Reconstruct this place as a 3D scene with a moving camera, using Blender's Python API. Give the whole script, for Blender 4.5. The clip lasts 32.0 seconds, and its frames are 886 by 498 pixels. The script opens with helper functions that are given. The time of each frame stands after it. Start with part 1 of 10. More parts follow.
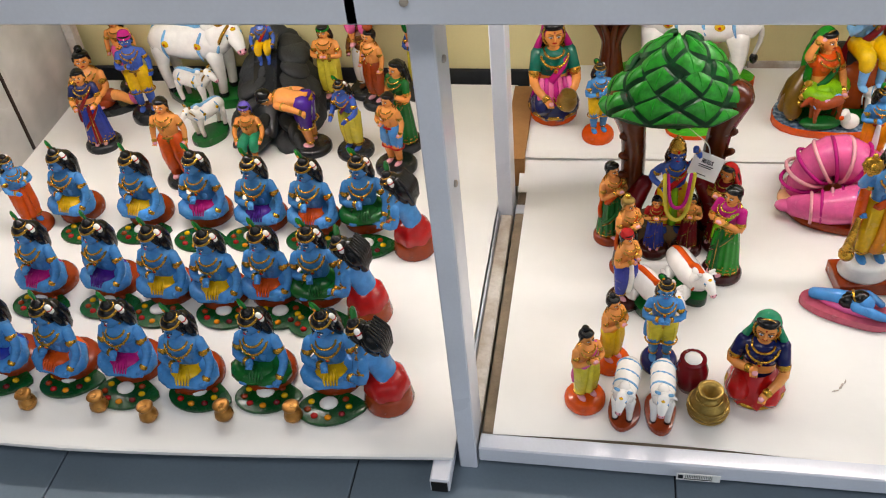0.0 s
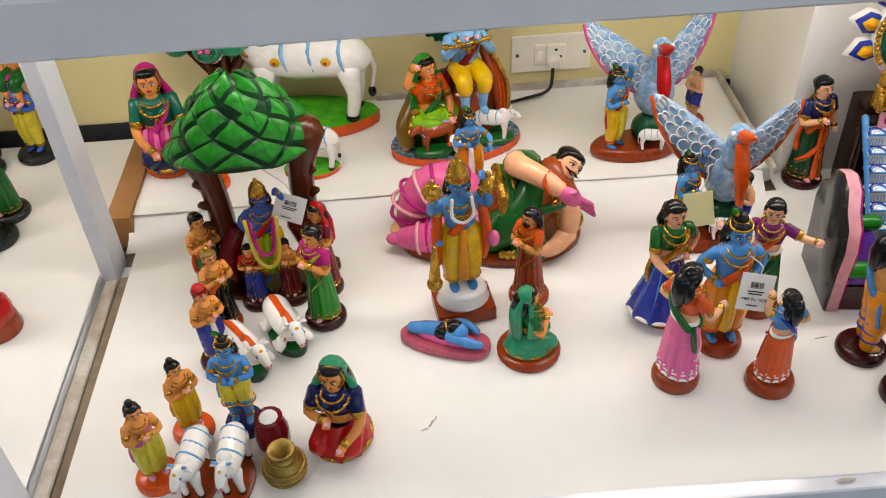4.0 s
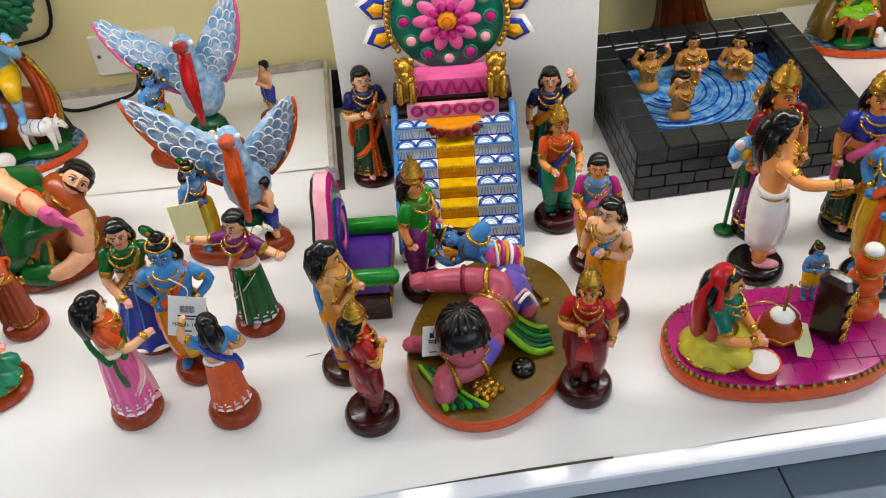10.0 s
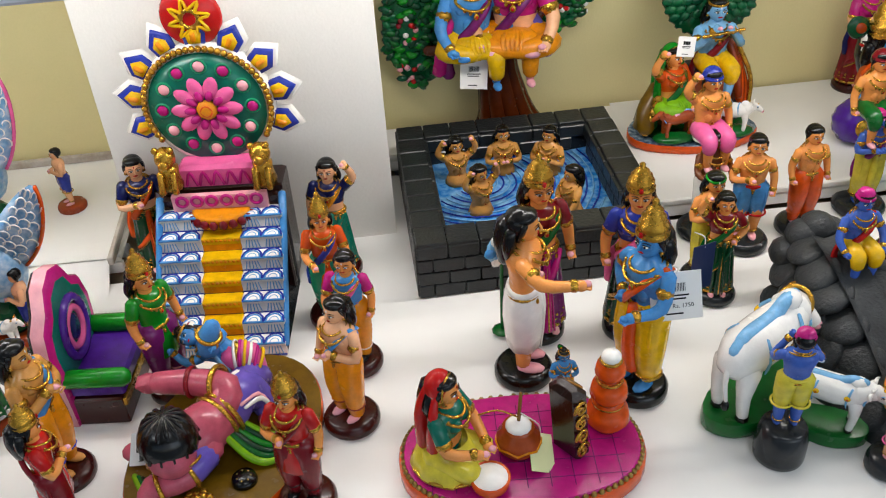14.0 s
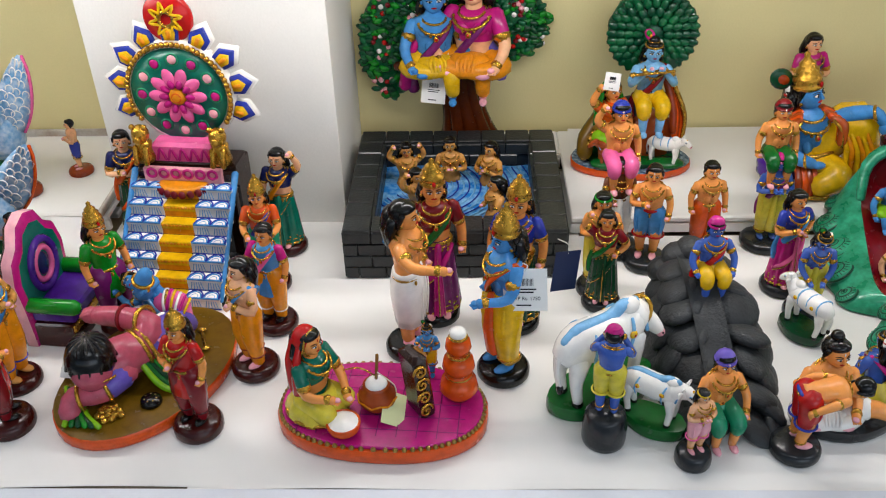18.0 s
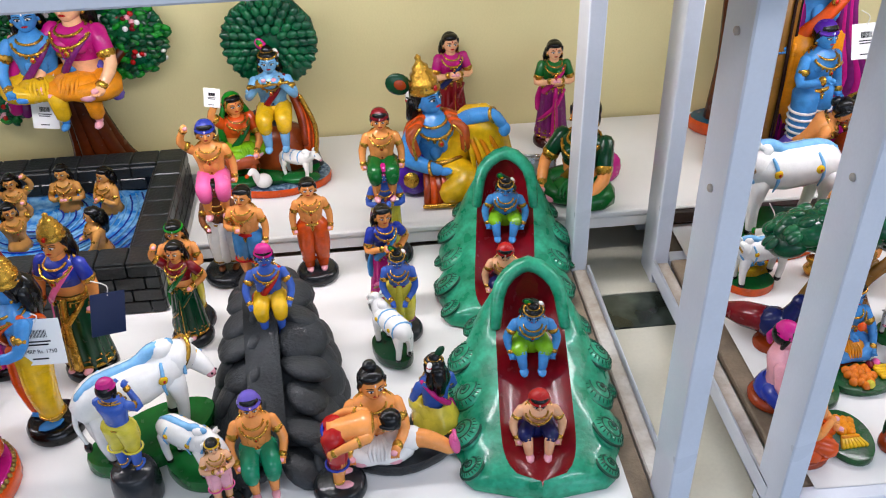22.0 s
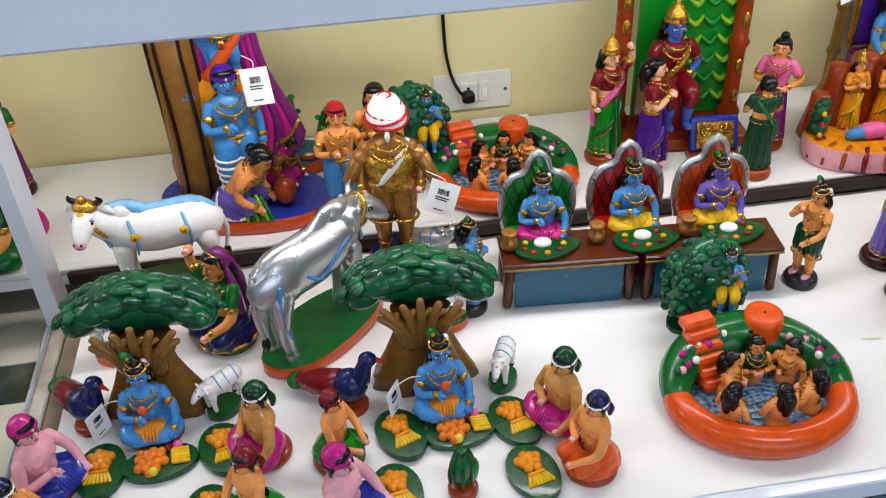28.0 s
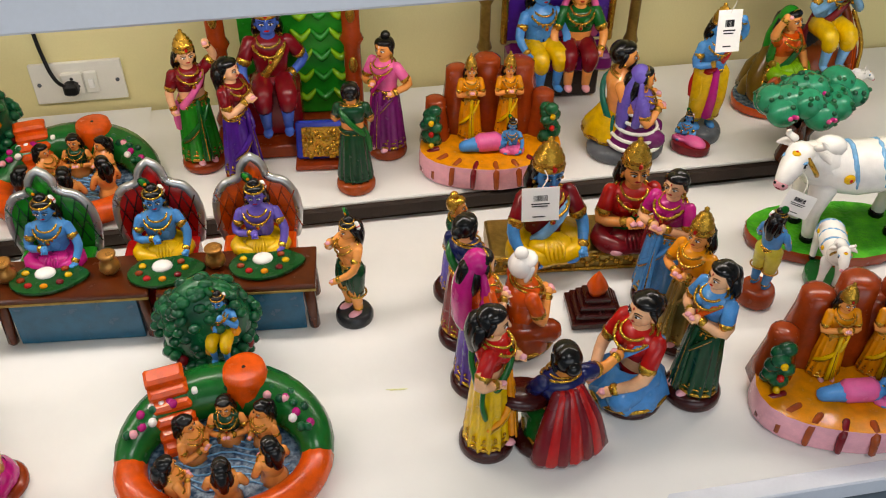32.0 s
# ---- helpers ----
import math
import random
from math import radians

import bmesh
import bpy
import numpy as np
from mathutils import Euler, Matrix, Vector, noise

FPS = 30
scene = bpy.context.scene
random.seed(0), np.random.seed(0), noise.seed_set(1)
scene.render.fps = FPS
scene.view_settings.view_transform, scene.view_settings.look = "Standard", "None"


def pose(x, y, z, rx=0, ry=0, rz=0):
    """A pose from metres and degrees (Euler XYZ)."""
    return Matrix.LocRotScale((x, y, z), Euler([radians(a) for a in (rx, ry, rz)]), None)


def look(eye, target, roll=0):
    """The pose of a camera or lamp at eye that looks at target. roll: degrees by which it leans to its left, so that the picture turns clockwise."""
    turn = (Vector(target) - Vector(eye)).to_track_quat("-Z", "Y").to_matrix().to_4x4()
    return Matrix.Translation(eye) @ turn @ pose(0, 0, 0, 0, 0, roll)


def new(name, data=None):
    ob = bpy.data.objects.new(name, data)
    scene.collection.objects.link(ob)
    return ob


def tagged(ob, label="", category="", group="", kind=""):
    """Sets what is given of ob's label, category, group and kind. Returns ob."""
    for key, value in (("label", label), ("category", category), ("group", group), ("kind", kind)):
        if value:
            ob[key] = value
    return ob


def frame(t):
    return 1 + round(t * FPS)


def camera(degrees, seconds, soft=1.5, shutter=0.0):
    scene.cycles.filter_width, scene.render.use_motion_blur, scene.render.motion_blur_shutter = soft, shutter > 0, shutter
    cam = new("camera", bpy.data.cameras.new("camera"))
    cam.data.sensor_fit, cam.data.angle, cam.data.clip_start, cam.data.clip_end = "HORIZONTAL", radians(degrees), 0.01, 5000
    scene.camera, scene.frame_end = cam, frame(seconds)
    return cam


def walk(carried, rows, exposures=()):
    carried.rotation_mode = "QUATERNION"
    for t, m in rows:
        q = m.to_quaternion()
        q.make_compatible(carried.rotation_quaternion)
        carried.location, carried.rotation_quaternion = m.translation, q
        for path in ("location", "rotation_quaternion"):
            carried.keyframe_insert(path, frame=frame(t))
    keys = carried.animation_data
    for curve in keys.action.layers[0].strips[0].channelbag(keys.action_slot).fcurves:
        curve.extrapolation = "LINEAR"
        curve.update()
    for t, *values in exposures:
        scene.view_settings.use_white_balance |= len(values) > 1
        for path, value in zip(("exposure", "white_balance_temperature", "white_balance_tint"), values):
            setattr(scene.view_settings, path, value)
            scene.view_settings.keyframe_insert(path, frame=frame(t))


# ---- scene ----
cam = camera(52.0, 32.0, 1.1)
PATH = [
    (0, (0.247, -0.985, 1.474), (-0.095, 0.461, 0.137), -6.5),
    (0.5, (0.312, -0.975, 1.488), (0.023, 0.482, 0.15), -6.6),
    (1, (0.363, -0.968, 1.501), (0.125, 0.53, 0.197), -6.7),
    (1.5, (0.423, -0.981, 1.466), (0.277, 0.561, 0.2), -4.6),
    (2, (0.516, -0.962, 1.402), (0.42, 0.566, 0.115), -3.5),
    (2.5, (0.554, -0.942, 1.377), (0.472, 0.596, 0.1), -2.6),
    (4.5, (0.813, -0.823, 1.363), (0.858, 0.702, 0.07), -3.9),
    (5, (0.914, -0.804, 1.344), (0.904, 0.723, 0.053), -4.1),
    (5.5, (1.033, -0.803, 1.321), (1.037, 0.723, 0.029), -4.2),
    (6, (1.114, -0.802, 1.31), (1.177, 0.719, 0.012), -3.9),
    (6.5, (1.183, -0.793, 1.297), (1.3, 0.723, -0.002), -3.8),
    (7, (1.234, -0.785, 1.291), (1.384, 0.738, 0.003), -4.0),
    (7.5, (1.304, -0.791, 1.299), (1.493, 0.732, 0.017), -4.7),
    (8, (1.331, -0.763, 1.3), (1.637, 0.761, 0.041), -4.8),
    (8.5, (1.391, -0.759, 1.286), (1.671, 0.743, -0.005), -4.8),
    (9, (1.459, -0.776, 1.283), (1.631, 0.736, -0.015), -5.3),
    (9.5, (1.543, -0.778, 1.28), (1.657, 0.721, -0.038), -5.2),
    (10, (1.635, -0.783, 1.275), (1.739, 0.709, -0.053), -5.1),
    (10.5, (1.708, -0.752, 1.256), (1.889, 0.732, -0.072), -4.3),
    (11, (1.749, -0.68, 1.249), (2.05, 0.79, -0.072), -2.7),
    (11.5, (1.815, -0.682, 1.245), (2.045, 0.801, -0.077), -2.6),
    (12, (1.902, -0.705, 1.245), (2.068, 0.822, -0.036), -2.4),
    (12.5, (1.964, -0.727, 1.256), (2.124, 0.844, 0.029), -2.2),
    (13, (2.001, -0.749, 1.255), (2.149, 0.86, 0.076), -3.0),
    (13.5, (2.033, -0.757, 1.244), (2.178, 0.863, 0.08), -3.6),
    (14, (2.076, -0.757, 1.206), (2.209, 0.853, 0.027), -3.9),
    (14.5, (2.135, -0.78, 1.22), (2.228, 0.818, 0.021), -4.2),
    (15, (2.166, -0.794, 1.222), (2.261, 0.79, 0.005), -3.3),
    (15.5, (2.15, -0.803, 1.236), (2.25, 0.816, 0.065), -2.6),
    (17.5, (2.39, -1.021, 1.275), (2.243, 0.659, 0.199), -2.7),
    (18, (2.428, -1.016, 1.285), (2.36, 0.631, 0.153), -1.7),
    (18.5, (2.433, -0.961, 1.294), (2.47, 0.697, 0.176), -2.2),
    (19, (2.444, -0.911, 1.278), (2.574, 0.703, 0.105), -1.5),
    (19.5, (2.543, -0.93, 1.267), (2.707, 0.669, 0.077), -0.7),
    (20, (2.685, -0.97, 1.261), (2.815, 0.615, 0.048), -1.1),
    (20.5, (2.793, -0.992, 1.279), (2.932, 0.613, 0.094), -1.4),
    (21, (2.851, -0.957, 1.279), (3.063, 0.657, 0.117), -0.2),
    (21.5, (2.925, -0.893, 1.277), (3.195, 0.719, 0.124), -0.8),
    (22, (3.085, -0.898, 1.264), (3.225, 0.728, 0.108), -1.7),
    (22.5, (3.254, -0.927, 1.264), (3.344, 0.716, 0.128), -1.7),
    (23, (3.383, -0.885, 1.264), (3.597, 0.748, 0.129), -0.8),
    (23.5, (3.461, -0.816, 1.285), (3.779, 0.791, 0.137), -0.3),
    (24, (3.57, -0.809, 1.275), (3.837, 0.774, 0.082), -1.0),
    (24.5, (3.693, -0.837, 1.277), (3.908, 0.738, 0.063), -1.7),
    (25, (3.793, -0.861, 1.291), (3.976, 0.718, 0.077), -2.4),
    (25.5, (3.871, -0.877, 1.299), (4.056, 0.699, 0.082), -2.1),
    (27.5, (4.251, -0.85, 1.289), (4.443, 0.729, 0.076), -2.7),
    (28, (4.327, -0.863, 1.298), (4.534, 0.729, 0.106), -2.6),
    (28.5, (4.398, -0.813, 1.311), (4.692, 0.769, 0.124), -2.5),
    (29, (4.489, -0.746, 1.286), (4.825, 0.788, 0.047), -3.0),
    (29.5, (4.647, -0.765, 1.306), (4.861, 0.79, 0.067), -3.5),
    (30, (4.796, -0.787, 1.311), (4.932, 0.797, 0.098), -3.8),
    (30.5, (4.874, -0.783, 1.319), (5.072, 0.806, 0.12), -3.0),
    (31, (4.921, -0.723, 1.307), (5.236, 0.818, 0.072), -1.6),
    (31.5, (5.044, -0.731, 1.266), (5.391, 0.8, 0.027), -0.4),
    (32, (5.197, -0.738, 1.292), (5.479, 0.761, -0.001), 0.5),
]
EXPOSURES = [(0, 0.08, 6800, 14), (1, 0.05, 6750, 14), (2, -0.04, 7000, 12), (4, -0.02, 6900, 13), (6, 0.04, 6500, 13), (9, 0.02, 6400, 10), (14, 0.03, 6450, 10), (18, 0.0, 6350, 11), (19, 0.05, 6350, 12), (20, 0.05, 6250, 15), (21, 0.19, 6100, 15), (22.3, 0.28, 6050, 16), (23, 0.26, 6100, 16), (23.5, 0.04, 6000, 16), (24, 0.02, 6050, 15), (25.5, 0.20, 5950, 15), (28, 0.05, 6150, 13), (30, -0.05, 6650, 14), (31, -0.06, 7300, 14), (32, -0.08, 7100, 13)]
walk(cam, [(t, look(eye, target, roll)) for t, eye, target, roll in PATH], EXPOSURES)

# ---------- world, light ----------
world = bpy.data.worlds.new("world")
scene.world = world
world.use_nodes = True
wn = world.node_tree.nodes
sky = wn.new("ShaderNodeTexSky")
sky.sky_type, sky.sun_disc = "NISHITA", False
sky.sun_elevation, sky.sun_rotation = radians(40), radians(160)
wn["Background"].inputs[1].default_value = 0.1
world.node_tree.links.new(sky.outputs[0], wn["Background"].inputs[0])


def area(name, m, sx, sy, power, color):
    lamp = bpy.data.lights.new(name, "AREA")
    lamp.shape, lamp.size, lamp.size_y, lamp.energy, lamp.color = "RECTANGLE", sx, sy, power, color
    ob = new(name, lamp)
    ob.matrix_world = m
    return ob


# tubes under the upper shelves, added overhead fill, daylight in the shop front
for lx, lw, power in ((-0.75, 1.3, 8.8), (0.95, 1.5, 8.8), (2.65, 1.5, 9.2), (4.55, 1.5, 8.8), (6.1, 1.4, 7.6)):
    area("shelf_tube_light", pose(lx, 0.60, 0.935, 0, 0, 0), lw, 0.05, power, (1.0, 0.955, 0.92))
# unseen overhead lamps, added to brighten the shelf fronts and the floor
for lx, power in ((-0.5, 25), (2.5, 19), (5.5, 33)):
    area("ceiling_fill_light", pose(lx, -1.5, 2.84), 1.2, 0.6, power, (0.90, 0.95, 1.0))
area("shop_front_daylight", pose(5.6, -4.35, 1.45, 90, 0, 0), 4.6, 2.1, 46, (0.74, 0.87, 1.0))

# ---------- materials ----------
MAT = {}


def lin(h):
    v = [int(h[i:i + 2], 16) / 255 for i in (0, 2, 4)]
    return [c / 12.92 if c < 0.04045 else ((c + 0.055) / 1.055) ** 2.4 for c in v]


def material(name, color, rough=0.4, metal=0.0, grain=60.0, vary=0.18, bump=0.15, blotch=9.0, coat=0.0, spread=0.12, second=None):
    """Painted or bare surface: base colour varied at two scales, uneven gloss, fine relief."""
    m = bpy.data.materials.new(name)
    m.use_nodes = True
    nt = m.node_tree
    n, l = nt.nodes, nt.links
    b = n["Principled BSDF"]
    tc = n.new("ShaderNodeTexCoord")
    big, fine = n.new("ShaderNodeTexNoise"), n.new("ShaderNodeTexNoise")
    big.inputs["Scale"].default_value, fine.inputs["Scale"].default_value = blotch, grain
    big.inputs["Detail"].default_value, fine.inputs["Detail"].default_value = 3, 4
    l.new(tc.outputs["Object"], big.inputs["Vector"])
    l.new(tc.outputs["Object"], fine.inputs["Vector"])
    mix = n.new("ShaderNodeMix")
    mix.data_type = "RGBA"
    c = lin(color)
    other = lin(second) if second else [max(0.0, v * (1 - vary)) for v in c]
    mix.inputs["A"].default_value, mix.inputs["B"].default_value = (*c, 1), (*other, 1)
    ramp = n.new("ShaderNodeMapRange")
    ramp.inputs["From Min"].default_value, ramp.inputs["From Max"].default_value = 0.38, 0.66
    l.new(big.outputs["Fac"], ramp.inputs["Value"])
    l.new(ramp.outputs["Result"], mix.inputs["Factor"])
    mix2 = n.new("ShaderNodeMix")
    mix2.data_type, mix2.blend_type = "RGBA", "MULTIPLY"
    mix2.inputs["Factor"].default_value = 1
    tone = n.new("ShaderNodeMapRange")
    tone.inputs["To Min"].default_value, tone.inputs["To Max"].default_value = 1 - vary * 0.8, 1.0 + vary * 0.3
    l.new(fine.outputs["Fac"], tone.inputs["Value"])
    l.new(mix.outputs["Result"], mix2.inputs["A"])
    l.new(tone.outputs["Result"], mix2.inputs["B"])
    l.new(mix2.outputs["Result"], b.inputs["Base Color"])
    rr = n.new("ShaderNodeMapRange")
    rr.inputs["To Min"].default_value, rr.inputs["To Max"].default_value = max(0.04, rough - spread), min(1, rough + spread)
    l.new(big.outputs["Fac"], rr.inputs["Value"])
    l.new(rr.outputs["Result"], b.inputs["Roughness"])
    b.inputs["Metallic"].default_value = metal
    b.inputs["Coat Weight"].default_value = coat
    b.inputs["Coat Roughness"].default_value = 0.07
    b.inputs["Specular IOR Level"].default_value = 0.28
    bp = n.new("ShaderNodeBump")
    bp.inputs["Strength"].default_value, bp.inputs["Distance"].default_value = bump, 0.004
    l.new(fine.outputs["Fac"], bp.inputs["Height"])
    l.new(bp.outputs["Normal"], b.inputs["Normal"])
    MAT[name] = m
    return m


PAINTS = dict(
    dusk="bc5468", blue="4690d2", deepblue="2638a0", skyblue="7db8e4", navy="141d55", violet="6a58b8", purple="4c2090", plum="741c66",
    magenta="c01a7c", pink="e8649f", rose="f0aab4", red="bc1614", crimson="7a0d18", maroon="3a0c09", orange="e0540f", rust="98380f",
    saffron="ea920e", yellow="e8b80a", lemon="dccb3e", cream="f0dfc0", white="f1eee8", grey="5f646a", slate="232629", black="090808",
    green="0b6424", deepgreen="063f22", dullblue="1d5f7c", leaf="128a1e", lime="80bc12", teal="0a6c58", jade="1f8f66", olive="70530e",
    skin="f09c50", pale="f2b688", tan="d89a4e", brownskin="74401f", brown="552208", bark="865c22", darkwood="240d06", terracotta="a84a1a", mango="e87d12", royal="3f62ba",
)
for key, value in PAINTS.items():
    material(key, value, rough=0.24, grain=420, blotch=52, vary=0.08 if key in ("white", "cream") else 0.13 if key in ("skin", "pale", "rose", "pink") else 0.22, bump=0.08, coat=0.22, spread=0.10)
material("gold", "d2a03a", rough=0.26, metal=0.85, grain=300, blotch=50, vary=0.3, bump=0.3)
material("brass", "a88a48", rough=0.36, metal=0.8, grain=200, blotch=40, vary=0.3, bump=0.2)
material("copper", "bc8440", rough=0.30, metal=0.6, grain=200, blotch=40, vary=0.3, bump=0.2)
material("silver", "c4c6c8", rough=0.30, metal=0.85, grain=200, blotch=25, vary=0.15, bump=0.12)
material("rock", "36393b", rough=0.55, grain=160, blotch=20, vary=0.35, bump=0.6, coat=0.06)
material("brickblack", "26292a", rough=0.40, grain=140, blotch=22, vary=0.35, bump=0.4, coat=0.25)
material("foliage", "04422a", rough=0.26, grain=110, blotch=26, vary=0.45, bump=0.22, coat=0.25, second="096436")
material("leafmat", "08501f", rough=0.26, grain=160, blotch=60, vary=0.35, bump=0.2, coat=0.25)
material("hillgreen", "1c8a22", rough=0.36, grain=200, blotch=60, vary=0.4, bump=0.2, coat=0.1)
# darker copy of hillgreen, for painted shade between the leaf scales
material("hillshade", "07421c", rough=0.4, grain=200, blotch=60, vary=0.4, bump=0.2, coat=0.05)
material("grass", "2f9a1c", rough=0.5, grain=130, blotch=30, vary=0.4, bump=0.8, second="54bf26")
material("serpent", "15825c", rough=0.30, grain=120, blotch=30, vary=0.35, bump=0.25, coat=0.3, second="35a882")
material("serpentline", "0a4a34", rough=0.36, grain=120, blotch=28, vary=0.35, bump=0.3, coat=0.25)
material("featherblue", "6fa3cf", rough=0.4, grain=90, blotch=60, vary=0.3, bump=0.4, coat=0.3, second="b9cfe0")
material("waterblue", "1f78c8", rough=0.22, grain=60, blotch=45, vary=0.2, bump=0.3, coat=0.5, second="86bfe6")
material("pondwater", "33506e", rough=0.25, grain=90, blotch=90, vary=0.3, bump=0.4, coat=0.5, second="8aa4b8")
material("wall_paint", "e4d8a0", rough=0.62, grain=220, blotch=2.2, vary=0.06, bump=0.12)
material("column_paint", "e9e7e1", rough=0.6, grain=200, blotch=2.5, vary=0.06, bump=0.12)
material("room_paint", "b2b5b8", rough=0.7, grain=120, blotch=1.5, vary=0.06, bump=0.1)
material("steel_white", "d9dde6", rough=0.32, grain=180, blotch=7, vary=0.07, bump=0.06, coat=0.3)
material("steel_worn", "a79a8a", rough=0.55, grain=150, blotch=14, vary=0.3, bump=0.3, second="c9c4bc")
material("paper", "e9e8e4", rough=0.48, grain=25, blotch=4.5, vary=0.035, bump=0.10)
material("board_edge", "8a7a66", rough=0.7, grain=200, blotch=20, vary=0.3, bump=0.3)
material("dark_edge", "33241a", rough=0.5, grain=150, blotch=10, vary=0.4, bump=0.2)
material("cardboard", "a87a4a", rough=0.75, grain=120, blotch=12, vary=0.2, bump=0.2)
material("tile", "c4c0ae", rough=0.22, grain=160, blotch=5, vary=0.12, bump=0.03, coat=0.3)
material("marble_dark", "20261f", rough=0.18, grain=30, blotch=12, vary=0.5, bump=0.03, coat=0.4, second="49524a")
material("tile_front", "74838f", rough=0.45, grain=160, blotch=4, vary=0.12, bump=0.05)
material("marble_white", "d2d0cb", rough=0.3, grain=9, blotch=5, vary=0.34, bump=0.03)
material("grout", "2e3134", rough=0.8, grain=200, blotch=20, vary=0.2, bump=0.2)
material("plastic_white", "e6e2d6", rough=0.35, grain=200, blotch=15, vary=0.05, bump=0.04)
material("rubber", "101010", rough=0.45, grain=200, blotch=20, vary=0.2, bump=0.1)
material("card", "f2f1ec", rough=0.5, grain=150, blotch=10, vary=0.03, bump=0.05)
material("card_yellow", "dfe0a8", rough=0.5, grain=150, blotch=10, vary=0.05, bump=0.05)
material("card_navy", "1c2a4e", rough=0.35, grain=150, blotch=10, vary=0.05, bump=0.05)
material("ink", "17171a", rough=0.6, grain=150, blotch=10, vary=0.1, bump=0.02)
material("string", "e4e0d4", rough=0.7, grain=300, blotch=30, vary=0.1, bump=0.1)

# ---------- mesh tools ----------


class Clay:
    """Collects rounded pieces of several paints into one mesh."""

    def __init__(self):
        self.v, self.f, self.m, self.s, self.slots, self.count = [], [], [], [], [], 0
        self.stack = [np.eye(4)]
        self.cuts = []

    def push(self, m):
        self.stack.append(self.stack[-1] @ np.array(m))
        return self

    def pop(self):
        self.stack.pop()

    def add(self, v, f, mat, smooth=True):
        m = self.stack[-1]
        v = np.asarray(v, float) @ m[:3, :3].T + m[:3, 3]
        if mat not in self.slots:
            self.slots.append(mat)
        k, o = self.slots.index(mat), self.count
        self.v.append(v)
        self.f += [tuple(i + o for i in q) for q in f]
        self.m += [k] * len(f)
        self.s += [smooth] * len(f)
        self.count += len(v)

    def grid(self, rows, mat, closed=True, smooth=True):
        """A skin over rings of equal length; rings of radius zero close it."""
        rows = np.asarray(rows, float)
        a, b = rows.shape[:2]
        f = []
        for i in range(a - 1):
            for j in range(b if closed else b - 1):
                k = (j + 1) % b
                f.append((i * b + j, i * b + k, (i + 1) * b + k, (i + 1) * b + j))
        self.add(rows.reshape(-1, 3), f, mat, smooth)

    def ball(self, c, r, mat, rot=None, seg=12, ring=8):
        r = np.array([r] * 3 if np.isscalar(r) else r, float)
        th, ph = np.linspace(0, np.pi, ring + 1), np.arange(seg) * 2 * np.pi / seg
        p = np.stack([np.outer(np.sin(th), np.cos(ph)), np.outer(np.sin(th), np.sin(ph)), np.outer(np.cos(th), np.ones(seg))], -1) * r
        if rot is not None:
            p = p @ np.array(Euler([radians(a) for a in rot]).to_matrix()).T
        self.grid((p + np.array(c))[::-1], mat)

    def tube(self, pts, rad, mat, seg=8, smooth=True, sub=3, flat=1.0, ends=True):
        pts = np.array(pts, float)
        rad = np.array([rad] * len(pts) if np.isscalar(rad) else rad, float)
        if len(pts) > 2 and sub > 1:
            q, rr = [], []
            pp = np.vstack([2 * pts[0] - pts[1], pts, 2 * pts[-1] - pts[-2]])
            for i in range(len(pts) - 1):
                p0, p1, p2, p3 = pp[i:i + 4]
                for k in range(sub):
                    t = k / sub
                    q.append(0.5 * (2 * p1 + (p2 - p0) * t + (2 * p0 - 5 * p1 + 4 * p2 - p3) * t * t + (3 * p1 - p0 - 3 * p2 + p3) * t ** 3))
                    rr.append(rad[i] * (1 - t) + rad[i + 1] * t)
            pts, rad = np.array(q + [pts[-1]]), np.array(rr + [rad[-1]])
        d = np.gradient(pts, axis=0)
        d /= np.linalg.norm(d, axis=1)[:, None] + 1e-9
        u = np.cross(d[0], (0, 0, 1) if abs(d[0][2]) < 0.9 else (0, 1, 0))
        rows, ang = [], np.arange(seg) * 2 * np.pi / seg
        for i in range(len(pts)):
            u = u - d[i] * (u @ d[i])
            u /= np.linalg.norm(u) + 1e-9
            w = np.cross(d[i], u)
            circle = np.outer(np.cos(ang), u) + np.outer(np.sin(ang), w) * flat
            if i == 0 and ends:
                rows += [pts[0] - d[0] * rad[0] * k + circle * rad[0] * s for k, s in ((0.75, 0.0), (0.55, 0.65))]
            rows.append(pts[i] + circle * rad[i])
            if i == len(pts) - 1 and ends:
                rows += [pts[-1] + d[-1] * rad[-1] * k + circle * rad[-1] * s for k, s in ((0.55, 0.65), (0.75, 0.0))]
        self.grid(np.array(rows)[:, ::-1], mat, True, smooth)

    def band(self, p, q, a, b, r, mat):
        p, q = np.array(p, float), np.array(q, float)
        self.tube([p + (q - p) * a, p + (q - p) * b], r, mat, seg=8, ends=True)

    def lathe(self, prof, mat, c=(0, 0, 0), sx=1.0, sy=1.0, seg=18, nf=0, amp=0.0, rot=None, smooth=True):
        ang = np.arange(seg) * 2 * np.pi / seg
        rows = []
        n = len(prof)
        for i, (r, z) in enumerate(prof):
            k = 1 + (amp * (1 - i / n) * np.cos(nf * ang) if nf else 0)
            rows.append(np.stack([r * k * np.cos(ang) * sx, r * k * np.sin(ang) * sy, np.full(seg, z)], -1))
        rows = np.array(rows)
        if rot is not None:
            rows = rows @ np.array(Euler([radians(a) for a in rot]).to_matrix()).T
        self.grid(rows + np.array(c), mat, True, smooth)

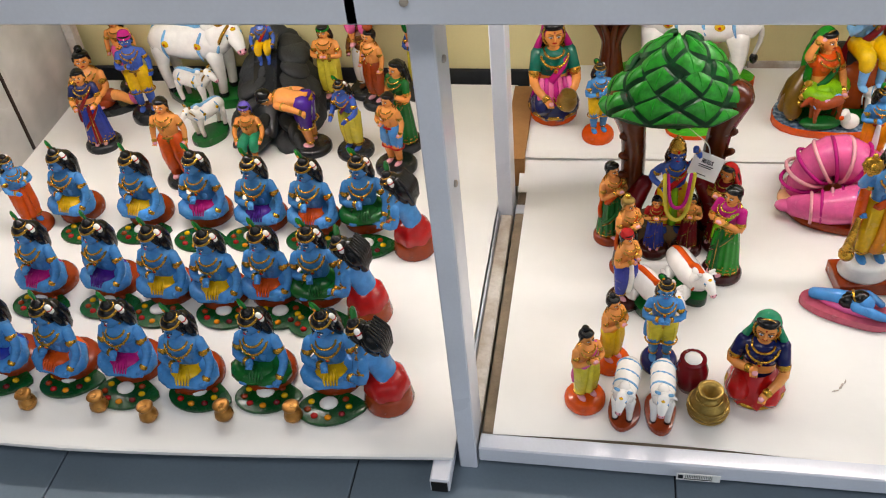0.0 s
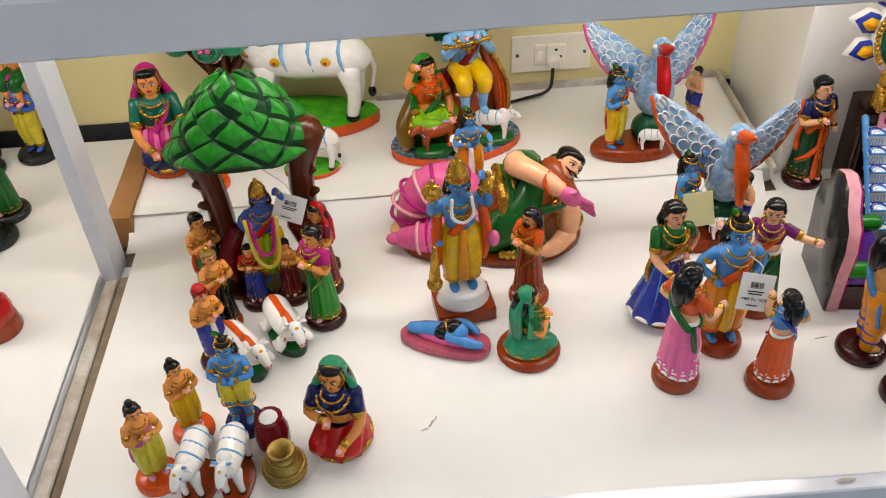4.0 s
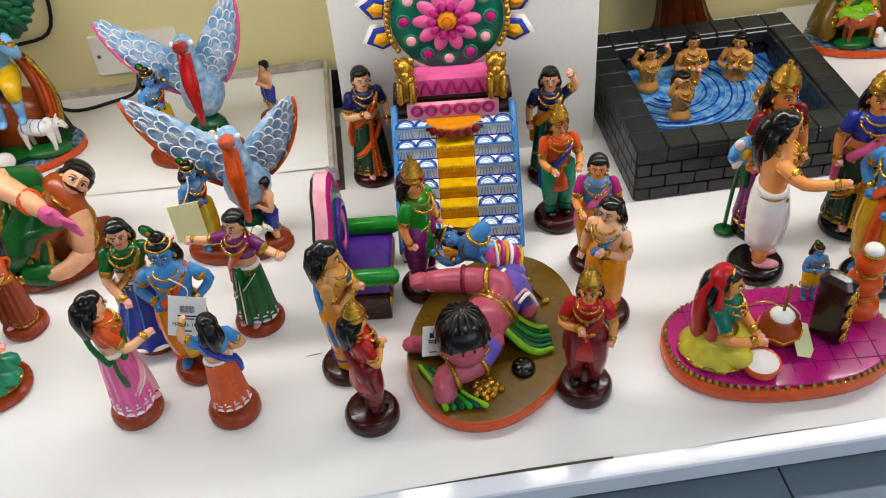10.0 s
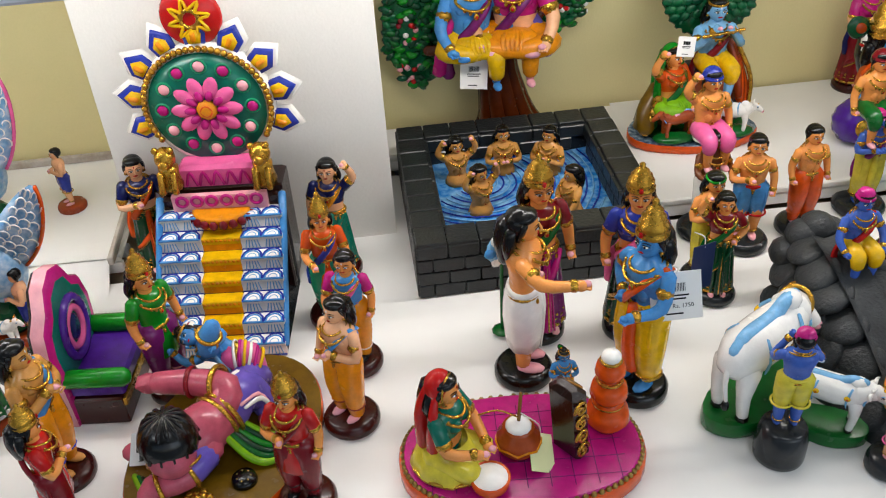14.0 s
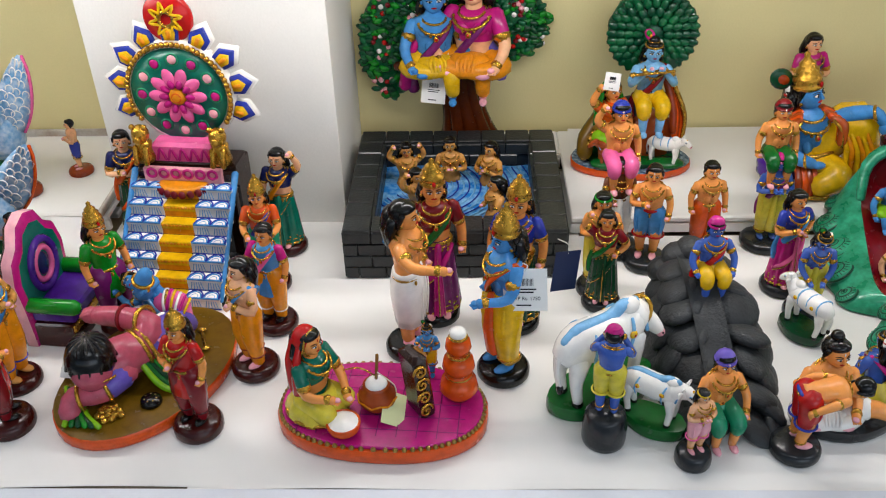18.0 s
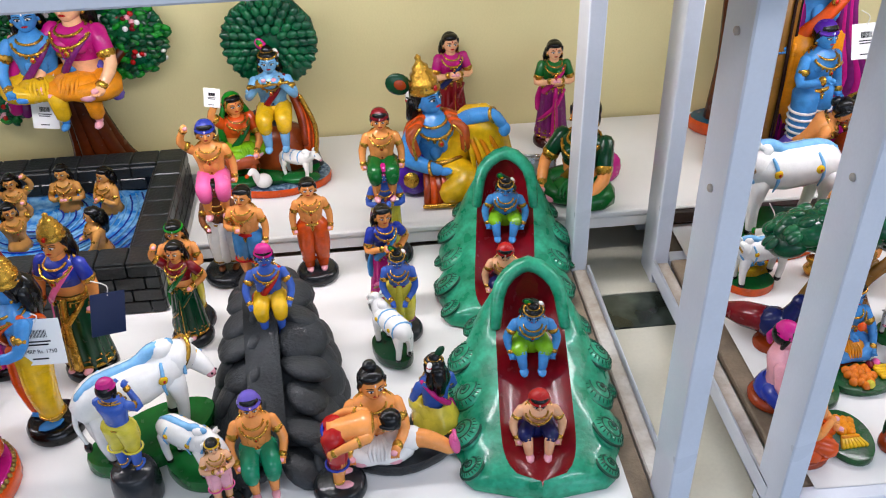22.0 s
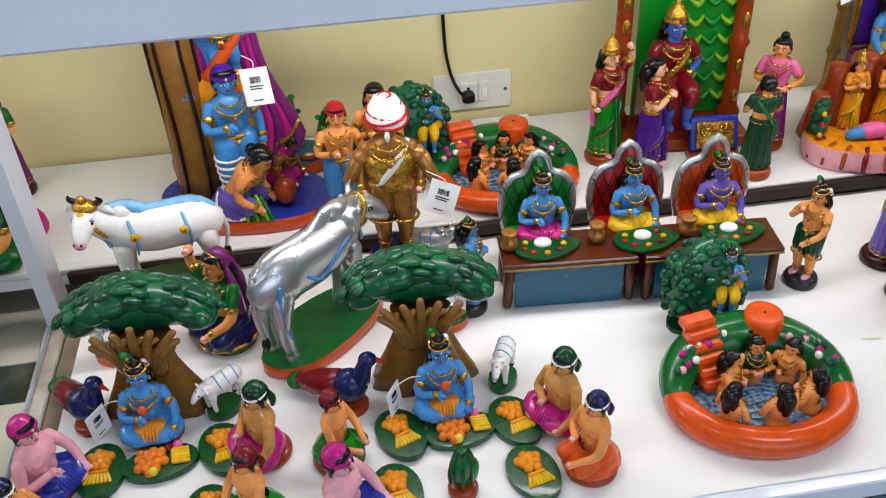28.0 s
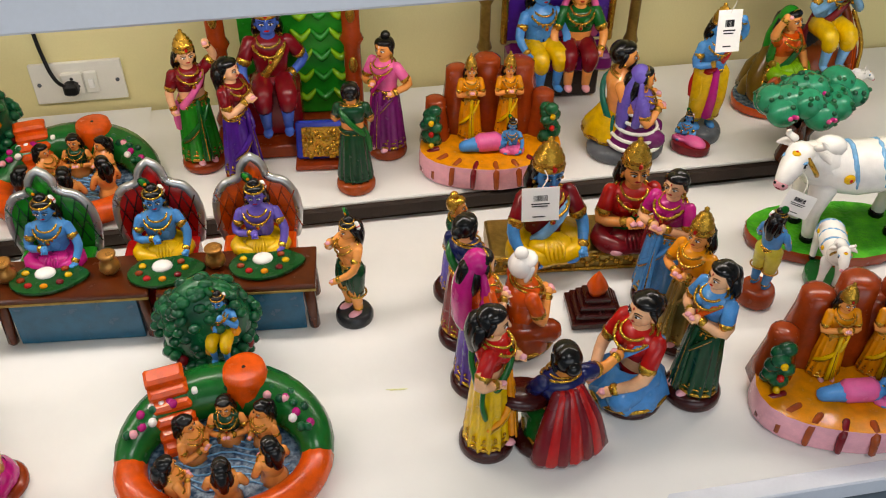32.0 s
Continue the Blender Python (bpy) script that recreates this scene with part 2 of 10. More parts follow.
    def ring(self, c, R, r, mat, sx=1.0, sy=1.0, rot=None, seg=18, flat=1.0):
        a, b = np.arange(seg) * 2 * np.pi / seg, np.arange(6) * 2 * np.pi / 6
        p = np.array([[((R + r * np.cos(t)) * np.cos(s) * sx, (R + r * np.cos(t)) * np.sin(s) * sy, r * flat * np.sin(t)) for t in b] for s in a])
        if rot is not None:
            p = p @ np.array(Euler([radians(x) for x in rot]).to_matrix()).T
        p = p + np.array(c)
        self.grid(np.concatenate([p, p[:1]]), mat)

    def slab(self, outline, z0, z1, mat, side=None, edge=0.15):
        """A low plinth over a closed outline, with a softened upper edge."""
        o = np.array(outline, float)
        if len(o) < 15:
            a, b, c, d = (np.roll(o, q, 0) for q in (1, 0, -1, -2))
            o = np.stack([0.5 * (2 * b + (c - a) * t + (2 * a - 5 * b + 4 * c - d) * t * t + (3 * b - a - 3 * c + d) * t ** 3) for t in (0, 0.25, 0.5, 0.75)], 1).reshape(-1, 2)
        c = o.mean(0)
        h = z1 - z0
        ring = lambda k, z: np.c_[c + (o - c) * k, np.full(len(o), z)]
        self.grid([ring(0.97, z0), ring(1.0, z0 + 0.12 * h), ring(1.0, z1 - edge * h), ring(0.985, z1)], side or mat)
        self.grid([ring(0.985, z1), ring(0.9, z1 + 0.0005), ring(0.0, z1 + 0.001)], mat)
        self.grid([ring(0.0, z0), ring(0.97, z0)], side or mat)

    def box(self, c, size, mat, rot=None, bev=0.08):
        x, y, z = (np.array(size) / 2)
        b = min(x, y, z) * bev * 2
        rows = []
        for zz, k in ((-z, b), (-z + b, 0), (z - b, 0), (z, b)):
            xx, yy = x - k, y - k
            e = b * 0.6
            rows.append([(-xx + e, -yy, zz), (xx - e, -yy, zz), (xx, -yy + e, zz), (xx, yy - e, zz), (xx - e, yy, zz), (-xx + e, yy, zz), (-xx, yy - e, zz), (-xx, -yy + e, zz)])
        rows = np.array(rows)
        lid = [np.repeat(rows[0].mean(0)[None], 8, 0)[None], rows, np.repeat(rows[-1].mean(0)[None], 8, 0)[None]]
        rows = np.concatenate(lid)
        if rot is not None:
            rows = rows @ np.array(Euler([radians(a) for a in rot]).to_matrix()).T
        self.grid(rows + np.array(c), mat, True, False)

    def about(self, c, k):
        """Scales all that is collected about a point."""
        self.v = [(v - np.array(c)) * k + np.array(c) for v in self.v]
        return self

    def mark(self, name):
        """What is added from here on is a piece of its own."""
        self.cuts.append((name, len(self.f), self.count))

    def pieces(self):
        """One mesh for each marked piece, to be hung under one thing."""
        v, made = np.concatenate(self.v), []
        ends = self.cuts[1:] + [("", len(self.f), self.count)]
        for (name, f0, v0), (_, f1, v1) in zip(self.cuts, ends):
            if f1 > f0:
                c = Clay()
                c.v, c.f, c.slots = [v[v0:v1]], [tuple(i - v0 for i in q) for q in self.f[f0:f1]], self.slots
                c.m, c.s = self.m[f0:f1], self.s[f0:f1]
                made.append((name, c.mesh(name)))
        return made

    def mesh(self, name):
        me = bpy.data.meshes.new(name)
        v = np.concatenate(self.v)
        me.from_pydata(v.tolist(), [], self.f)
        for k in self.slots:
            me.materials.append(MAT[k])
        me.polygons.foreach_set("material_index", self.m)
        me.polygons.foreach_set("use_smooth", self.s)
        me.validate()
        me.update()
        return me


def thing(name, me, label, category, x, y, z, rot=0.0, group="", kind="", size=(1, 1, 1)):
    ob = new(name, None if isinstance(me, list) else me)
    ob.matrix_world = pose(x, y, z, 0, 0, rot) @ Matrix.Diagonal((*size, 1))
    for piece, mesh in me if isinstance(me, list) else ():
        part(piece, mesh, ob)
    return tagged(ob, label, category, group, kind)


def holder(name, label, category, x=0, y=0, z=0, rot=0.0, group="", kind=""):
    return thing(name, None, label, category, x, y, z, rot, group, kind)


def part(name, clay, parent, label="", kind=""):
    ob = new(name, clay if isinstance(clay, bpy.types.Mesh) else clay.mesh(name))
    ob.parent = parent
    return tagged(ob, label, kind=kind)


def cuboid(size, mat, bev=0.003):
    """A box with softened edges, its base centre at the origin."""
    s = Clay()
    s.box((0, 0, size[2] / 2), size, mat, None, bev / min(size))
    return s


def at(ob, x, y, z, rx=0, ry=0, rz=0):
    ob.matrix_local = pose(x, y, z, rx, ry, rz)
    return ob


def wavy(n, rx, ry, seed=0, amp=0.05):
    rnd = random.Random(seed)
    ph = [rnd.uniform(0, 6.28) for _ in range(3)]
    out = []
    for i in range(n):
        a = 2 * math.pi * i / n
        k = 1 + amp * (math.sin(2 * a + ph[0]) + 0.6 * math.sin(3 * a + ph[1]) + 0.4 * math.sin(5 * a + ph[2]))
        out.append((rx * k * math.cos(a), ry * k * math.sin(a)))
    return out


# ---------- painted clay people ----------
TOP = dict(hair=0.475, long=0.475, bun=0.475, crown=0.58, tall=0.615, turban=0.51, cap=0.495, peacock=0.545, band=0.475, veil=0.495, knot=0.53, pot=0.58)
HIP = dict(stand=0.50, squat=0.08, sit=0.07, chair=0.27, kneel=0.17)
HAND = dict(
    down=((0.165, 0.00, 0.10), (0.165, -0.05, -0.03)), namaste=((0.155, -0.05, 0.09), (0.022, -0.145, 0.17)),
    forward=((0.155, -0.07, 0.10), (0.10, -0.22, 0.09)), hip=((0.20, 0.03, 0.11), (0.10, -0.05, 0.03)),
    up=((0.20, -0.02, 0.33), (0.15, -0.05, 0.46)), chest=((0.165, -0.04, 0.09), (0.03, -0.135, 0.13)),
    mouth=((0.17, -0.09, 0.14), (0.05, -0.15, 0.30)), out=((0.21, -0.10, 0.19), (0.20, -0.28, 0.19)),
    knee=((0.18, -0.06, 0.10), (0.15, -0.16, 0.00)), side=((0.24, -0.02, 0.19), (0.36, -0.06, 0.21)), low=((0.15, -0.08, 0.08), (0.06, -0.20, -0.02)))


def upper(s, skin="skin", up=None, head="hair", headc="gold", arms=("down", "down"), sash=None, female=False, hair="black", jewel=True,
          tilt=0, turn=0, beard=False, sleeve=True, stripe=None):
    """Torso, arms and head above a hip at the origin, facing -y."""
    body = up or skin
    prof = [(0, -0.045), (0.088, -0.035), (0.092, 0.02), (0.083 if female else 0.092, 0.08), (0.104, 0.15), (0.122, 0.215), (0.105, 0.262), (0.05, 0.288), (0.04, 0.31), (0, 0.315)]
    if up:
        s.lathe(prof[:7] + [(0.045, 0.284), (0, 0.29)], body, sx=1.08, sy=0.74)
        s.lathe([(0.046, 0.27), (0.042, 0.32)], skin)
    else:
        s.lathe(prof, body, sx=1.1, sy=0.76)
        for k in (-1, 1):
            s.ball((k * 0.048, -0.055, 0.195), (0.05, 0.034, 0.038), body, seg=10, ring=6)
            s.ball((k * 0.052, -0.087, 0.188), (0.008, 0.004, 0.008), "rust" if body in ("skin", "pale", "tan") else body, seg=6, ring=4)
            s.ball((k * 0.03, -0.062, 0.105), (0.032, 0.020, 0.045), body, seg=8, ring=6)
        s.ball((0, -0.078, 0.06), (0.008, 0.004, 0.010), "rust" if body in ("skin", "pale", "tan") else "navy", seg=6, ring=4)
    if female:
        for k in (-1, 1):
            s.ball((k * 0.046, -0.066, 0.19), (0.043, 0.04, 0.04), body, seg=10, ring=6)
        if up:
            s.lathe([(0.088, 0.035), (0.087, 0.07), (0.096, 0.11)], skin, sx=1.1, sy=0.76)
    for k, kind in zip((-1, 1), arms):
        if kind is None:
            continue
        e, h = HAND[kind]
        sh, e, h = (k * 0.118, 0.0, 0.235), (k * e[0], e[1], e[2]), (k * h[0], h[1], h[2])
        s.tube([sh, e, h], [0.04, 0.033, 0.024], skin, seg=8)
        s.ball(h, (0.028, 0.03, 0.028), skin, seg=8, ring=6)
        for q in range(4):
            s.tube([(h[0] + k * (0.012 - 0.011 * q), h[1] - 0.014, h[2] - 0.004), (h[0] + k * (0.010 - 0.012 * q), h[1] - 0.044, h[2] - 0.010)], [0.0085, 0.006], skin, seg=5)
        s.ball((h[0] - k * 0.012, h[1] - 0.026, h[2] + 0.006), (0.02, 0.022, 0.014), "rose" if skin not in ("blue", "royal", "violet") else skin, seg=8, ring=5)
        if up and sleeve:
            s.band(sh, e, -0.12, 0.62, 0.045, stripe or up)
            s.band(sh, e, 0.60, 0.70, 0.047, "gold")
        elif jewel:
            s.band(sh, e, 0.48, 0.56, 0.043, "gold")
        if jewel:
            s.band(e, h, 0.76, 0.86, 0.032, "gold")
    if jewel:
        for R, dz, r in ((0.062, 0.03, 0.008), (0.088, 0.085, 0.008)):
            s.tube([(R * 1.1 * math.cos(a), -0.012 + (R * 0.8 + 0.012) * math.sin(a) - (0.028 if math.sin(a) < 0 else 0), 0.282 - dz * (0.5 - 0.5 * math.sin(a)) ** 1.5) for a in np.linspace(0, 2 * math.pi, 17)], r, "gold", seg=5, sub=1, ends=False)
        for q in range(9):
            a = math.pi + 0.35 + q * (math.pi - 0.7) / 8
            s.ball((0.098 * math.cos(a), -0.028 + 0.082 * math.sin(a), 0.262 - 0.085 * abs(math.sin(a)) ** 1.6), (0.010, 0.010, 0.012), "gold", seg=6, ring=4)
        s.ball((0, -0.114, 0.165), (0.017, 0.010, 0.020), "gold", seg=8, ring=5)
        s.ball((0, -0.122, 0.165), (0.008, 0.006, 0.010), "red", seg=6, ring=4)
    if sash:
        for y in (-1, 1):
            s.tube([(0.10, 0.0, 0.262), (0.055, y * 0.092, 0.20), (-0.02, y * 0.10, 0.10), (-0.10, y * 0.05, -0.01)], [0.022, 0.026, 0.026, 0.03], sash, seg=6, flat=0.55)
        s.tube([(-0.11, 0.02, 0.0), (-0.135, 0.02, -0.10), (-0.13, 0.0, -0.2)], [0.028, 0.03, 0.035], sash, seg=6, flat=0.5)
    s.push(pose(0, 0, 0.31, tilt, 0, turn) @ Matrix.Scale(0.87, 4))
    s.push(pose(0, 0, -0.31))
    s.ball((0, -0.006, 0.388), (0.074, 0.08, 0.094), skin, seg=16, ring=12)
    s.ball((0, -0.03, 0.345), (0.05, 0.052, 0.046), skin, seg=10, ring=8)
    s.ball((0, 0.026, 0.412), (0.088, 0.084, 0.090), hair, seg=14, ring=10)
    s.ball((0, 0.0, 0.449), (0.081, 0.079, 0.044), hair, rot=(-10, 0, 0), seg=14, ring=8)
    for k in (-1, 1):
        s.ball((k * 0.030, -0.078, 0.394), (0.0165, 0.009, 0.0072), "white", rot=(0, 0, k * 16), seg=8, ring=6)
        s.ball((k * 0.029, -0.0855, 0.394), (0.0082, 0.005, 0.0078), "black", seg=8, ring=5)
        s.tube([(k * 0.012, -0.086, 0.413), (k * 0.033, -0.080, 0.420), (k * 0.054, -0.064, 0.412)], [0.0024, 0.0034, 0.0016], "black", seg=5, sub=2)
        s.tube([(k * 0.014, -0.085, 0.402), (k * 0.032, -0.082, 0.406), (k * 0.052, -0.068, 0.396)], 0.0030, "black", seg=4, sub=2)
        s.ball((k * 0.077, 0.0, 0.375), (0.012, 0.018, 0.024), skin, seg=8, ring=6)
        if jewel:
            s.ball((k * 0.081, -0.006, 0.348), 0.012, "gold", seg=6, ring=5)
        s.tube([(k * 0.070, -0.012, 0.43), (k * 0.076, 0.006, 0.38), (k * 0.066, 0.02, 0.33)], [0.022, 0.02, 0.016], hair, seg=6)
    s.tube([(0, -0.083, 0.405), (0, -0.096, 0.372)], [0.007, 0.012], skin, seg=6)
    s.ball((0, -0.079, 0.348), (0.021, 0.008, 0.0065), "red", seg=8, ring=5)
    s.ball((0, -0.082, 0.432), (0.005, 0.004, 0.012), "red" if female else "white", seg=6, ring=5)
    if beard:
        s.ball((0, -0.05, 0.325), (0.052, 0.042, 0.045), hair, seg=10, ring=8)
        s.tube([(-0.035, -0.08, 0.353), (0, -0.088, 0.362), (0.035, -0.08, 0.353)], 0.009, hair, seg=6)
    if head in ("long", "veil", "band", "peacock", "crown", "tall"):
        s.tube([(0, 0.075, 0.40), (0.0, 0.10, 0.30), (0.0, 0.098, 0.16)], [0.074, 0.072, 0.046], hair, seg=9)
        for k in (-1, 1):
            s.tube([(k * 0.05, 0.06, 0.38), (k * 0.075, 0.075, 0.29), (k * 0.06, 0.08, 0.2)], [0.045, 0.04, 0.02], hair, seg=7)
    if head == "bun":
        s.ball((0, 0.10, 0.40), (0.05, 0.04, 0.048), hair, seg=10, ring=8)
    if head == "knot":
        s.ball((0, 0.03, 0.505), (0.045, 0.045, 0.042), headc, seg=10, ring=8)
        s.ring((0, 0.03, 0.48), 0.036, 0.01, "gold", seg=12)
    if head in ("crown", "tall"):
        t = 1.25 if head == "tall" else 1.0
        s.lathe([(0.079, 0.424), (0.09, 0.432), (0.092, 0.452), (0.08, 0.462), (0.085, 0.475), (0.083, 0.475 + 0.02 * t), (0.066, 0.475 + 0.03 * t), (0.068, 0.475 + 0.055 * t), (0.048, 0.475 + 0.065 * t), (0.048, 0.475 + 0.085 * t), (0.028, 0.475 + 0.1 * t), (0.016, 0.475 + 0.115 * t), (0.02, 0.475 + 0.13 * t), (0, 0.475 + 0.145 * t)], headc, (0, 0.004, 0), seg=16)
        s.ball((0, -0.088, 0.46), (0.014, 0.008, 0.018), "red", seg=8, ring=6)
    if head == "turban":
        s.ball((0, 0.008, 0.458), (0.082, 0.084, 0.066), headc, seg=14, ring=8)
        for i, z in enumerate((0.437, 0.462, 0.487)):
            s.ring((0, 0.006, z), 0.072 - 0.011 * i, 0.02, headc, rot=(7 * (-1) ** i, 5, 0), seg=16)
    if head == "cap":
        s.ball((0, 0.012, 0.432), (0.088, 0.089, 0.085), headc, seg=14, ring=8)
        s.ring((0, 0.006, 0.432), 0.082, 0.012, "white" if headc in ("deepgreen", "navy") else headc, rot=(10, 0, 0))
        s.tube([(0.03, 0.085, 0.40), (0.04, 0.11, 0.34), (0.04, 0.105, 0.28)], [0.026, 0.03, 0.02], headc, seg=6)
    if head == "peacock":
        s.ball((0.0, 0.01, 0.495), (0.05, 0.05, 0.045), hair, seg=10, ring=8)
        s.ring((0, 0.0, 0.455), 0.076, 0.012, "gold", rot=(8, 0, 0))
        s.ring((0, 0.01, 0.485), 0.05, 0.008, "gold", seg=12)
        s.ball((-0.045, 0.02, 0.545), (0.044, 0.016, 0.062), headc, rot=(0, -32, 0), seg=10, ring=8)
        s.ball((-0.052, 0.012, 0.556), (0.028, 0.012, 0.040), "leaf", rot=(0, -32, 0), seg=8, ring=6)
        s.ball((-0.04, 0.006, 0.54), (0.016, 0.01, 0.018), "saffron", seg=6, ring=5)
        s.tube([(0.06, 0.05, 0.47), (0.075, 0.06, 0.42)], 0.024, "white", seg=8)
        s.ring((0.067, 0.055, 0.445), 0.022, 0.007, "red", seg=10)
    if head == "band":
        s.ring((0, 0.008, 0.440), 0.079, 0.016, headc, rot=(8, 0, 0))
    if head == "veil":
        s.ball((0, 0.03, 0.408), (0.096, 0.09, 0.104), headc, seg=14, ring=10)
        s.ring((0, -0.025, 0.39), 0.092, 0.008, "gold", sx=0.95, sy=1.1, rot=(90, 0, 0))
        s.tube([(0, 0.085, 0.40), (0, 0.125, 0.22), (0, 0.125, -0.02)], [0.085, 0.115, 0.12], headc, seg=10, flat=0.5)
        for k in (-1, 1):
            s.tube([(k * 0.085, 0.02, 0.38), (k * 0.135, 0.02, 0.24), (k * 0.14, 0.03, 0.02)], [0.02, 0.034, 0.04], headc, seg=6)
    if head == "pot":
        s.lathe([(0, 0.49), (0.05, 0.495), (0.075, 0.53), (0.068, 0.565), (0.04, 0.585), (0.05, 0.60), (0, 0.605)], headc, seg=14)
    s.pop()
    s.pop()


def lower(s, style="skirt", lowc="red", skin="skin", border="gold", pleat=None):
    """Legs or skirt of a standing figure, feet at the origin and hip at 0.5."""
    foot = "rose" if skin in ("skin", "pale") else skin
    if style == "skirt":
        s.lathe([(0, 0.012), (0.145, 0.012), (0.15, 0.04), (0.138, 0.16), (0.128, 0.30), (0.118, 0.40), (0.112, 0.47), (0.092, 0.545)], lowc, sx=1.0, sy=0.84, seg=52, nf=13, amp=0.13)
        s.ring((0, 0, 0.035), 0.148, 0.013, border, sy=0.84, seg=24)
        s.ring((0, 0, 0.075), 0.144, 0.006, border, sy=0.84, seg=24)
        for q in range(12):
            a = q * math.pi / 6
            s.ball((0.143 * math.cos(a), 0.120 * math.sin(a), 0.105), (0.010, 0.010, 0.012), border, seg=6, ring=4)
        s.tube([(0.10, -0.05, 0.50), (0.03, -0.118, 0.40), (-0.08, -0.10, 0.27), (-0.135, -0.02, 0.19)], [0.016, 0.022, 0.022, 0.014], pleat or lowc, seg=6, flat=0.6)
        s.tube([(0.10, -0.055, 0.482), (0.03, -0.128, 0.375), (-0.08, -0.112, 0.245), (-0.137, -0.03, 0.17)], 0.006, border, seg=5)
        for q in (-0.022, 0.0, 0.022):
            s.tube([(q * 0.5, -0.112, 0.52), (q, -0.142, 0.30), (q * 1.5, -0.166, 0.05)], [0.004, 0.006, 0.007], border if q == 0 else (pleat or lowc), seg=5)
        s.tube([(0.01, -0.098, 0.53), (0.0, -0.122, 0.30), (0.0, -0.138, 0.05)], [0.02, 0.026, 0.036], pleat or lowc, seg=6)
        for k in (-1, 1):
            s.ball((k * 0.05, -0.125, 0.018), (0.028, 0.045, 0.018), foot, seg=8, ring=5)
    elif style == "flare":
        s.lathe([(0, 0.012), (0.250, 0.012), (0.256, 0.035), (0.215, 0.14), (0.155, 0.30), (0.118, 0.43), (0.092, 0.545)], lowc, sy=0.86, seg=55, nf=11, amp=0.09)
        s.ring((0, 0, 0.030), 0.252, 0.016, border, sy=0.86, seg=30)
        for q in range(11):
            a = 2 * math.pi * q / 11
            s.tube([(0.10 * math.cos(a), 0.086 * math.sin(a), 0.50), (0.165 * math.cos(a), 0.142 * math.sin(a), 0.28), (0.245 * math.cos(a), 0.21 * math.sin(a), 0.07)], [0.004, 0.007, 0.009], pleat or lowc, seg=5)
    elif style == "wrap":
        for k in (-1, 1):
            s.tube([(k * 0.045, 0.0, 0.30), (k * 0.05, 0.0, 0.05)], [0.06, 0.038], skin, seg=9)
            s.ball((k * 0.055, -0.04, 0.02), (0.038, 0.075, 0.024), foot, seg=9, ring=6)
        s.lathe([(0.07, 0.150), (0.096, 0.145), (0.108, 0.22), (0.120, 0.34), (0.118, 0.44), (0.100, 0.53), (0.06, 0.55)], lowc, sy=0.86, seg=36, nf=7, amp=0.05)
        for q in range(4):
            s.tube([(0.09 - 0.03 * q, -0.085, 0.50), (0.05 - 0.035 * q, -0.105, 0.36), (0.055 - 0.04 * q, -0.092, 0.18)], [0.004, 0.006, 0.004], pleat or lowc, seg=5)
    else:
        end = {"dhoti": 0.09, "shorts": 0.24, "trouser": 0.04}[style]
        for k in (-1, 1):
            a, b, c = (k * 0.052, 0.0, 0.5), (k * 0.066, -0.018, 0.28), (k * 0.062, 0.004, 0.06)
            s.tube([a, b, c], [0.085, 0.062, 0.036], skin, seg=9)
            b2 = (k * 0.066, -0.018, max(0.28, end)) if style != "shorts" else (k * 0.06, -0.01, 0.36)
            s.tube([a, b2, (k * 0.064, -0.004, end)], [0.094, 0.082, 0.062 if style != "trouser" else 0.048], lowc, seg=10)
            if style == "trouser":
                for z in (0.12, 0.2, 0.28, 0.36):
                    s.ring((k * 0.065, -0.008, z), 0.058 + 0.05 * (z - 0.1), 0.008, pleat or lowc, seg=12)
            s.ball((k * 0.065, -0.035, 0.02), (0.036, 0.07, 0.022), foot, seg=9, ring=6)
            if skin != "x":
                s.ring((k * 0.062, 0.0, 0.07), 0.038, 0.008, "gold", seg=10)
        if style in ("dhoti", "shorts"):
            for k in (-1, 1):
                for q in (-0.5, 0.1, 0.7):
                    s.tube([(k * 0.05 + 0.08 * q * k, -0.07, 0.48), (k * 0.066 + 0.06 * q * k, -0.075, 0.36), (k * 0.064 + 0.05 * q * k, -0.055, max(end + 0.03, 0.15))], [0.010, 0.014, 0.008], lowc, seg=6)
                s.ring((k * 0.064, -0.004, end + 0.012), 0.064 if style == "dhoti" else 0.080, 0.010, border, seg=14)
        if style == "dhoti":
            s.tube([(0.0, -0.08, 0.53), (0.0, -0.095, 0.32), (0.0, -0.06, 0.13)], [0.03, 0.04, 0.05], pleat or lowc, seg=7)
            s.lathe([(0.10, 0.40), (0.112, 0.46), (0.095, 0.55)], lowc, sy=0.85)
    s.ring((0, 0, 0.525), 0.092, 0.018, border, sx=1.08, sy=0.8)
    s.ring((0, 0, 0.50), 0.097, 0.008, "gold", sx=1.08, sy=0.84)
    for q in range(5):
        s.ball((0.036 * (q - 2), -0.086 + 0.006 * abs(q - 2), 0.482), (0.011, 0.009, 0.016), "gold", seg=6, ring=5)


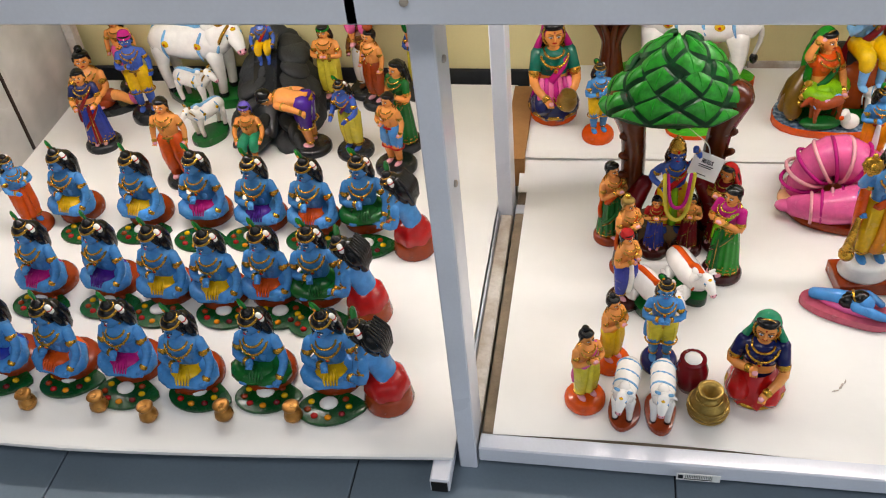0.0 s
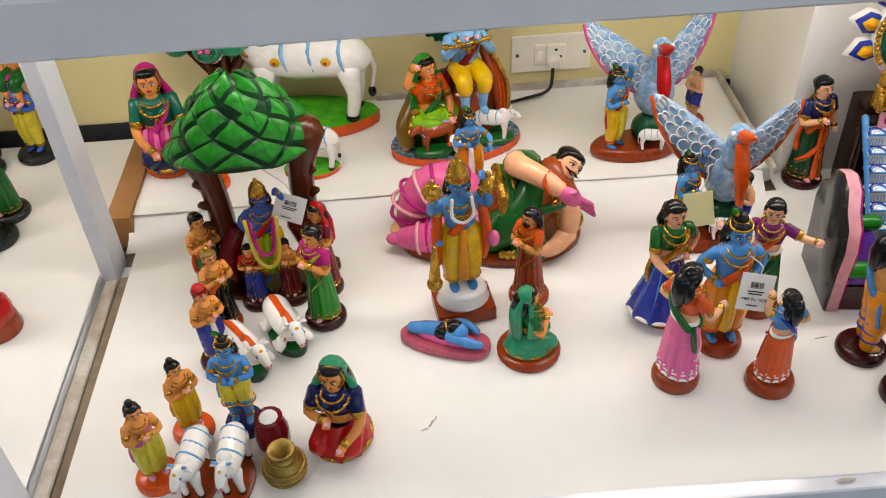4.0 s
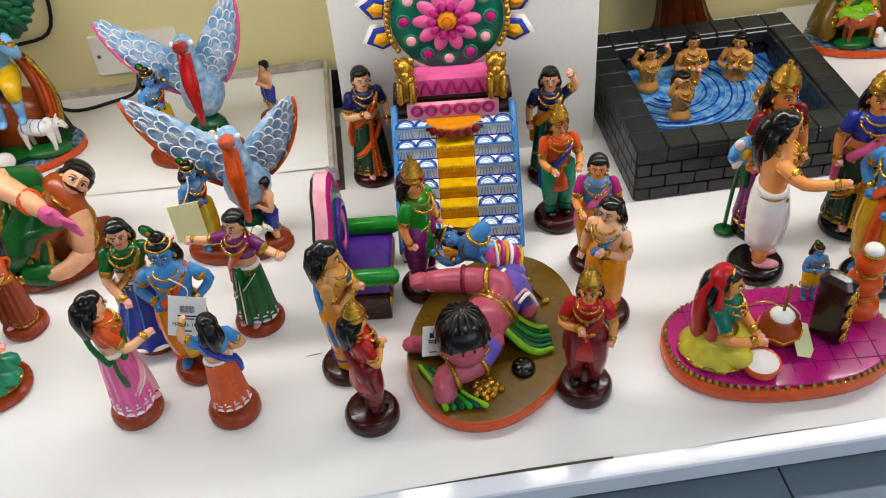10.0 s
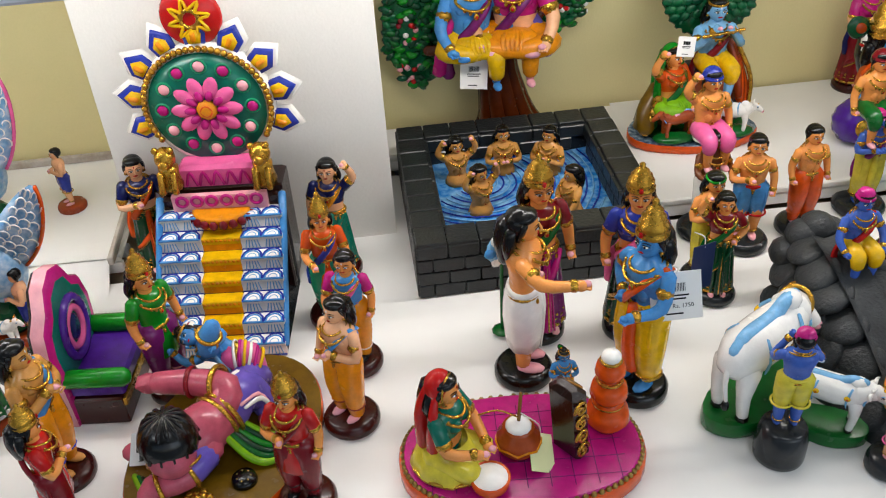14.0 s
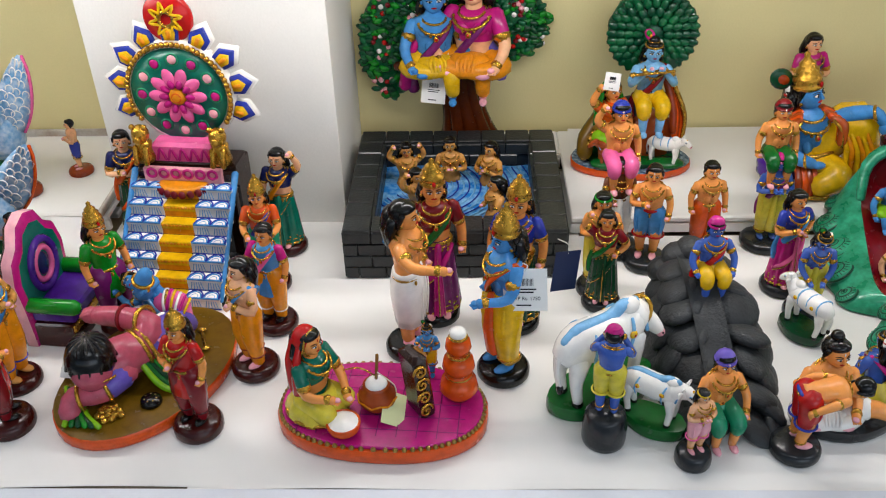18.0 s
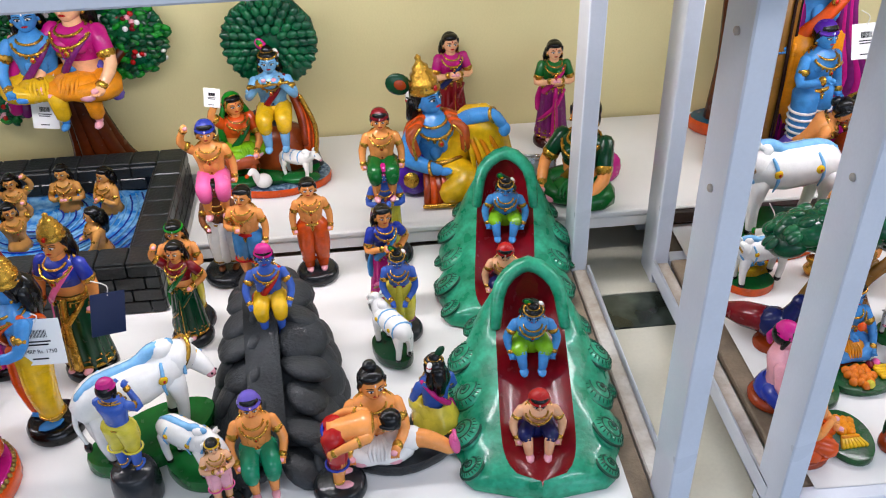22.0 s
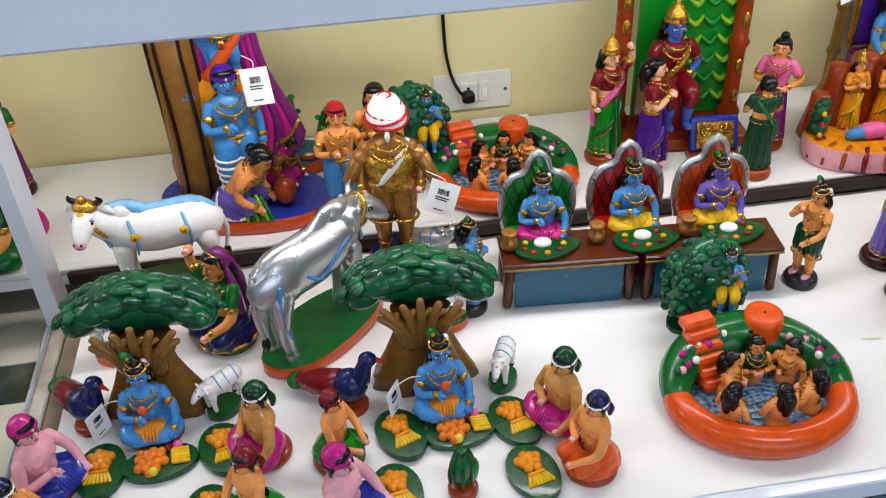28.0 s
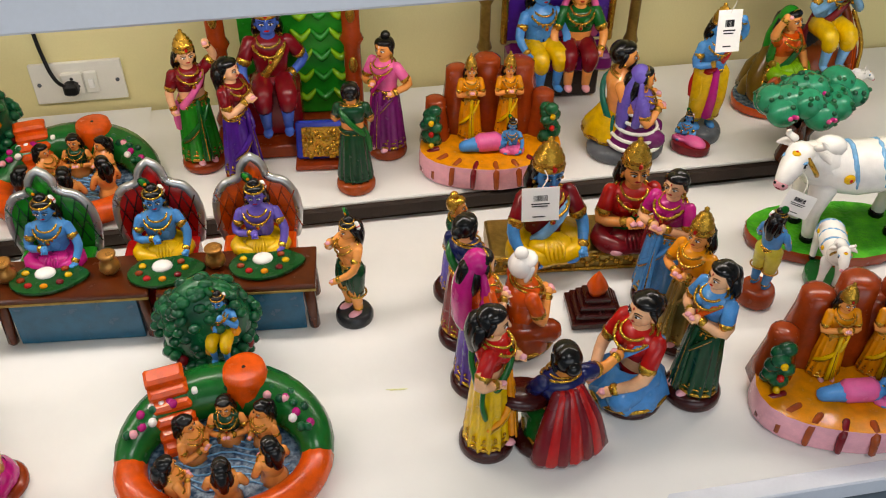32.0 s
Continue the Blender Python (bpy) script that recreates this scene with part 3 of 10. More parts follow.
def human(s, h, pose_kind="stand", style="skirt", lowc="red", border="gold", pleat=None, lean=0, legs=None, **k):
    """One figure of height h (its head-dress included), feet or seat at the origin."""
    skin = k.get("skin", "skin")
    size = h / (HIP[pose_kind] + TOP[k.get("head", "hair")] * (1 if lean < 60 else 0.0) + (0.12 if lean >= 60 else 0))
    s.push(Matrix.Scale(size, 4))
    hip = HIP[pose_kind]
    foot = "rose" if skin in ("skin", "pale") else skin
    if pose_kind == "stand":
        lower(s, style, lowc, skin, border, pleat)
        if style == "trouser" and k.get("up"):
            s.lathe([(0.095, 0.56), (0.110, 0.48), (0.128, 0.40), (0.138, 0.30), (0.128, 0.285), (0.09, 0.30)], k["up"], sy=0.8, seg=36, nf=9, amp=0.05)
            for q in (-1, 1):
                s.ball((q * 0.066, -0.035, 0.026), (0.042, 0.076, 0.028), "black", seg=9, ring=6)
                s.lathe([(0.045, 0.03), (0.05, 0.11)], "black", (q * 0.063, 0.002, 0), seg=10)
    elif pose_kind == "sit":
        s.lathe([(0, 0.0), (0.12, 0.0), (0.14, 0.04), (0.12, 0.09), (0.092, 0.12)], lowc, sx=1.05, sy=0.95)
        for q in (-1, 1):
            s.tube([(q * 0.07, 0.02, 0.065), (q * 0.162, -0.085, 0.058), (q * 0.08, -0.155, 0.048), (-q * 0.055, -0.15, 0.042)], [0.075, 0.062, 0.05, 0.034], legs or lowc, seg=9)
            s.ball((-q * 0.09, -0.18, 0.04), (0.045, 0.028, 0.025), foot, seg=8, ring=6)
        s.ring((0, 0, hip + 0.03), 0.092, 0.017, border, sx=1.08, sy=0.8)
        s.ball((0, -0.095, 0.088), (0.115, 0.085, 0.042), pleat or lowc, seg=12, ring=8)
        for q in range(5):
            s.tube([(0.014 * (q - 2), -0.105, 0.125), (0.022 * (q - 2), -0.165, 0.105), (0.020 * (q - 2), -0.195, 0.062)], [0.008, 0.011, 0.008], pleat or lowc, seg=5)
    elif pose_kind == "squat":
        s.lathe([(0, 0.0), (0.11, 0.0), (0.13, 0.04), (0.115, 0.10), (0.09, 0.14)], lowc)
        for q in (-1, 1):
            s.tube([(q * 0.06, 0.0, 0.06), (q * 0.09, -0.13, 0.13), (q * 0.085, -0.18, 0.135)], [0.078, 0.066, 0.05], lowc, seg=9)
            s.tube([(q * 0.085, -0.17, 0.14), (q * 0.07, -0.26, 0.04)], [0.046, 0.032], skin, seg=8)
            s.ball((q * 0.065, -0.29, 0.025), (0.034, 0.055, 0.024), foot, seg=8, ring=6)
        s.ring((0, 0, hip + 0.03), 0.092, 0.017, border, sx=1.08, sy=0.8)
    elif pose_kind == "chair":
        s.lathe([(0.10, hip - 0.07), (0.125, hip - 0.04), (0.11, hip + 0.02), (0.09, hip + 0.05)], lowc)
        for q in (-1, 1):
            s.tube([(q * 0.06, 0.0, hip - 0.01), (q * 0.075, -0.20, hip - 0.01), (q * 0.07, -0.215, hip - 0.09)], [0.078, 0.066, 0.054], lowc, seg=9)
            s.tube([(q * 0.07, -0.212, hip - 0.08), (q * 0.065, -0.2, 0.03)], [0.044, 0.03], skin, seg=8)
            s.ball((q * 0.065, -0.235, 0.018), (0.032, 0.06, 0.022), foot, seg=8, ring=6)
        s.ring((0, 0, hip + 0.03), 0.092, 0.017, border, sx=1.08, sy=0.8)
    elif pose_kind == "kneel":
        s.lathe([(0, 0.0), (0.178, 0.0), (0.190, 0.03), (0.170, 0.09), (0.132, 0.15), (0.098, 0.21)], lowc, sx=0.95, sy=1.08, seg=28, nf=9, amp=0.08)
        s.ring((0, 0, 0.025), 0.182, 0.014, border, sx=0.95, sy=1.08, seg=24)
        for q in (-1, 1):
            s.tube([(q * 0.06, 0.05, 0.12), (q * 0.095, -0.16, 0.10)], [0.08, 0.07], lowc, seg=9)
    s.push(pose(0, 0, hip, lean, 0, 0))
    upper(s, **k)
    s.pop()
    s.pop()


def base_of(s, color, r, hb, sx=1.0, sy=1.0):
    s.lathe([(0, 0), (r * 0.97, 0), (r * 1.0, hb * 0.12), (r, hb * 0.55), (r * 0.9, hb * 0.9), (r * 0.78, hb), (0, hb)], color, sx=sx, sy=sy, seg=24)


def doll(name, label, x, y, h, rot=0.0, z=None, base=("maroon", 0.042, 0.03), group="", sx=1.0, sy=1.0, category="figurine", **k):
    s = Clay()
    if base:
        base_of(s, *base, sx, sy)
        s.push(pose(0, 0, base[2] - 0.002))
        human(s, h - base[2], **k)
        s.pop()
    else:
        human(s, h, **k)
    return thing(name, s.mesh(name), label, category, x, y, ZS if z is None else z, rot, group)

# ---------- the setting ----------
ZS, ZL, WALL = 0.07, 0.121, 1.275


def wall_piece(name, size, mat, x, y, z, kind="structure"):
    return thing(name, cuboid(size, mat, 0.002).mesh(name), "", "", x, y, z, 0, "", kind)


tagged(wall_piece("wall_back", (11.6, 0.12, 2.9), "wall_paint", 2.5, WALL + 0.06, 0), "cream yellow painted wall behind the shelves", "wall")
tagged(wall_piece("wall_side_1", (0.12, 5.8, 2.9), "room_paint", -3.36, -1.6, 0), "plain painted side wall", "wall")
tagged(wall_piece("wall_side_2", (0.12, 5.8, 2.9), "room_paint", 8.36, -1.6, 0), "plain painted side wall", "wall")
tagged(wall_piece("wall_front_1", (11.6, 0.12, 0.35), "room_paint", 2.5, -4.5, 0), "low wall under the shop window", "wall")
tagged(wall_piece("wall_front_2", (11.6, 0.12, 0.38), "room_paint", 2.5, -4.5, 2.52), "wall above the shop window", "wall")
tagged(wall_piece("ceiling", (11.8, 5.9, 0.1), "room_paint", 2.5, -1.6, 2.9), "plain white ceiling", "ceiling")
tagged(wall_piece("column_1", (0.546, WALL - 0.879, 2.9), "column_paint", 1.840, (WALL + 0.879) / 2, 0), "white painted square column standing out of the wall", "column")
tagged(wall_piece("skirting", (11.4, 0.012, 0.10), "grout", 2.5, WALL - 0.007, 0), "dull grey skirting along the wall", "skirting", kind="structure")
panel = tagged(wall_piece("wall_panel_1", (0.03, 1.02, 0.95), "marble_white", -1.345, 0.73, 0.0), "veined white marble panel beside the shelf", "wall panel")

floor = tagged(wall_piece("floor", (11.8, 5.9, 0.1), "grout", 2.5, -1.6, -0.104), "polished stone tile floor", "floor")
# the rows in front of the racks take a darker, bluer colour than the rest
tile_mesh, strip_mesh, front_mesh, short_mesh = (cuboid((0.597, d, 0.008), m, 0.0015).mesh("tile") for d, m in ((0.597, "tile"), (0.113, "marble_dark"), (0.597, "tile_front"), (0.487, "tile")))
for i in range(-10, 10):
    for j in range(-7, 2):
        y = 0.29 if j == 0 else 0.345 + 0.6 * j if j < 0 else 0.351 + 0.6 * j
        at(part("tile", short_mesh if j == 0 else tile_mesh if j > 0 else front_mesh, floor), 0.3 + 0.6 * i - 0.3, y + 1.6, 0.098)
    at(part("tile", strip_mesh, floor), 0.3 + 0.6 * i - 0.3, 0.593 + 1.6, 0.098)

# shop window behind the walker
window = holder("window_1", "wide shop window with slim frame", "window", 2.5, -4.5, 0.35, kind="structure")
for k in range(7):
    at(part("window_frame", cuboid((0.05, 0.06, 2.17), "steel_white"), window), -5.7 + 1.9 * k, 0, 0)


# ---------- racks ----------
POST = cuboid((0.034, 0.080, 1.9), "steel_white", 0.004).mesh("post")


def rail(parent, name, size, x, y, z, mat="steel_white"):
    return at(part(name, cuboid(size, mat, 0.003), parent), x, y, z)


def bolt(parent, x, y, z, ry=0, rx=90):
    s = Clay()
    s.lathe([(0, 0), (0.0055, 0), (0.0055, 0.003), (0.004, 0.0045), (0, 0.005)], "steel_worn", seg=8)
    return at(part("bolt", s, parent), x, y, z, rx, ry, 0)


def rack(x0, x1, label, left_post=True, right_post=True):
    w = x1 - x0
    r = holder("display_rack", label, "shelf rack", x0, 0, 0)
    xs = ([0.017] if left_post else []) + ([w - 0.021] if right_post else [])
    for x in xs:
        for y in (0.036, 0.719):
            at(part("post", POST, r), x, y, 0)
        for z in (0.662, 0.868):
            bolt(r, x - 0.017, 0.034, z, -90, 0)
            bolt(r, x + 0.017, 0.034, z, 90, 0)
    rail(r, "front_beam", (w - 0.078, 0.036, 0.040), w / 2, 0.014, 0.028)
    rail(r, "back_beam", (w - 0.078, 0.036, 0.040), w / 2, 0.70, 0.020)
    for x in (0.0195, w - 0.0195):
        rail(r, "side_rail", (0.030, 0.645, 0.030), x, 0.3575, 0.028, "steel_worn")
        rail(r, "side_lip", (0.004, 0.645, 0.042), x + (0.0185 if x > 1 else -0.0185), 0.3575, 0.028)
    rail(r, "shelf_board", (w - 0.082, 0.645, 0.018), w / 2, 0.357, 0.046, "board_edge")
    rail(r, "back_board", (w - 0.082, 0.36, 0.012), w / 2, 0.90, 0.0455, "board_edge")
    rail(r, "upper_beam", (w + 0.11, 0.036, 0.062), w / 2, -0.047, 0.969)
    rail(r, "upper_back_beam", (w - 0.08, 0.036, 0.05), w / 2, 0.70, 0.969)
    rail(r, "upper_shelf", (w + 0.10, 0.70, 0.016), w / 2, 0.33, 1.017, "paper")
    for x in xs:
        bolt(r, x, -0.066, 1.00)
    return r


rack(0.0, 3.542, "long white steel display rack with a low shelf")
rack(3.689, 6.90, "white steel display rack with a low shelf")

# the neighbouring low shelf: a bowed sheet over a tube frame
side = holder("low_shelf", "low white sheet shelf on square steel tube", "shelf", -1.33, 0, 0)
rail(side, "tube", (0.036, 0.80, 0.034), 1.305, 0.325, 0.024)
rail(side, "tube", (0.036, 0.80, 0.034), 0.03, 0.325, 0.024)
rail(side, "cross_tube", (1.235, 0.036, 0.034), 0.6675, 0.60, 0.024)
at(part("tube_end", cuboid((0.030, 0.003, 0.028), "rubber", 0.001), side), 1.305, -0.0765, 0.027)
s = Clay()
edge = [(x, -0.082 + 0.055 * max(0, (x - 0.55) / 0.8) ** 1.3 + 0.02 * max(0, 0.3 - x)) for x in np.linspace(0.0, 1.325, 24)]
rows = []
for z, k in ((0.060, 0), (0.060, 1), (0.068, 1), (0.0695, 0.995), (0.0695, 0)):
    rows.append([(x, y if k else 1.235, z) if k != 0.995 else (x, y + 0.006, z) for x, y in edge])
s.grid(rows, "paper", closed=False, smooth=False)
part("sheet", s, side)
rail(side, "upper_beam", (1.36, 0.036, 0.062), 0.61, -0.047, 0.969)
rail(side, "upper_shelf", (1.36, 0.70, 0.016), 0.61, 0.33, 1.017, "paper")
rail(side, "post", (0.038, 0.038, 1.9), -0.035, 0.16, 0.0)
rail(side, "post", (0.03, 0.03, 1.9), 0.02, 1.20, 0.0, "steel_worn")

# the raised ledge along the wall
for x0, x1, y0 in ((0.035, 1.535, 0.836), (2.118, 2.66, 1.125), (2.66, 6.90, 0.808)):
    led = holder("ledge", "raised white ledge along the wall", "ledge", x0, y0, 0)
    w, d = x1 - x0, WALL - y0 - 0.016
    rail(led, "ledge_top", (w, d, 0.014), w / 2, d / 2, 0.104, "paper")
    rail(led, "ledge_front", (w, 0.012, 0.030), w / 2, 0.008, 0.073, "paper")
    for k in range(max(2, int(w / 0.9) + 1)):
        rail(led, "ledge_leg", (0.036, 0.036, 0.072), 0.03 + (w - 0.06) * k / max(1, int(w / 0.9)), 0.10, 0.0)
thing("ledge_edging", cuboid((3.18, 0.014, 0.036), "dark_edge", 0.005).mesh("ledge_edging"), "dark brown edging strip along the ledge front", "edging", 5.31, 0.799, 0.080)
rim = holder("tray_rim", "narrow grey wooden rim round the ledge end", "rim", 1.525, 1.03, ZL)
at(part("rim_side", cuboid((0.012, 0.46, 0.02), "steel_worn"), rim), 0, 0, 0)
at(part("rim_back", cuboid((0.9, 0.012, 0.02), "steel_worn"), rim), -0.46, 0.225, 0)


def sheet(label, x0, x1, y0, y1, z, seed, curl=0.0):
    """A thin paper sheet that lies almost flat."""
    rnd = random.Random(seed)
    a, b, c = (rnd.uniform(0, 6) for _ in range(3))
    s = Clay()
    nx, ny = 40, 10
    up = lambda u, v: 0.0010 * math.sin(5 * u * (x1 - x0) + a) + 0.0008 * math.sin(9 * v + b) + curl * max(0.0, v - 0.85) ** 2 * 40 * (0.5 + 0.5 * math.sin(4 * u + c))
    edge = lambda u: 0.004 * math.sin(7 * u + a) + 0.003 * math.sin(17 * u + b)
    top = [[(x0 + (x1 - x0) * i / nx, y0 + edge(i / nx) * (1 - j / ny) + (y1 - y0) * j / ny, 0.002 + up(i / nx, j / ny)) for i in range(nx + 1)] for j in range(ny + 1)]
    s.grid(top, "paper", closed=False)
    s.grid([[(x, y, zz - 0.0016) for x, y, zz in r] for r in top], "paper", closed=False)
    return thing("paper_sheet", s.mesh("paper_sheet"), label, "paper", 0, 0, z, 0, "white paper on the shelves")


sheet("smooth white paper covering the low shelf", 0.062, 1.985, 0.030, 0.806, 0.067, 1)
sheet("smooth white paper covering the low shelf", 1.93, 3.465, 0.028, 0.806, 0.0652, 2)
sheet("smooth white paper covering the low shelf", 3.765, 5.50, 0.02, 0.806, 0.067, 3)
sheet("smooth white paper covering the low shelf", 5.42, 6.85, 0.016, 0.806, 0.0652, 4)
sheet("white paper under the pool", 1.545, 2.68, 0.75, 1.12, 0.0642, 8)
sheet("white paper laid over the ledge", 0.04, 1.51, 0.835, 1.262, 0.1185, 5)
s = Clay()
fall = lambda u, d: [(0.04 + 1.47 * u, y + 0.006 * math.sin(6 * u + 1) + 0.003 * math.sin(19 * u), z - d) for y, z in ((0.745, 0.0710), (0.768, 0.0725), (0.786, 0.0780), (0.800, 0.0870), (0.814, 0.0980), (0.826, 0.1080), (0.838, 0.1155), (0.852, 0.1190), (0.868, 0.1205), (0.888, 0.1212))]
for d in (0.0, 0.0014):
    s.grid([fall(i / 40, d) for i in range(41)], "paper", closed=False)
thing("paper_sheet", s.mesh("paper_sheet"), "white paper falling softly over the ledge step", "paper", 0, 0, 0, 0, "white paper on the shelves")
sheet("white paper laid over the ledge, its corner lifted", 2.69, 4.85, 0.822, 1.262, 0.1185, 6, 0.004)
s = Clay()
s.box((0, 0, 0), (0.055, 0.33, 0.085), "cardboard", None, 0.02)
thing("cardboard_box", s.mesh("cardboard_box"), "brown corrugated cardboard strip at the ledge end", "box", 0.025, 0.97, 0.088)


# ---------- sockets and cables ----------
def socket_plate(x, z, order):
    p = holder("socket_plate", "white switch plate with one socket and one switch", "socket", x, WALL - 0.012, z)
    at(part("plate", cuboid((0.206, 0.010, 0.103), "plastic_white", 0.002), p), 0, 0.005, 0)
    k = 1 if order else -1
    s = cuboid((0.048, 0.012, 0.056), "plastic_white", 0.003)
    for dx, dz in ((0, 0.014), (-0.012, -0.006), (0.012, -0.006)):
        s.ball((dx, -0.0062, 0.028 + dz), (0.0042, 0.0012, 0.0042), "ink", seg=8, ring=4)
    at(part("socket", s, p), -k * 0.012, -0.004, 0.024)
    sw = at(part("switch", cuboid((0.030, 0.010, 0.056), "plastic_white", 0.003), p), k * 0.030, -0.003, 0.024)
    at(part("rocker", cuboid((0.012, 0.006, 0.026), "card", 0.002), sw), 0, -0.006, 0.015, 8)
    for dx in (-0.088, 0.088):
        s = Clay()
        s.lathe([(0, 0), (0.005, 0), (0.0045, 0.002), (0, 0.0025)], "grey", seg=10)
        at(part("screw", s, p), dx, -0.0005, 0.051, 90)
    return p


socket_plate(1.078, 0.168, False)
socket_plate(4.700, 0.155, True)


def cable(label, pts, r=0.0045):
    s = Clay()
    s.tube(pts, r, "rubber", seg=8, sub=6)
    return thing("cable", s.mesh("cable"), label, "cable", 0, 0, 0)


cable("black power cable lying on the ledge", [(1.080, 1.235, 0.195), (1.065, 1.20, 0.150), (1.00, 1.19, 0.134), (0.92, 1.18, 0.129), (0.85, 1.22, 0.129)])
cable("black cable clipped to the wall", [(0.80, 1.266, 0.27), (0.905, 1.266, 0.31), (0.925, 1.268, 0.52), (0.925, 1.268, 0.96)])
cable("black cable clipped to the wall", [(4.685, 1.252, 0.197), (4.66, 1.235, 0.227), (4.64, 1.255, 0.28), (4.63, 1.268, 0.41), (4.625, 1.268, 0.96)])
s = Clay()
s.box((0, 0, 0), (0.032, 0.03, 0.03), "plastic_white", None, 0.2)
thing("plug", s.mesh("plug"), "white plug pushed into the wall socket", "plug", 1.085, 1.243, 0.205)
s = Clay()
s.box((0, 0, 0), (0.032, 0.03, 0.03), "rubber", None, 0.2)
thing("plug", s.mesh("plug"), "black plug pushed into the wall socket", "plug", 4.685, 1.243, 0.202)


# ---------- price tags ----------
def words(text, size, mat, parent, m):
    cu = bpy.data.curves.new("writing", "FONT")
    cu.body, cu.size, cu.align_x, cu.extrude = text, size, "CENTER", 0.0002
    tmp = bpy.data.objects.new("writing", cu)
    scene.collection.objects.link(tmp)
    bpy.context.view_layer.update()
    me = bpy.data.meshes.new_from_object(tmp.evaluated_get(bpy.context.evaluated_depsgraph_get()))
    bpy.data.objects.remove(tmp)
    me.materials.clear()
    me.materials.append(MAT[mat])
    ob = new("writing", me)
    ob.parent, ob.matrix_local = parent, m
    return ob


def tag(x, y, z, w, h, rx, rz, ry=0, card="card", top=None, price="", marks=True, label="white paper price tag on a string"):
    """A card hung by a string; its face looks along -y before it is turned."""
    t = holder("price_tag", label, "price tag", x, y, z)
    t.matrix_world = pose(x, y, z, rx, ry, rz)
    at(part("card", cuboid((w, 0.0012, h), card, 0.0003), t), 0, 0, 0)
    if marks:
        rnd = random.Random(int(x * 1000))
        for i in range(13):
            bw = 0.0006 + 0.0009 * rnd.random()
            at(part("printed_bar", cuboid((bw, 0.0006, h * 0.17), "ink", 0.0001), t), -w * 0.18 + w * 0.36 * i / 12, -0.0009, h * 0.60)
        for i, (k, q) in enumerate(((0.5, 0.50), (0.42, 0.43), (0.34, 0.12))):
            at(part("printed_line", cuboid((w * k, 0.0006, h * 0.032), "ink", 0.0001), t), -w * 0.02 * i, -0.0009, h * q)
    if price:
        words(price, h * 0.12, "ink", t, pose(0, -0.0011, h * 0.26, 90))
    if top:
        s = Clay()
        a = Vector(t.matrix_world.inverted() @ Vector(top))
        s.tube([(0, 0, h * 0.93), (a.x * 0.4 + 0.01, a.y * 0.5, h + (a.z - h) * 0.5), tuple(a)], 0.0011, "string", seg=5)
        part("string", s, t)
    return t

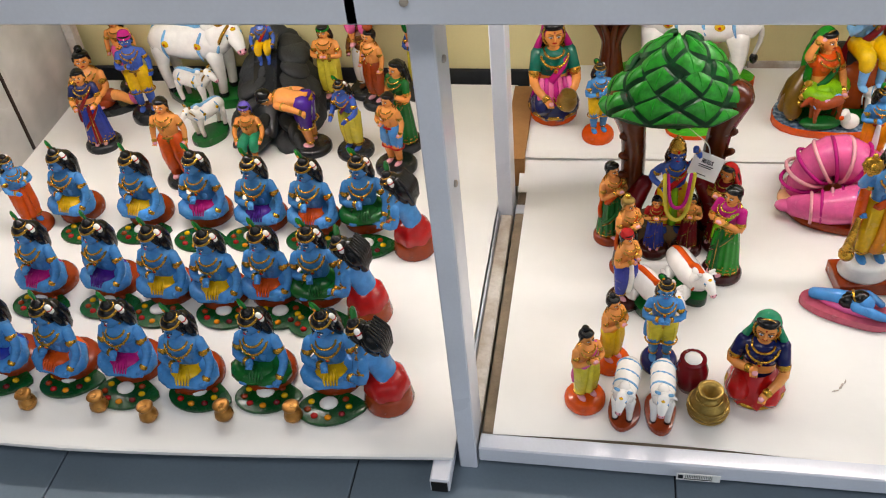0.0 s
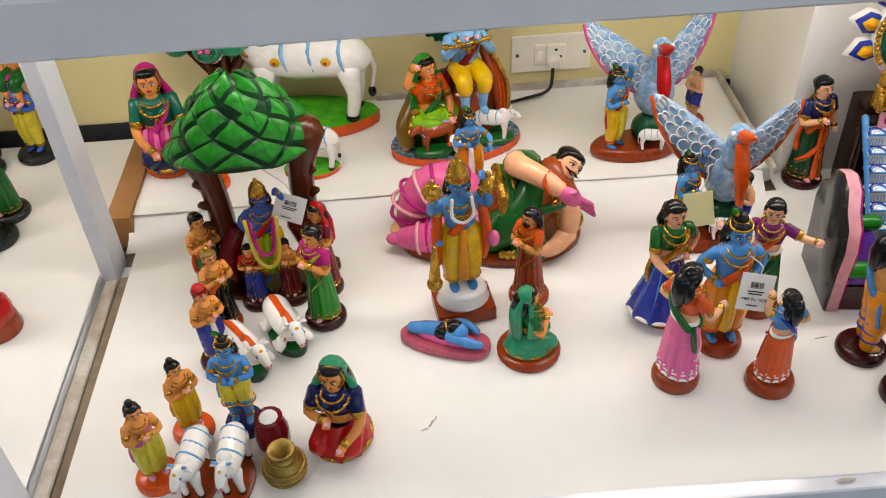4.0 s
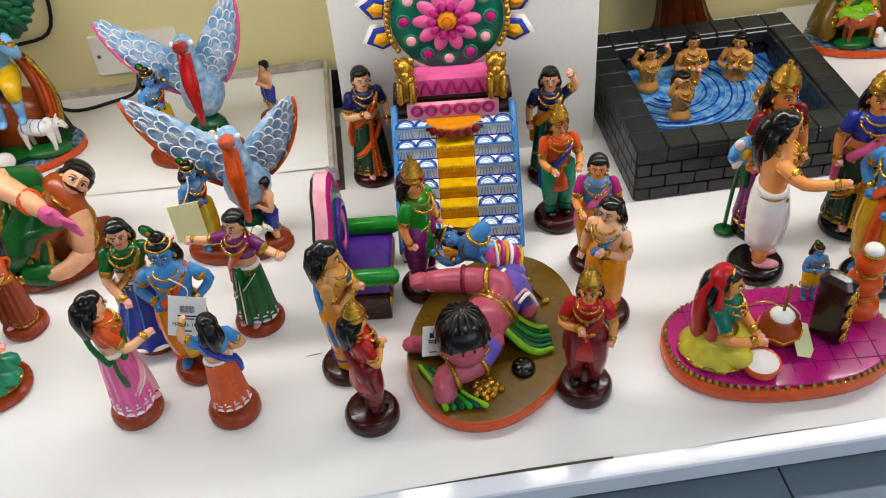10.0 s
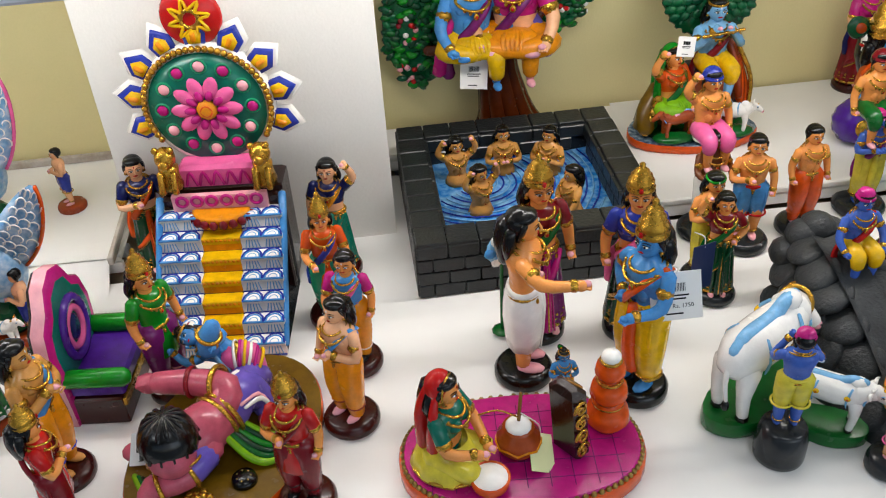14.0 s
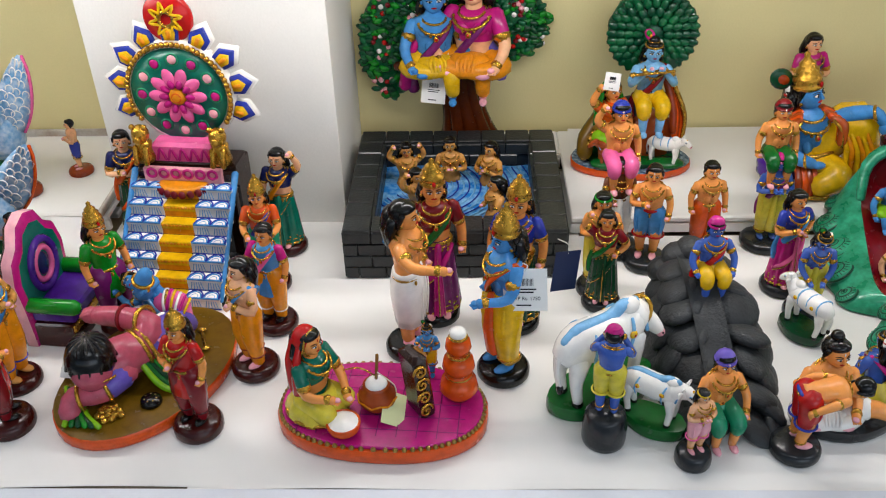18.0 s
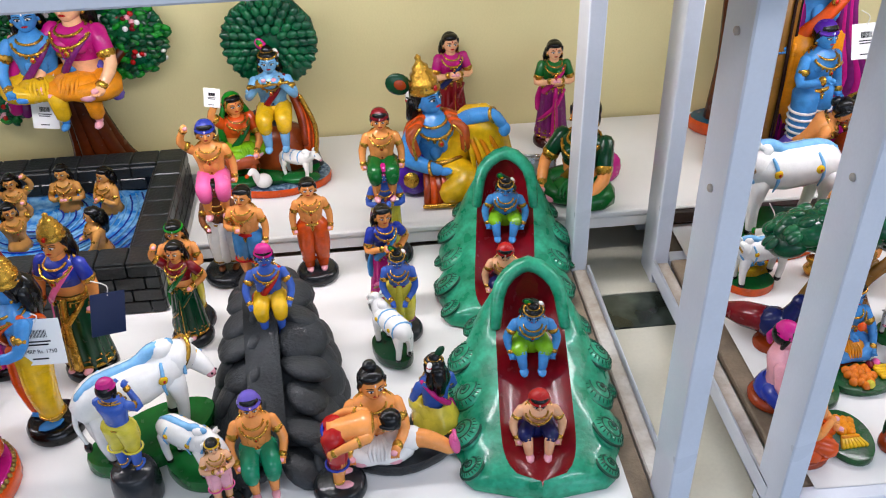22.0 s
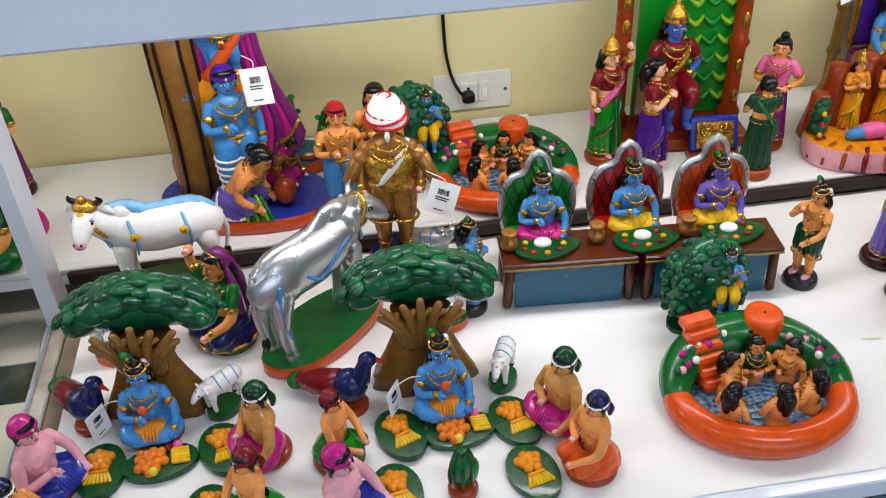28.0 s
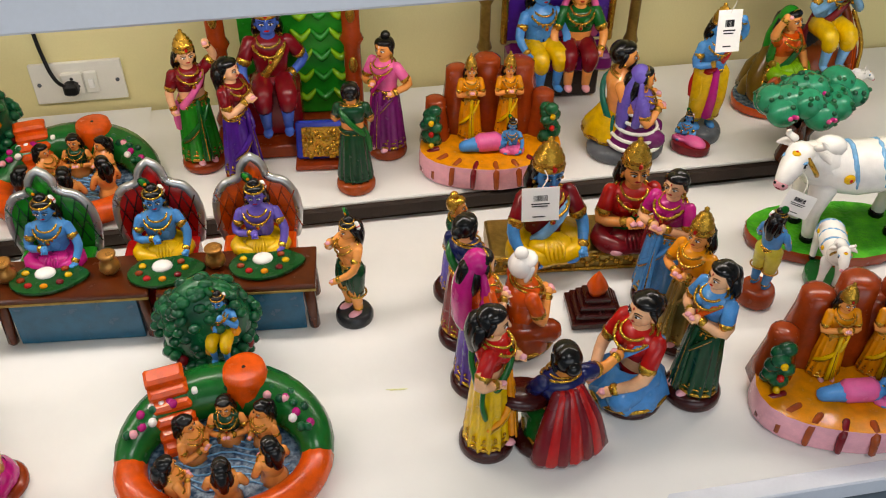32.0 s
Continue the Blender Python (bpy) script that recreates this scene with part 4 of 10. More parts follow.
# ---------- clay animals and scenery ----------
def cow(s, L, coat="white", stripe="skyblue", horn="gold", spots=True, look_down=0.0, collar=True, side=0.0, face=0, spine="skyblue", lying=False, crown=False):
    """A cow of length L standing along x with its head at -x, hooves at the origin."""
    s.push(Matrix.Scale(L, 4) @ pose(0, 0, -0.30 if lying else 0))
    s.tube([(0.40, 0, 0.50), (0.28, 0, 0.535), (0.0, 0, 0.52), (-0.25, 0, 0.55)], [0.13, 0.175, 0.18, 0.15], coat, seg=14)
    s.ball((-0.20, 0, 0.70), (0.10, 0.08, 0.075), coat)
    s.tube([(-0.24, 0, 0.58), (-0.34, side * 0.25, 0.65 - look_down * 0.4), (-0.40, side * 0.45, 0.70 - look_down)], [0.150, 0.115, 0.092], coat, seg=12)
    hx, hz, hy = -0.41, 0.70 - look_down, side * 0.5
    s.push(pose(hx, hy, hz, 0, 0, face))
    s.tube([(0.03, 0, 0.04), (-0.08, 0, -0.02), (-0.155, 0, -0.085)], [0.088, 0.074, 0.050], coat, seg=14)
    s.ball((-0.172, 0, -0.10), (0.036, 0.047, 0.038), "rose" if coat == "white" else coat)
    if crown:
        s.ball((0.015, 0, 0.085), (0.070, 0.088, 0.062), "gold", seg=14, ring=9)
        s.ball((0.0, 0, 0.150), (0.032, 0.036, 0.040), "gold", seg=10, ring=7)
    for k in (-1, 1):
        s.tube([(0.05, k * 0.07, 0.10), (0.04, k * 0.115, 0.13), (0.02, k * 0.10, 0.17)], [0.026, 0.02, 0.006], horn, seg=6)
        s.tube([(0.06, k * 0.08, 0.05), (0.07, k * 0.13, 0.045), (0.06, k * 0.17, 0.02)], [0.022, 0.030, 0.010], coat, seg=7)
        s.ball((-0.055, k * 0.066, 0.012), (0.028, 0.014, 0.019), "black", seg=10, ring=6)
        s.ball((-0.058, k * 0.074, 0.014), (0.010, 0.008, 0.009), "white" if coat == "white" else coat, seg=6, ring=5)
        s.ball((-0.050, k * 0.066, 0.036), (0.034, 0.012, 0.008), "skyblue" if coat == "white" else coat, seg=8, ring=5)
        s.ball((-0.198, k * 0.026, -0.085), 0.010, "black", seg=6, ring=4)
    s.tube([(-0.185, -0.03, -0.118), (-0.205, 0.0, -0.112), (-0.185, 0.03, -0.118)], 0.005, "crimson", seg=5)
    s.ball((-0.05, 0, 0.075), (0.034, 0.032, 0.016), "yellow" if coat == "white" else coat, seg=8, ring=5)
    s.ball((-0.052, 0, 0.086), (0.012, 0.012, 0.008), "red" if coat == "white" else coat, seg=8, ring=5)
    s.pop()
    for k in (-1, 1):
        for x in (-0.16, 0.26) if lying else ():
            s.tube([(x, k * 0.13, 0.40), (x - 0.10, k * 0.20, 0.36), (x + 0.06, k * 0.21, 0.34)], [0.075, 0.055, 0.04], coat, seg=8)
        for x, a in () if lying else ((-0.22, -0.02), (0.34, 0.03)):
            s.tube([(x, k * 0.09, 0.45), (x + a, k * 0.10, 0.24), (x, k * 0.10, 0.04)], [0.088, 0.052, 0.042], coat, seg=8)
            s.tube([(x, k * 0.10, 0.045), (x, k * 0.10, 0.012)], [0.046, 0.05], "black" if coat != "silver" else coat, seg=8)
        if spots:
            for x, z in ((-0.12, 0.56), (0.22, 0.56)):
                s.ball((x, k * 0.172, z), (0.036, 0.020, 0.036), "yellow", seg=10, ring=6)
                s.ball((x, k * 0.188, z), (0.013, 0.008, 0.013), "red", seg=8, ring=5)
    if not lying:
        s.tube([(0.46, 0, 0.56), (0.50, 0.02, 0.40), (0.47, 0.03, 0.22)], [0.026, 0.018, 0.014], coat, seg=6)
        s.ball((0.47, 0.03, 0.18), (0.03, 0.03, 0.05), "black", seg=8, ring=6)
    s.ball((0.20, 0, 0.37), (0.07, 0.06, 0.05), "rose")
    if stripe:
        for x in (-0.06, 0.12, 0.32):
            s.tube([(x + 0.02 * math.sin(a * 2), 0.172 * math.cos(a), 0.525 + 0.172 * math.sin(a)) for a in np.linspace(-0.3, 3.44, 9)], [0.006, 0.013, 0.016, 0.016, 0.016, 0.016, 0.016, 0.013, 0.006], stripe, seg=5, sub=1)
    else:
        s.tube([(0.42, 0, 0.605), (0.28, 0, 0.668), (0.0, 0, 0.660), (-0.14, 0, 0.73), (-0.28, side * 0.1, 0.735 - look_down * 0.1)], [0.045, 0.060, 0.058, 0.050, 0.04], "silver" if coat == "silver" else spine, seg=8)
        for k in (-1, 1):
            for x in (-0.13, 0.24) if coat == "white" and not lying else ():
                s.tube([(x, k * 0.150, 0.40), (x + 0.015, k * 0.172, 0.50), (x, k * 0.158, 0.60), (x - 0.02, k * 0.11, 0.665)], [0.006, 0.014, 0.016, 0.012], spine, seg=7)
            s.tube([(-0.34 + 0.02 * k, k * 0.09, 0.60), (-0.30, k * 0.135, 0.50)], [0.008, 0.016], "silver" if coat == "silver" else spine, seg=5)
    if collar:
        s.ring((-0.345, side * 0.25, 0.645 - look_down * 0.3), 0.122, 0.016, "gold", rot=(0, 58, 0))
    s.pop()


def cow_statue(name, label, x, y, z, L, rot, base=None, basec="grass", rim="orange", hb=0.02, group="", size=(1, 1, 1), **k):
    s = Clay()
    if base:
        s.slab(wavy(26, base[0], base[1], int(x * 50), 0.04), 0, hb, basec, rim)
    s.push(pose(0, 0, hb if base else 0))
    cow(s, L, **k)
    s.pop()
    return thing(name, s.mesh(name), label, "cow figurine", x, y, z, rot, group, size=size)


def leaf_plate(food):
    s = Clay()
    o = [(0.062 * math.cos(a) * (1 + 0.25 * (math.cos(a) > 0) * math.cos(a) ** 8), 0.043 * math.sin(a)) for a in np.linspace(0, 2 * math.pi, 25)[:-1]]
    s.slab(o, 0, 0.007, "leafmat", "leafmat")
    rnd = random.Random(3)
    if food == "rice":
        s.ball((0, 0.008, 0.009), (0.019, 0.016, 0.009), "white")
        for i, c in enumerate(("yellow", "rust", "red", "saffron", "crimson", "yellow", "rust")):
            a = 2.6 + i * 0.72
            s.ball((0.041 * math.cos(a), 0.027 * math.sin(a), 0.009), (0.0075, 0.0065, 0.005), c, seg=8, ring=5)
    return s


# ---------- the left-hand shelf ----------
ROWC = ("yellow", "purple", "orange", "magenta", "deepblue", "green")
SEATED = {}
for c in ROWC:
    s = Clay()
    base_of(s, "rust", 0.066, 0.034, 0.98, 0.95)
    s.push(pose(0, -0.006, 0.032))
    human(s, 0.205, "sit", lowc=c, legs="green" if c == "green" else "blue", skin="blue", head="peacock", headc="green", arms=("chest", "knee"), pleat=c, turn=-28, tilt=3, lean=4)
    s.pop()
    SEATED[c] = s.mesh("seated_figurine")
G1 = "seated blue figurines in rows"
for row in (
        ((-0.977, 0.127, 4), (-0.838, 0.127, 2), (-0.696, 0.135, 3), (-0.557, 0.116, 0), (-0.407, 0.136, 5), (-0.267, 0.141, 0)),
        ((-1.005, 0.359, 3), (-0.847, 0.370, 1), (-0.707, 0.358, 0), (-0.580, 0.352, 0), (-0.465, 0.369, 2), (-0.361, 0.377, 5)),
        ((-1.058, 0.620, 0), (-0.867, 0.617, 0), (-0.712, 0.625, 3), (-0.564, 0.612, 1), (-0.429, 0.609, 2), (-0.310, 0.626, 5))):
    for i, (x, y, c) in enumerate(row):
        thing("seated_figurine", SEATED[ROWC[c]], f"blue-skinned clay figurine sitting cross-legged in a {ROWC[c]} dhoti", "figurine", x, y, ZS, -12 + 3 * i + (y * 40) % 9 - 8 * (i % 3 == 1), G1, size=(0.88, 0.90, 0.92))
RICE = leaf_plate("rice").mesh("leaf_plate")
for row, y0 in (((-0.984, -0.828, -0.696, -0.541, -0.400, -0.264), 0.066), ((-1.009, -0.844, -0.716, -0.565, -0.435, -0.347), 0.287), ((-1.013, -0.866, -0.709, -0.582, -0.430, -0.293), 0.534)):
    for i, x in enumerate(row):
        thing("leaf_plate", RICE, "small green clay leaf plate with rice and curries", "leaf plate", x, y0 + 0.010 * math.sin(i * 2.1), ZS, 10 * math.sin(i * 1.7), "leaf plates before the seated figurines")
s = Clay()
s.lathe([(0, 0), (0.013, 0), (0.019, 0.010), (0.017, 0.021), (0.012, 0.026), (0.014, 0.034), (0.017, 0.040), (0.013, 0.043), (0.0, 0.038)], "copper", seg=14)
POT = s.mesh("copper_pot")
for x, y in ((-0.885, 0.009), (-0.731, 0.017), (-0.618, 0.002), (-0.466, 0.019), (-0.327, 0.029)):
    thing("copper_pot", POT, "tiny copper-coloured clay water pot", "pot", x, y, ZS, x * 300, "copper pots before the leaf plates")
s = Clay()
s.lathe([(0, 0), (0.048, 0), (0.050, 0.006), (0.046, 0.03), (0.043, 0.042), (0, 0.044)], "rust", seg=22)
s.lathe([(0.043, 0.040), (0.045, 0.050), (0.040, 0.072), (0.026, 0.088), (0, 0.092)], "red", seg=28, nf=7, amp=0.05)
s.push(pose(0, 0.004, 0.082, 22) @ Matrix.Scale(0.285, 4))
upper(s, skin="blue", head="peacock", headc="green", arms=("low", "forward"))
s.ball((0, 0.09, 0.33), (0.10, 0.075, 0.12), "black", seg=12, ring=9)
for k in range(7):
    s.tube([(-0.07 + 0.023 * k, 0.13, 0.44), (-0.075 + 0.025 * k, 0.165, 0.33), (-0.05 + 0.017 * k, 0.14, 0.21)], [0.012, 0.018, 0.012], "black", seg=6)
s.pop()
LEAN = s.mesh("leaning_figurine")
for x, y in ((-0.149, 0.093), (-0.237, 0.317), (-0.177, 0.533)):
    thing("leaning_figurine", LEAN, "blue-skinned serving figurine in red bending forward", "figurine", x, y, ZS, -98, "serving figurines at the row ends")
doll("standing_figurine", "blue-skinned standing figurine in an orange dhoti", -1.154, 0.552, 0.232, 60, skin="blue", style="dhoti", lowc="orange", head="peacock", headc="green", arms=("forward", "chest"), base=("rust", 0.045, 0.02))

doll("woman_figurine", "clay woman in maroon blouse and blue sari holding out an offering", -1.130, 0.903, 0.243, 20, style="skirt", lowc="deepblue", pleat="crimson", up="navy", sash="crimson", female=True, head="bun", arms=("forward", "forward"), base=("slate", 0.05, 0.02))
doll("herder_figurine", "blue-skinned herder figurine in yellow with a pink turban", -1.048, 1.045, 0.282, 20, style="shorts", lowc="yellow", skin="royal", head="turban", headc="magenta", arms=("chest", "down"), base=("slate", 0.052, 0.03))


def leg_out(low):
    s = Clay()
    s.slab(wavy(20, 0.088, 0.055, 4, 0.04), 0, 0.022, "slate", "slate", 0.4)
    s.push(pose(-0.035, 0.01, 0.02))
    human(s, 0.185, "sit", lowc=low, legs=low, skin="skin", arms=("knee", "forward"), head="knot", headc="black", turn=15)
    s.pop()
    s.tube([(-0.01, -0.01, 0.045), (0.045, -0.025, 0.056), (0.088, -0.038, 0.040)], [0.020, 0.016, 0.012], "skin", seg=9)
    s.tube([(-0.01, -0.01, 0.045), (0.03, -0.020, 0.054)], [0.024, 0.021], low, seg=9)
    s.ball((0.094, -0.040, 0.052), (0.009, 0.013, 0.022), "pink", rot=(0, -12, 0))
    for k in range(5):
        s.ball((0.094, -0.050 + 0.0055 * k, 0.073 - 0.001 * k), 0.0042, "pink", seg=6, ring=5)
    return s.mesh("sitting_figurine")


thing("sitting_figurine", leg_out("rust"), "bare-chested clay man sitting with one leg out", "figurine", -1.196, 1.085, ZS, 10)
doll("boy_figurine", "small boy figurine with a yellow headband", -1.165, 1.200, 0.245, 10, style="shorts", lowc="pink", head="band", headc="yellow", base=("slate", 0.045, 0.02))
cow_statue("cow_figurine", "white clay cow with yellow flowers on a green base", -0.900, 1.150, ZS, 0.30, 172, (0.13, 0.07), "green", "green", 0.03, stripe=None, look_down=0.08, face=-40)
cow_statue("calf_figurine", "small white clay calf on a green base", -0.909, 1.093, ZS, 0.15, 160, (0.06, 0.04), "green", "green", 0.02, stripe=None)
doll("man_figurine", "bare-chested clay man in orange dhoti", -0.833, 0.756, 0.256, 5, style="trouser", lowc="orange", head="hair", base=("slate", 0.045, 0.02))
cow_statue("calf_figurine", "small white clay calf on a green base", -0.828, 0.949, ZS, 0.13, 60, (0.055, 0.04), "green", "green", 0.02, stripe=None)


def rock_slide(h, rx, ry, stone, chute, seed):
    """A ridge of rounded boulders with a smooth chute down to its front."""
    s, rnd = Clay(), random.Random(seed)
    s.mark("ridge")
    n = 16
    prof = lambda t: h * (0.10 + 0.90 * math.sin(min(1.0, t * 1.12) * 1.45))
    s.grid([[(rx * (0.55 + 0.35 * math.sin(3.0 * t + 0.1)) * math.cos(a), -ry + 2 * ry * t, max(0.0, prof(t) * 0.86 * math.sin(a))) for a in np.linspace(0, math.pi, 11)] for t in np.linspace(0.02, 0.98, n)], stone, closed=False)
    for k in (-1, 1):
        for row, (dx, dz, m) in enumerate(((0.56, 0.84, 7), (0.86, 0.50, 6), (1.02, 0.16, 7))):
            for j in range(m):
                t = (j + 0.5 * (row % 2) + rnd.uniform(-0.12, 0.12)) / m
                r = 0.40 * rx * rnd.uniform(0.9, 1.15)
                w = 0.62 + 0.38 * math.sin(2.9 * t + 0.2)
                s.mark("boulder")
                s.ball((k * rx * dx * w, -ry * 0.97 + 1.94 * ry * t, prof(t) * dz), (r * 1.0, r * 1.22, r * 0.42), stone, rot=(rnd.uniform(-12, 12), k * (28, 52, 62)[row] + rnd.uniform(-8, 8), rnd.uniform(-25, 25)), seg=14, ring=9)
    for j in range(5):
        s.mark("boulder")
        s.ball((rx * (-0.5 + 0.25 * j), ry * 0.95, h * (0.6 + 0.28 * math.sin(j * 0.8))), (0.34 * rx, 0.2 * ry, 0.3 * rx), stone, seg=12, ring=8)
    rows = []
    for t in np.linspace(0.0, 0.86, 14):
        z = prof(t) * 0.90 + 0.012
        rows.append([(rx * (0.30 * u - 0.16), -ry * 1.04 + 2 * ry * t, z + 0.014 * abs(u) ** 2.5) for u in np.linspace(-1, 1, 9)])
    s.mark("chute")
    s.grid(rows, chute, closed=False)
    s.mark("boy")
    return s


s = rock_slide(0.19, 0.105, 0.16, "rock", "slate", 4)
s.push(pose(-0.02, 0.06, 0.150))
human(s, 0.135, "chair", lowc="yellow", skin="royal", up=None, head="turban", headc="magenta", arms=("knee", "knee"), sash="red")
s.pop()
thing("rock_slide_figurine", s.pieces(), "dark rock slide with a blue-skinned boy sitting on top", "figurine", -0.659, 1.071, ZS, 10)
doll("crouching_figurine", "boy figurine in green shorts with a purple cap", -0.681, 0.887, 0.160, 5, pose_kind="chair", lowc="jade", head="cap", headc="violet", arms=("knee", "knee"), base=None)
doll("bending_figurine", "boy figurine in purple bending far forward", -0.522, 0.909, 0.19, -90, style="shorts", lowc="purple", lean=88, arms=("down", "down"), base=("slate", 0.05, 0.02))
doll("leaning_figurine", "blue-skinned figurine in yellow leaning forward", -0.403, 0.898, 0.248, -20, style="dhoti", lowc="lemon", skin="royal", head="peacock", headc="green", lean=14, arms=("forward", "forward"), sash="plum", base=("slate", 0.05, 0.02))
doll("man_figurine", "bare-chested clay man in blue shorts", -0.281, 0.837, 0.227, -25, style="shorts", lowc="blue", border="red", arms=("chest", "down"), base=("slate", 0.055, 0.02))
doll("woman_figurine", "clay woman in a green sari", -0.276, 0.936, 0.258, -35, style="skirt", lowc="green", up="green", sash="deepgreen", female=True, head="long", arms=("down", "chest"), base=("slate", 0.05, 0.02))
doll("herder_figurine", "clay herder with green headband and yellow dhoti", -0.520, 1.140, 0.245, 0, style="dhoti", lowc="lemon", head="band", headc="leaf", arms=("chest", "chest"), base=("slate", 0.05, 0.02))
doll("pot_carrier_figurine", "clay man carrying a brown pot", -0.390, 1.129, 0.26, -30, style="dhoti", lowc="rust", head="pot", headc="terracotta", base=("slate", 0.045, 0.02))
s = Clay()
base_of(s, "slate", 0.055, 0.02)
s.push(pose(0, 0, 0.02))
human(s, 0.22, "stand", "dhoti", lowc="white", skin="brownskin", arms=("forward", "forward"))
s.push(pose(0, 0.04, 0.14))
human(s, 0.20, "chair", lowc="pink", arms=("up", "down"), head="cap", headc="deepblue")
s.pop()
s.pop()
PIGGY = s.mesh("piggyback_figurine")
thing("piggyback_figurine", PIGGY, "clay man carrying a boy on his shoulders", "figurine", -0.432, 1.190, ZS, -5)
s = Clay()
base_of(s, "slate", 0.055, 0.02)
s.push(pose(0, 0, 0.02))
human(s, 0.22, "stand", "dhoti", lowc="lemon", skin="royal", head="turban", headc="magenta", arms=("chest", "chest"), sash="plum")
s.push(pose(0, 0.04, 0.14))
human(s, 0.19, "chair", lowc="green", arms=("down", "down"), head="cap", headc="crimson")
s.pop()
s.pop()
PIGGY2 = s.mesh("piggyback_figurine")
thing("piggyback_figurine", PIGGY2, "blue-skinned figurine carrying a boy on his shoulders", "figurine", -0.275, 1.190, ZS, -15)

# ---------- long rack, first part ----------
s = Clay()
base_of(s, "orange", 0.066, 0.022)
s.push(pose(0, 0, 0.020))
human(s, 0.258, "kneel", lowc="navy", up="teal", sash="magenta", female=True, head="veil", headc="magenta", arms=("low", "low"))
for k in range(7):
    s.tube([(-0.036 + 0.012 * k, -0.030, 0.100), (-0.042 + 0.014 * k, -0.052, 0.070), (-0.045 + 0.015 * k, -0.060, 0.040)], [0.008, 0.011, 0.008], "magenta" if k % 2 else "pink", seg=7)
s.lathe([(0, 0), (0.016, 0), (0.026, 0.010), (0.029, 0.024), (0.025, 0.038), (0.018, 0.044), (0.022, 0.050), (0.016, 0.052), (0, 0.046)], "brass", (0.022, -0.066, 0.034), rot=(14, 10, 0), seg=20)
s.ring((0.020, -0.068, 0.058), 0.029, 0.0022, "gold", rot=(14, 10, 0), seg=20)
s.pop()
thing("drummer_figurine", s.mesh("drummer_figurine"), "clay woman in pink and green kneeling with a brass drum", "figurine", 0.110, 1.021, ZL, 12, size=(0.92, 0.92, 1))


def small_tree(z):
    s, rnd = Clay(), random.Random(5)
    for i in range(9):
        a = i * 0.7
        s.tube([(0.026 * math.cos(a), 0.02 * math.sin(a), 0), (0.014 * math.cos(a), 0.012 * math.sin(a), 0.4 * z), (0.022 * math.cos(a), 0.018 * math.sin(a), 0.62 * z), (0.075 * math.cos(a), 0.045 * math.sin(a), 0.95 * z)], [0.018, 0.014, 0.012, 0.006], "brown", seg=7)
    for i in range(17):
        a, r = i * 2.4, 0.027 * math.sqrt(i)
        c = (r * 1.15 * math.cos(a), 0.55 * r * math.sin(a), z + 0.045 - 2.6 * r * r + rnd.uniform(-0.012, 0.016))
        s.ball(c, rnd.uniform(0.032, 0.041), "jade", seg=14, ring=10)
        for j in range(10):
            u, v = rnd.uniform(0, 6.28), rnd.uniform(-0.2, 1.0)
            w = math.sqrt(1 - v * v)
            s.ball((c[0] + 0.036 * w * math.cos(u), c[1] + 0.036 * w * math.sin(u), c[2] + 0.036 * v), 0.0065, "foliage", seg=6, ring=4)
        if i % 3 == 0:
            for j in range(3):
                s.ball((c[0] - 0.008 + 0.008 * j, c[1] - 0.036, c[2] + 0.008 + 0.004 * (j % 2)), (0.0065, 0.005, 0.006), "pink" if j != 1 else "magenta", seg=7, ring=5)
    return s.mesh("tree_figurine")


TREE_A, TREE_B = small_tree(0.235), small_tree(0.15)
thing("tree_figurine", TREE_A, "clay tree with teal leaf clumps and pink flowers", "tree figurine", 0.251, 1.180, ZL)
cow_statue("cow_figurine", "large white clay cow with blue stripes on a grassy base", 0.440, 1.170, ZL, 0.345, -8, (0.17, 0.085), "grass", "orange", 0.035, size=(1.06, 1, 0.90), face=48, side=-0.1, horn="white")
cow_statue("calf_figurine", "white clay calf with pale blue stripes on green", 0.458, 0.953, ZL, 0.15, -5, (0.068, 0.042), "grass", "orange", 0.012, horn="white")
doll("boy_figurine", "blue-skinned boy figurine in yellow shorts", 0.227, 0.920, 0.223, 20, ZL, style="shorts", lowc="yellow", skin="blue", head="peacock", headc="deepgreen", arms=("chest", "down"), base=("orange", 0.04, 0.022))

# the hill held up over the herders
s = Clay()
rnd = random.Random(8)
for x in (-0.085, 0.085):
    s.mark("tree_trunk")
    s.tube([(x * 1.15, 0.0, 0.0), (x * 1.0, 0.01, 0.14), (x * 1.05, 0, 0.27), (x * 1.3, 0, 0.36)], [0.036, 0.026, 0.026, 0.04], "brown", seg=10)
    for k in range(3):
        s.tube([(x, 0.01, 0.15 + 0.05 * k), (x * 1.35, -0.02, 0.18 + 0.05 * k)], [0.014, 0.008], "brown", seg=6)
s.mark("base")
s.slab(wavy(20, 0.14, 0.07, 2, 0.03), 0, 0.012, "brown")
s.mark("hill")
s.push(pose(-0.012, 0.008, 0.006) @ Matrix.Diagonal((0.94, 0.60, 1, 1)))
dome = lambda u, v, d=0.0: (0.150 * (1 - v) ** 0.58 * (1 + d * 6) * math.cos(u), 0.150 * (1 - v) ** 0.58 * (1 + d * 6) * math.sin(u), 0.330 + 0.155 * v + 0.005 * math.sin(3 * u + 1) + 0.003 * math.sin(7 * u) + d)
s.lathe([(0, 0.322), (0.11, 0.322), (0.145, 0.328)] + [(dome(0, v)[0] * 0.97, dome(0, v)[2] - 0.004) for v in (0.05, 0.2, 0.35, 0.5, 0.65, 0.8, 0.9, 0.97)] + [(0, 0.482)], "hillshade", seg=32)
SC = (-1, -0.72, -0.36, 0, 0.36, 0.72, 1)
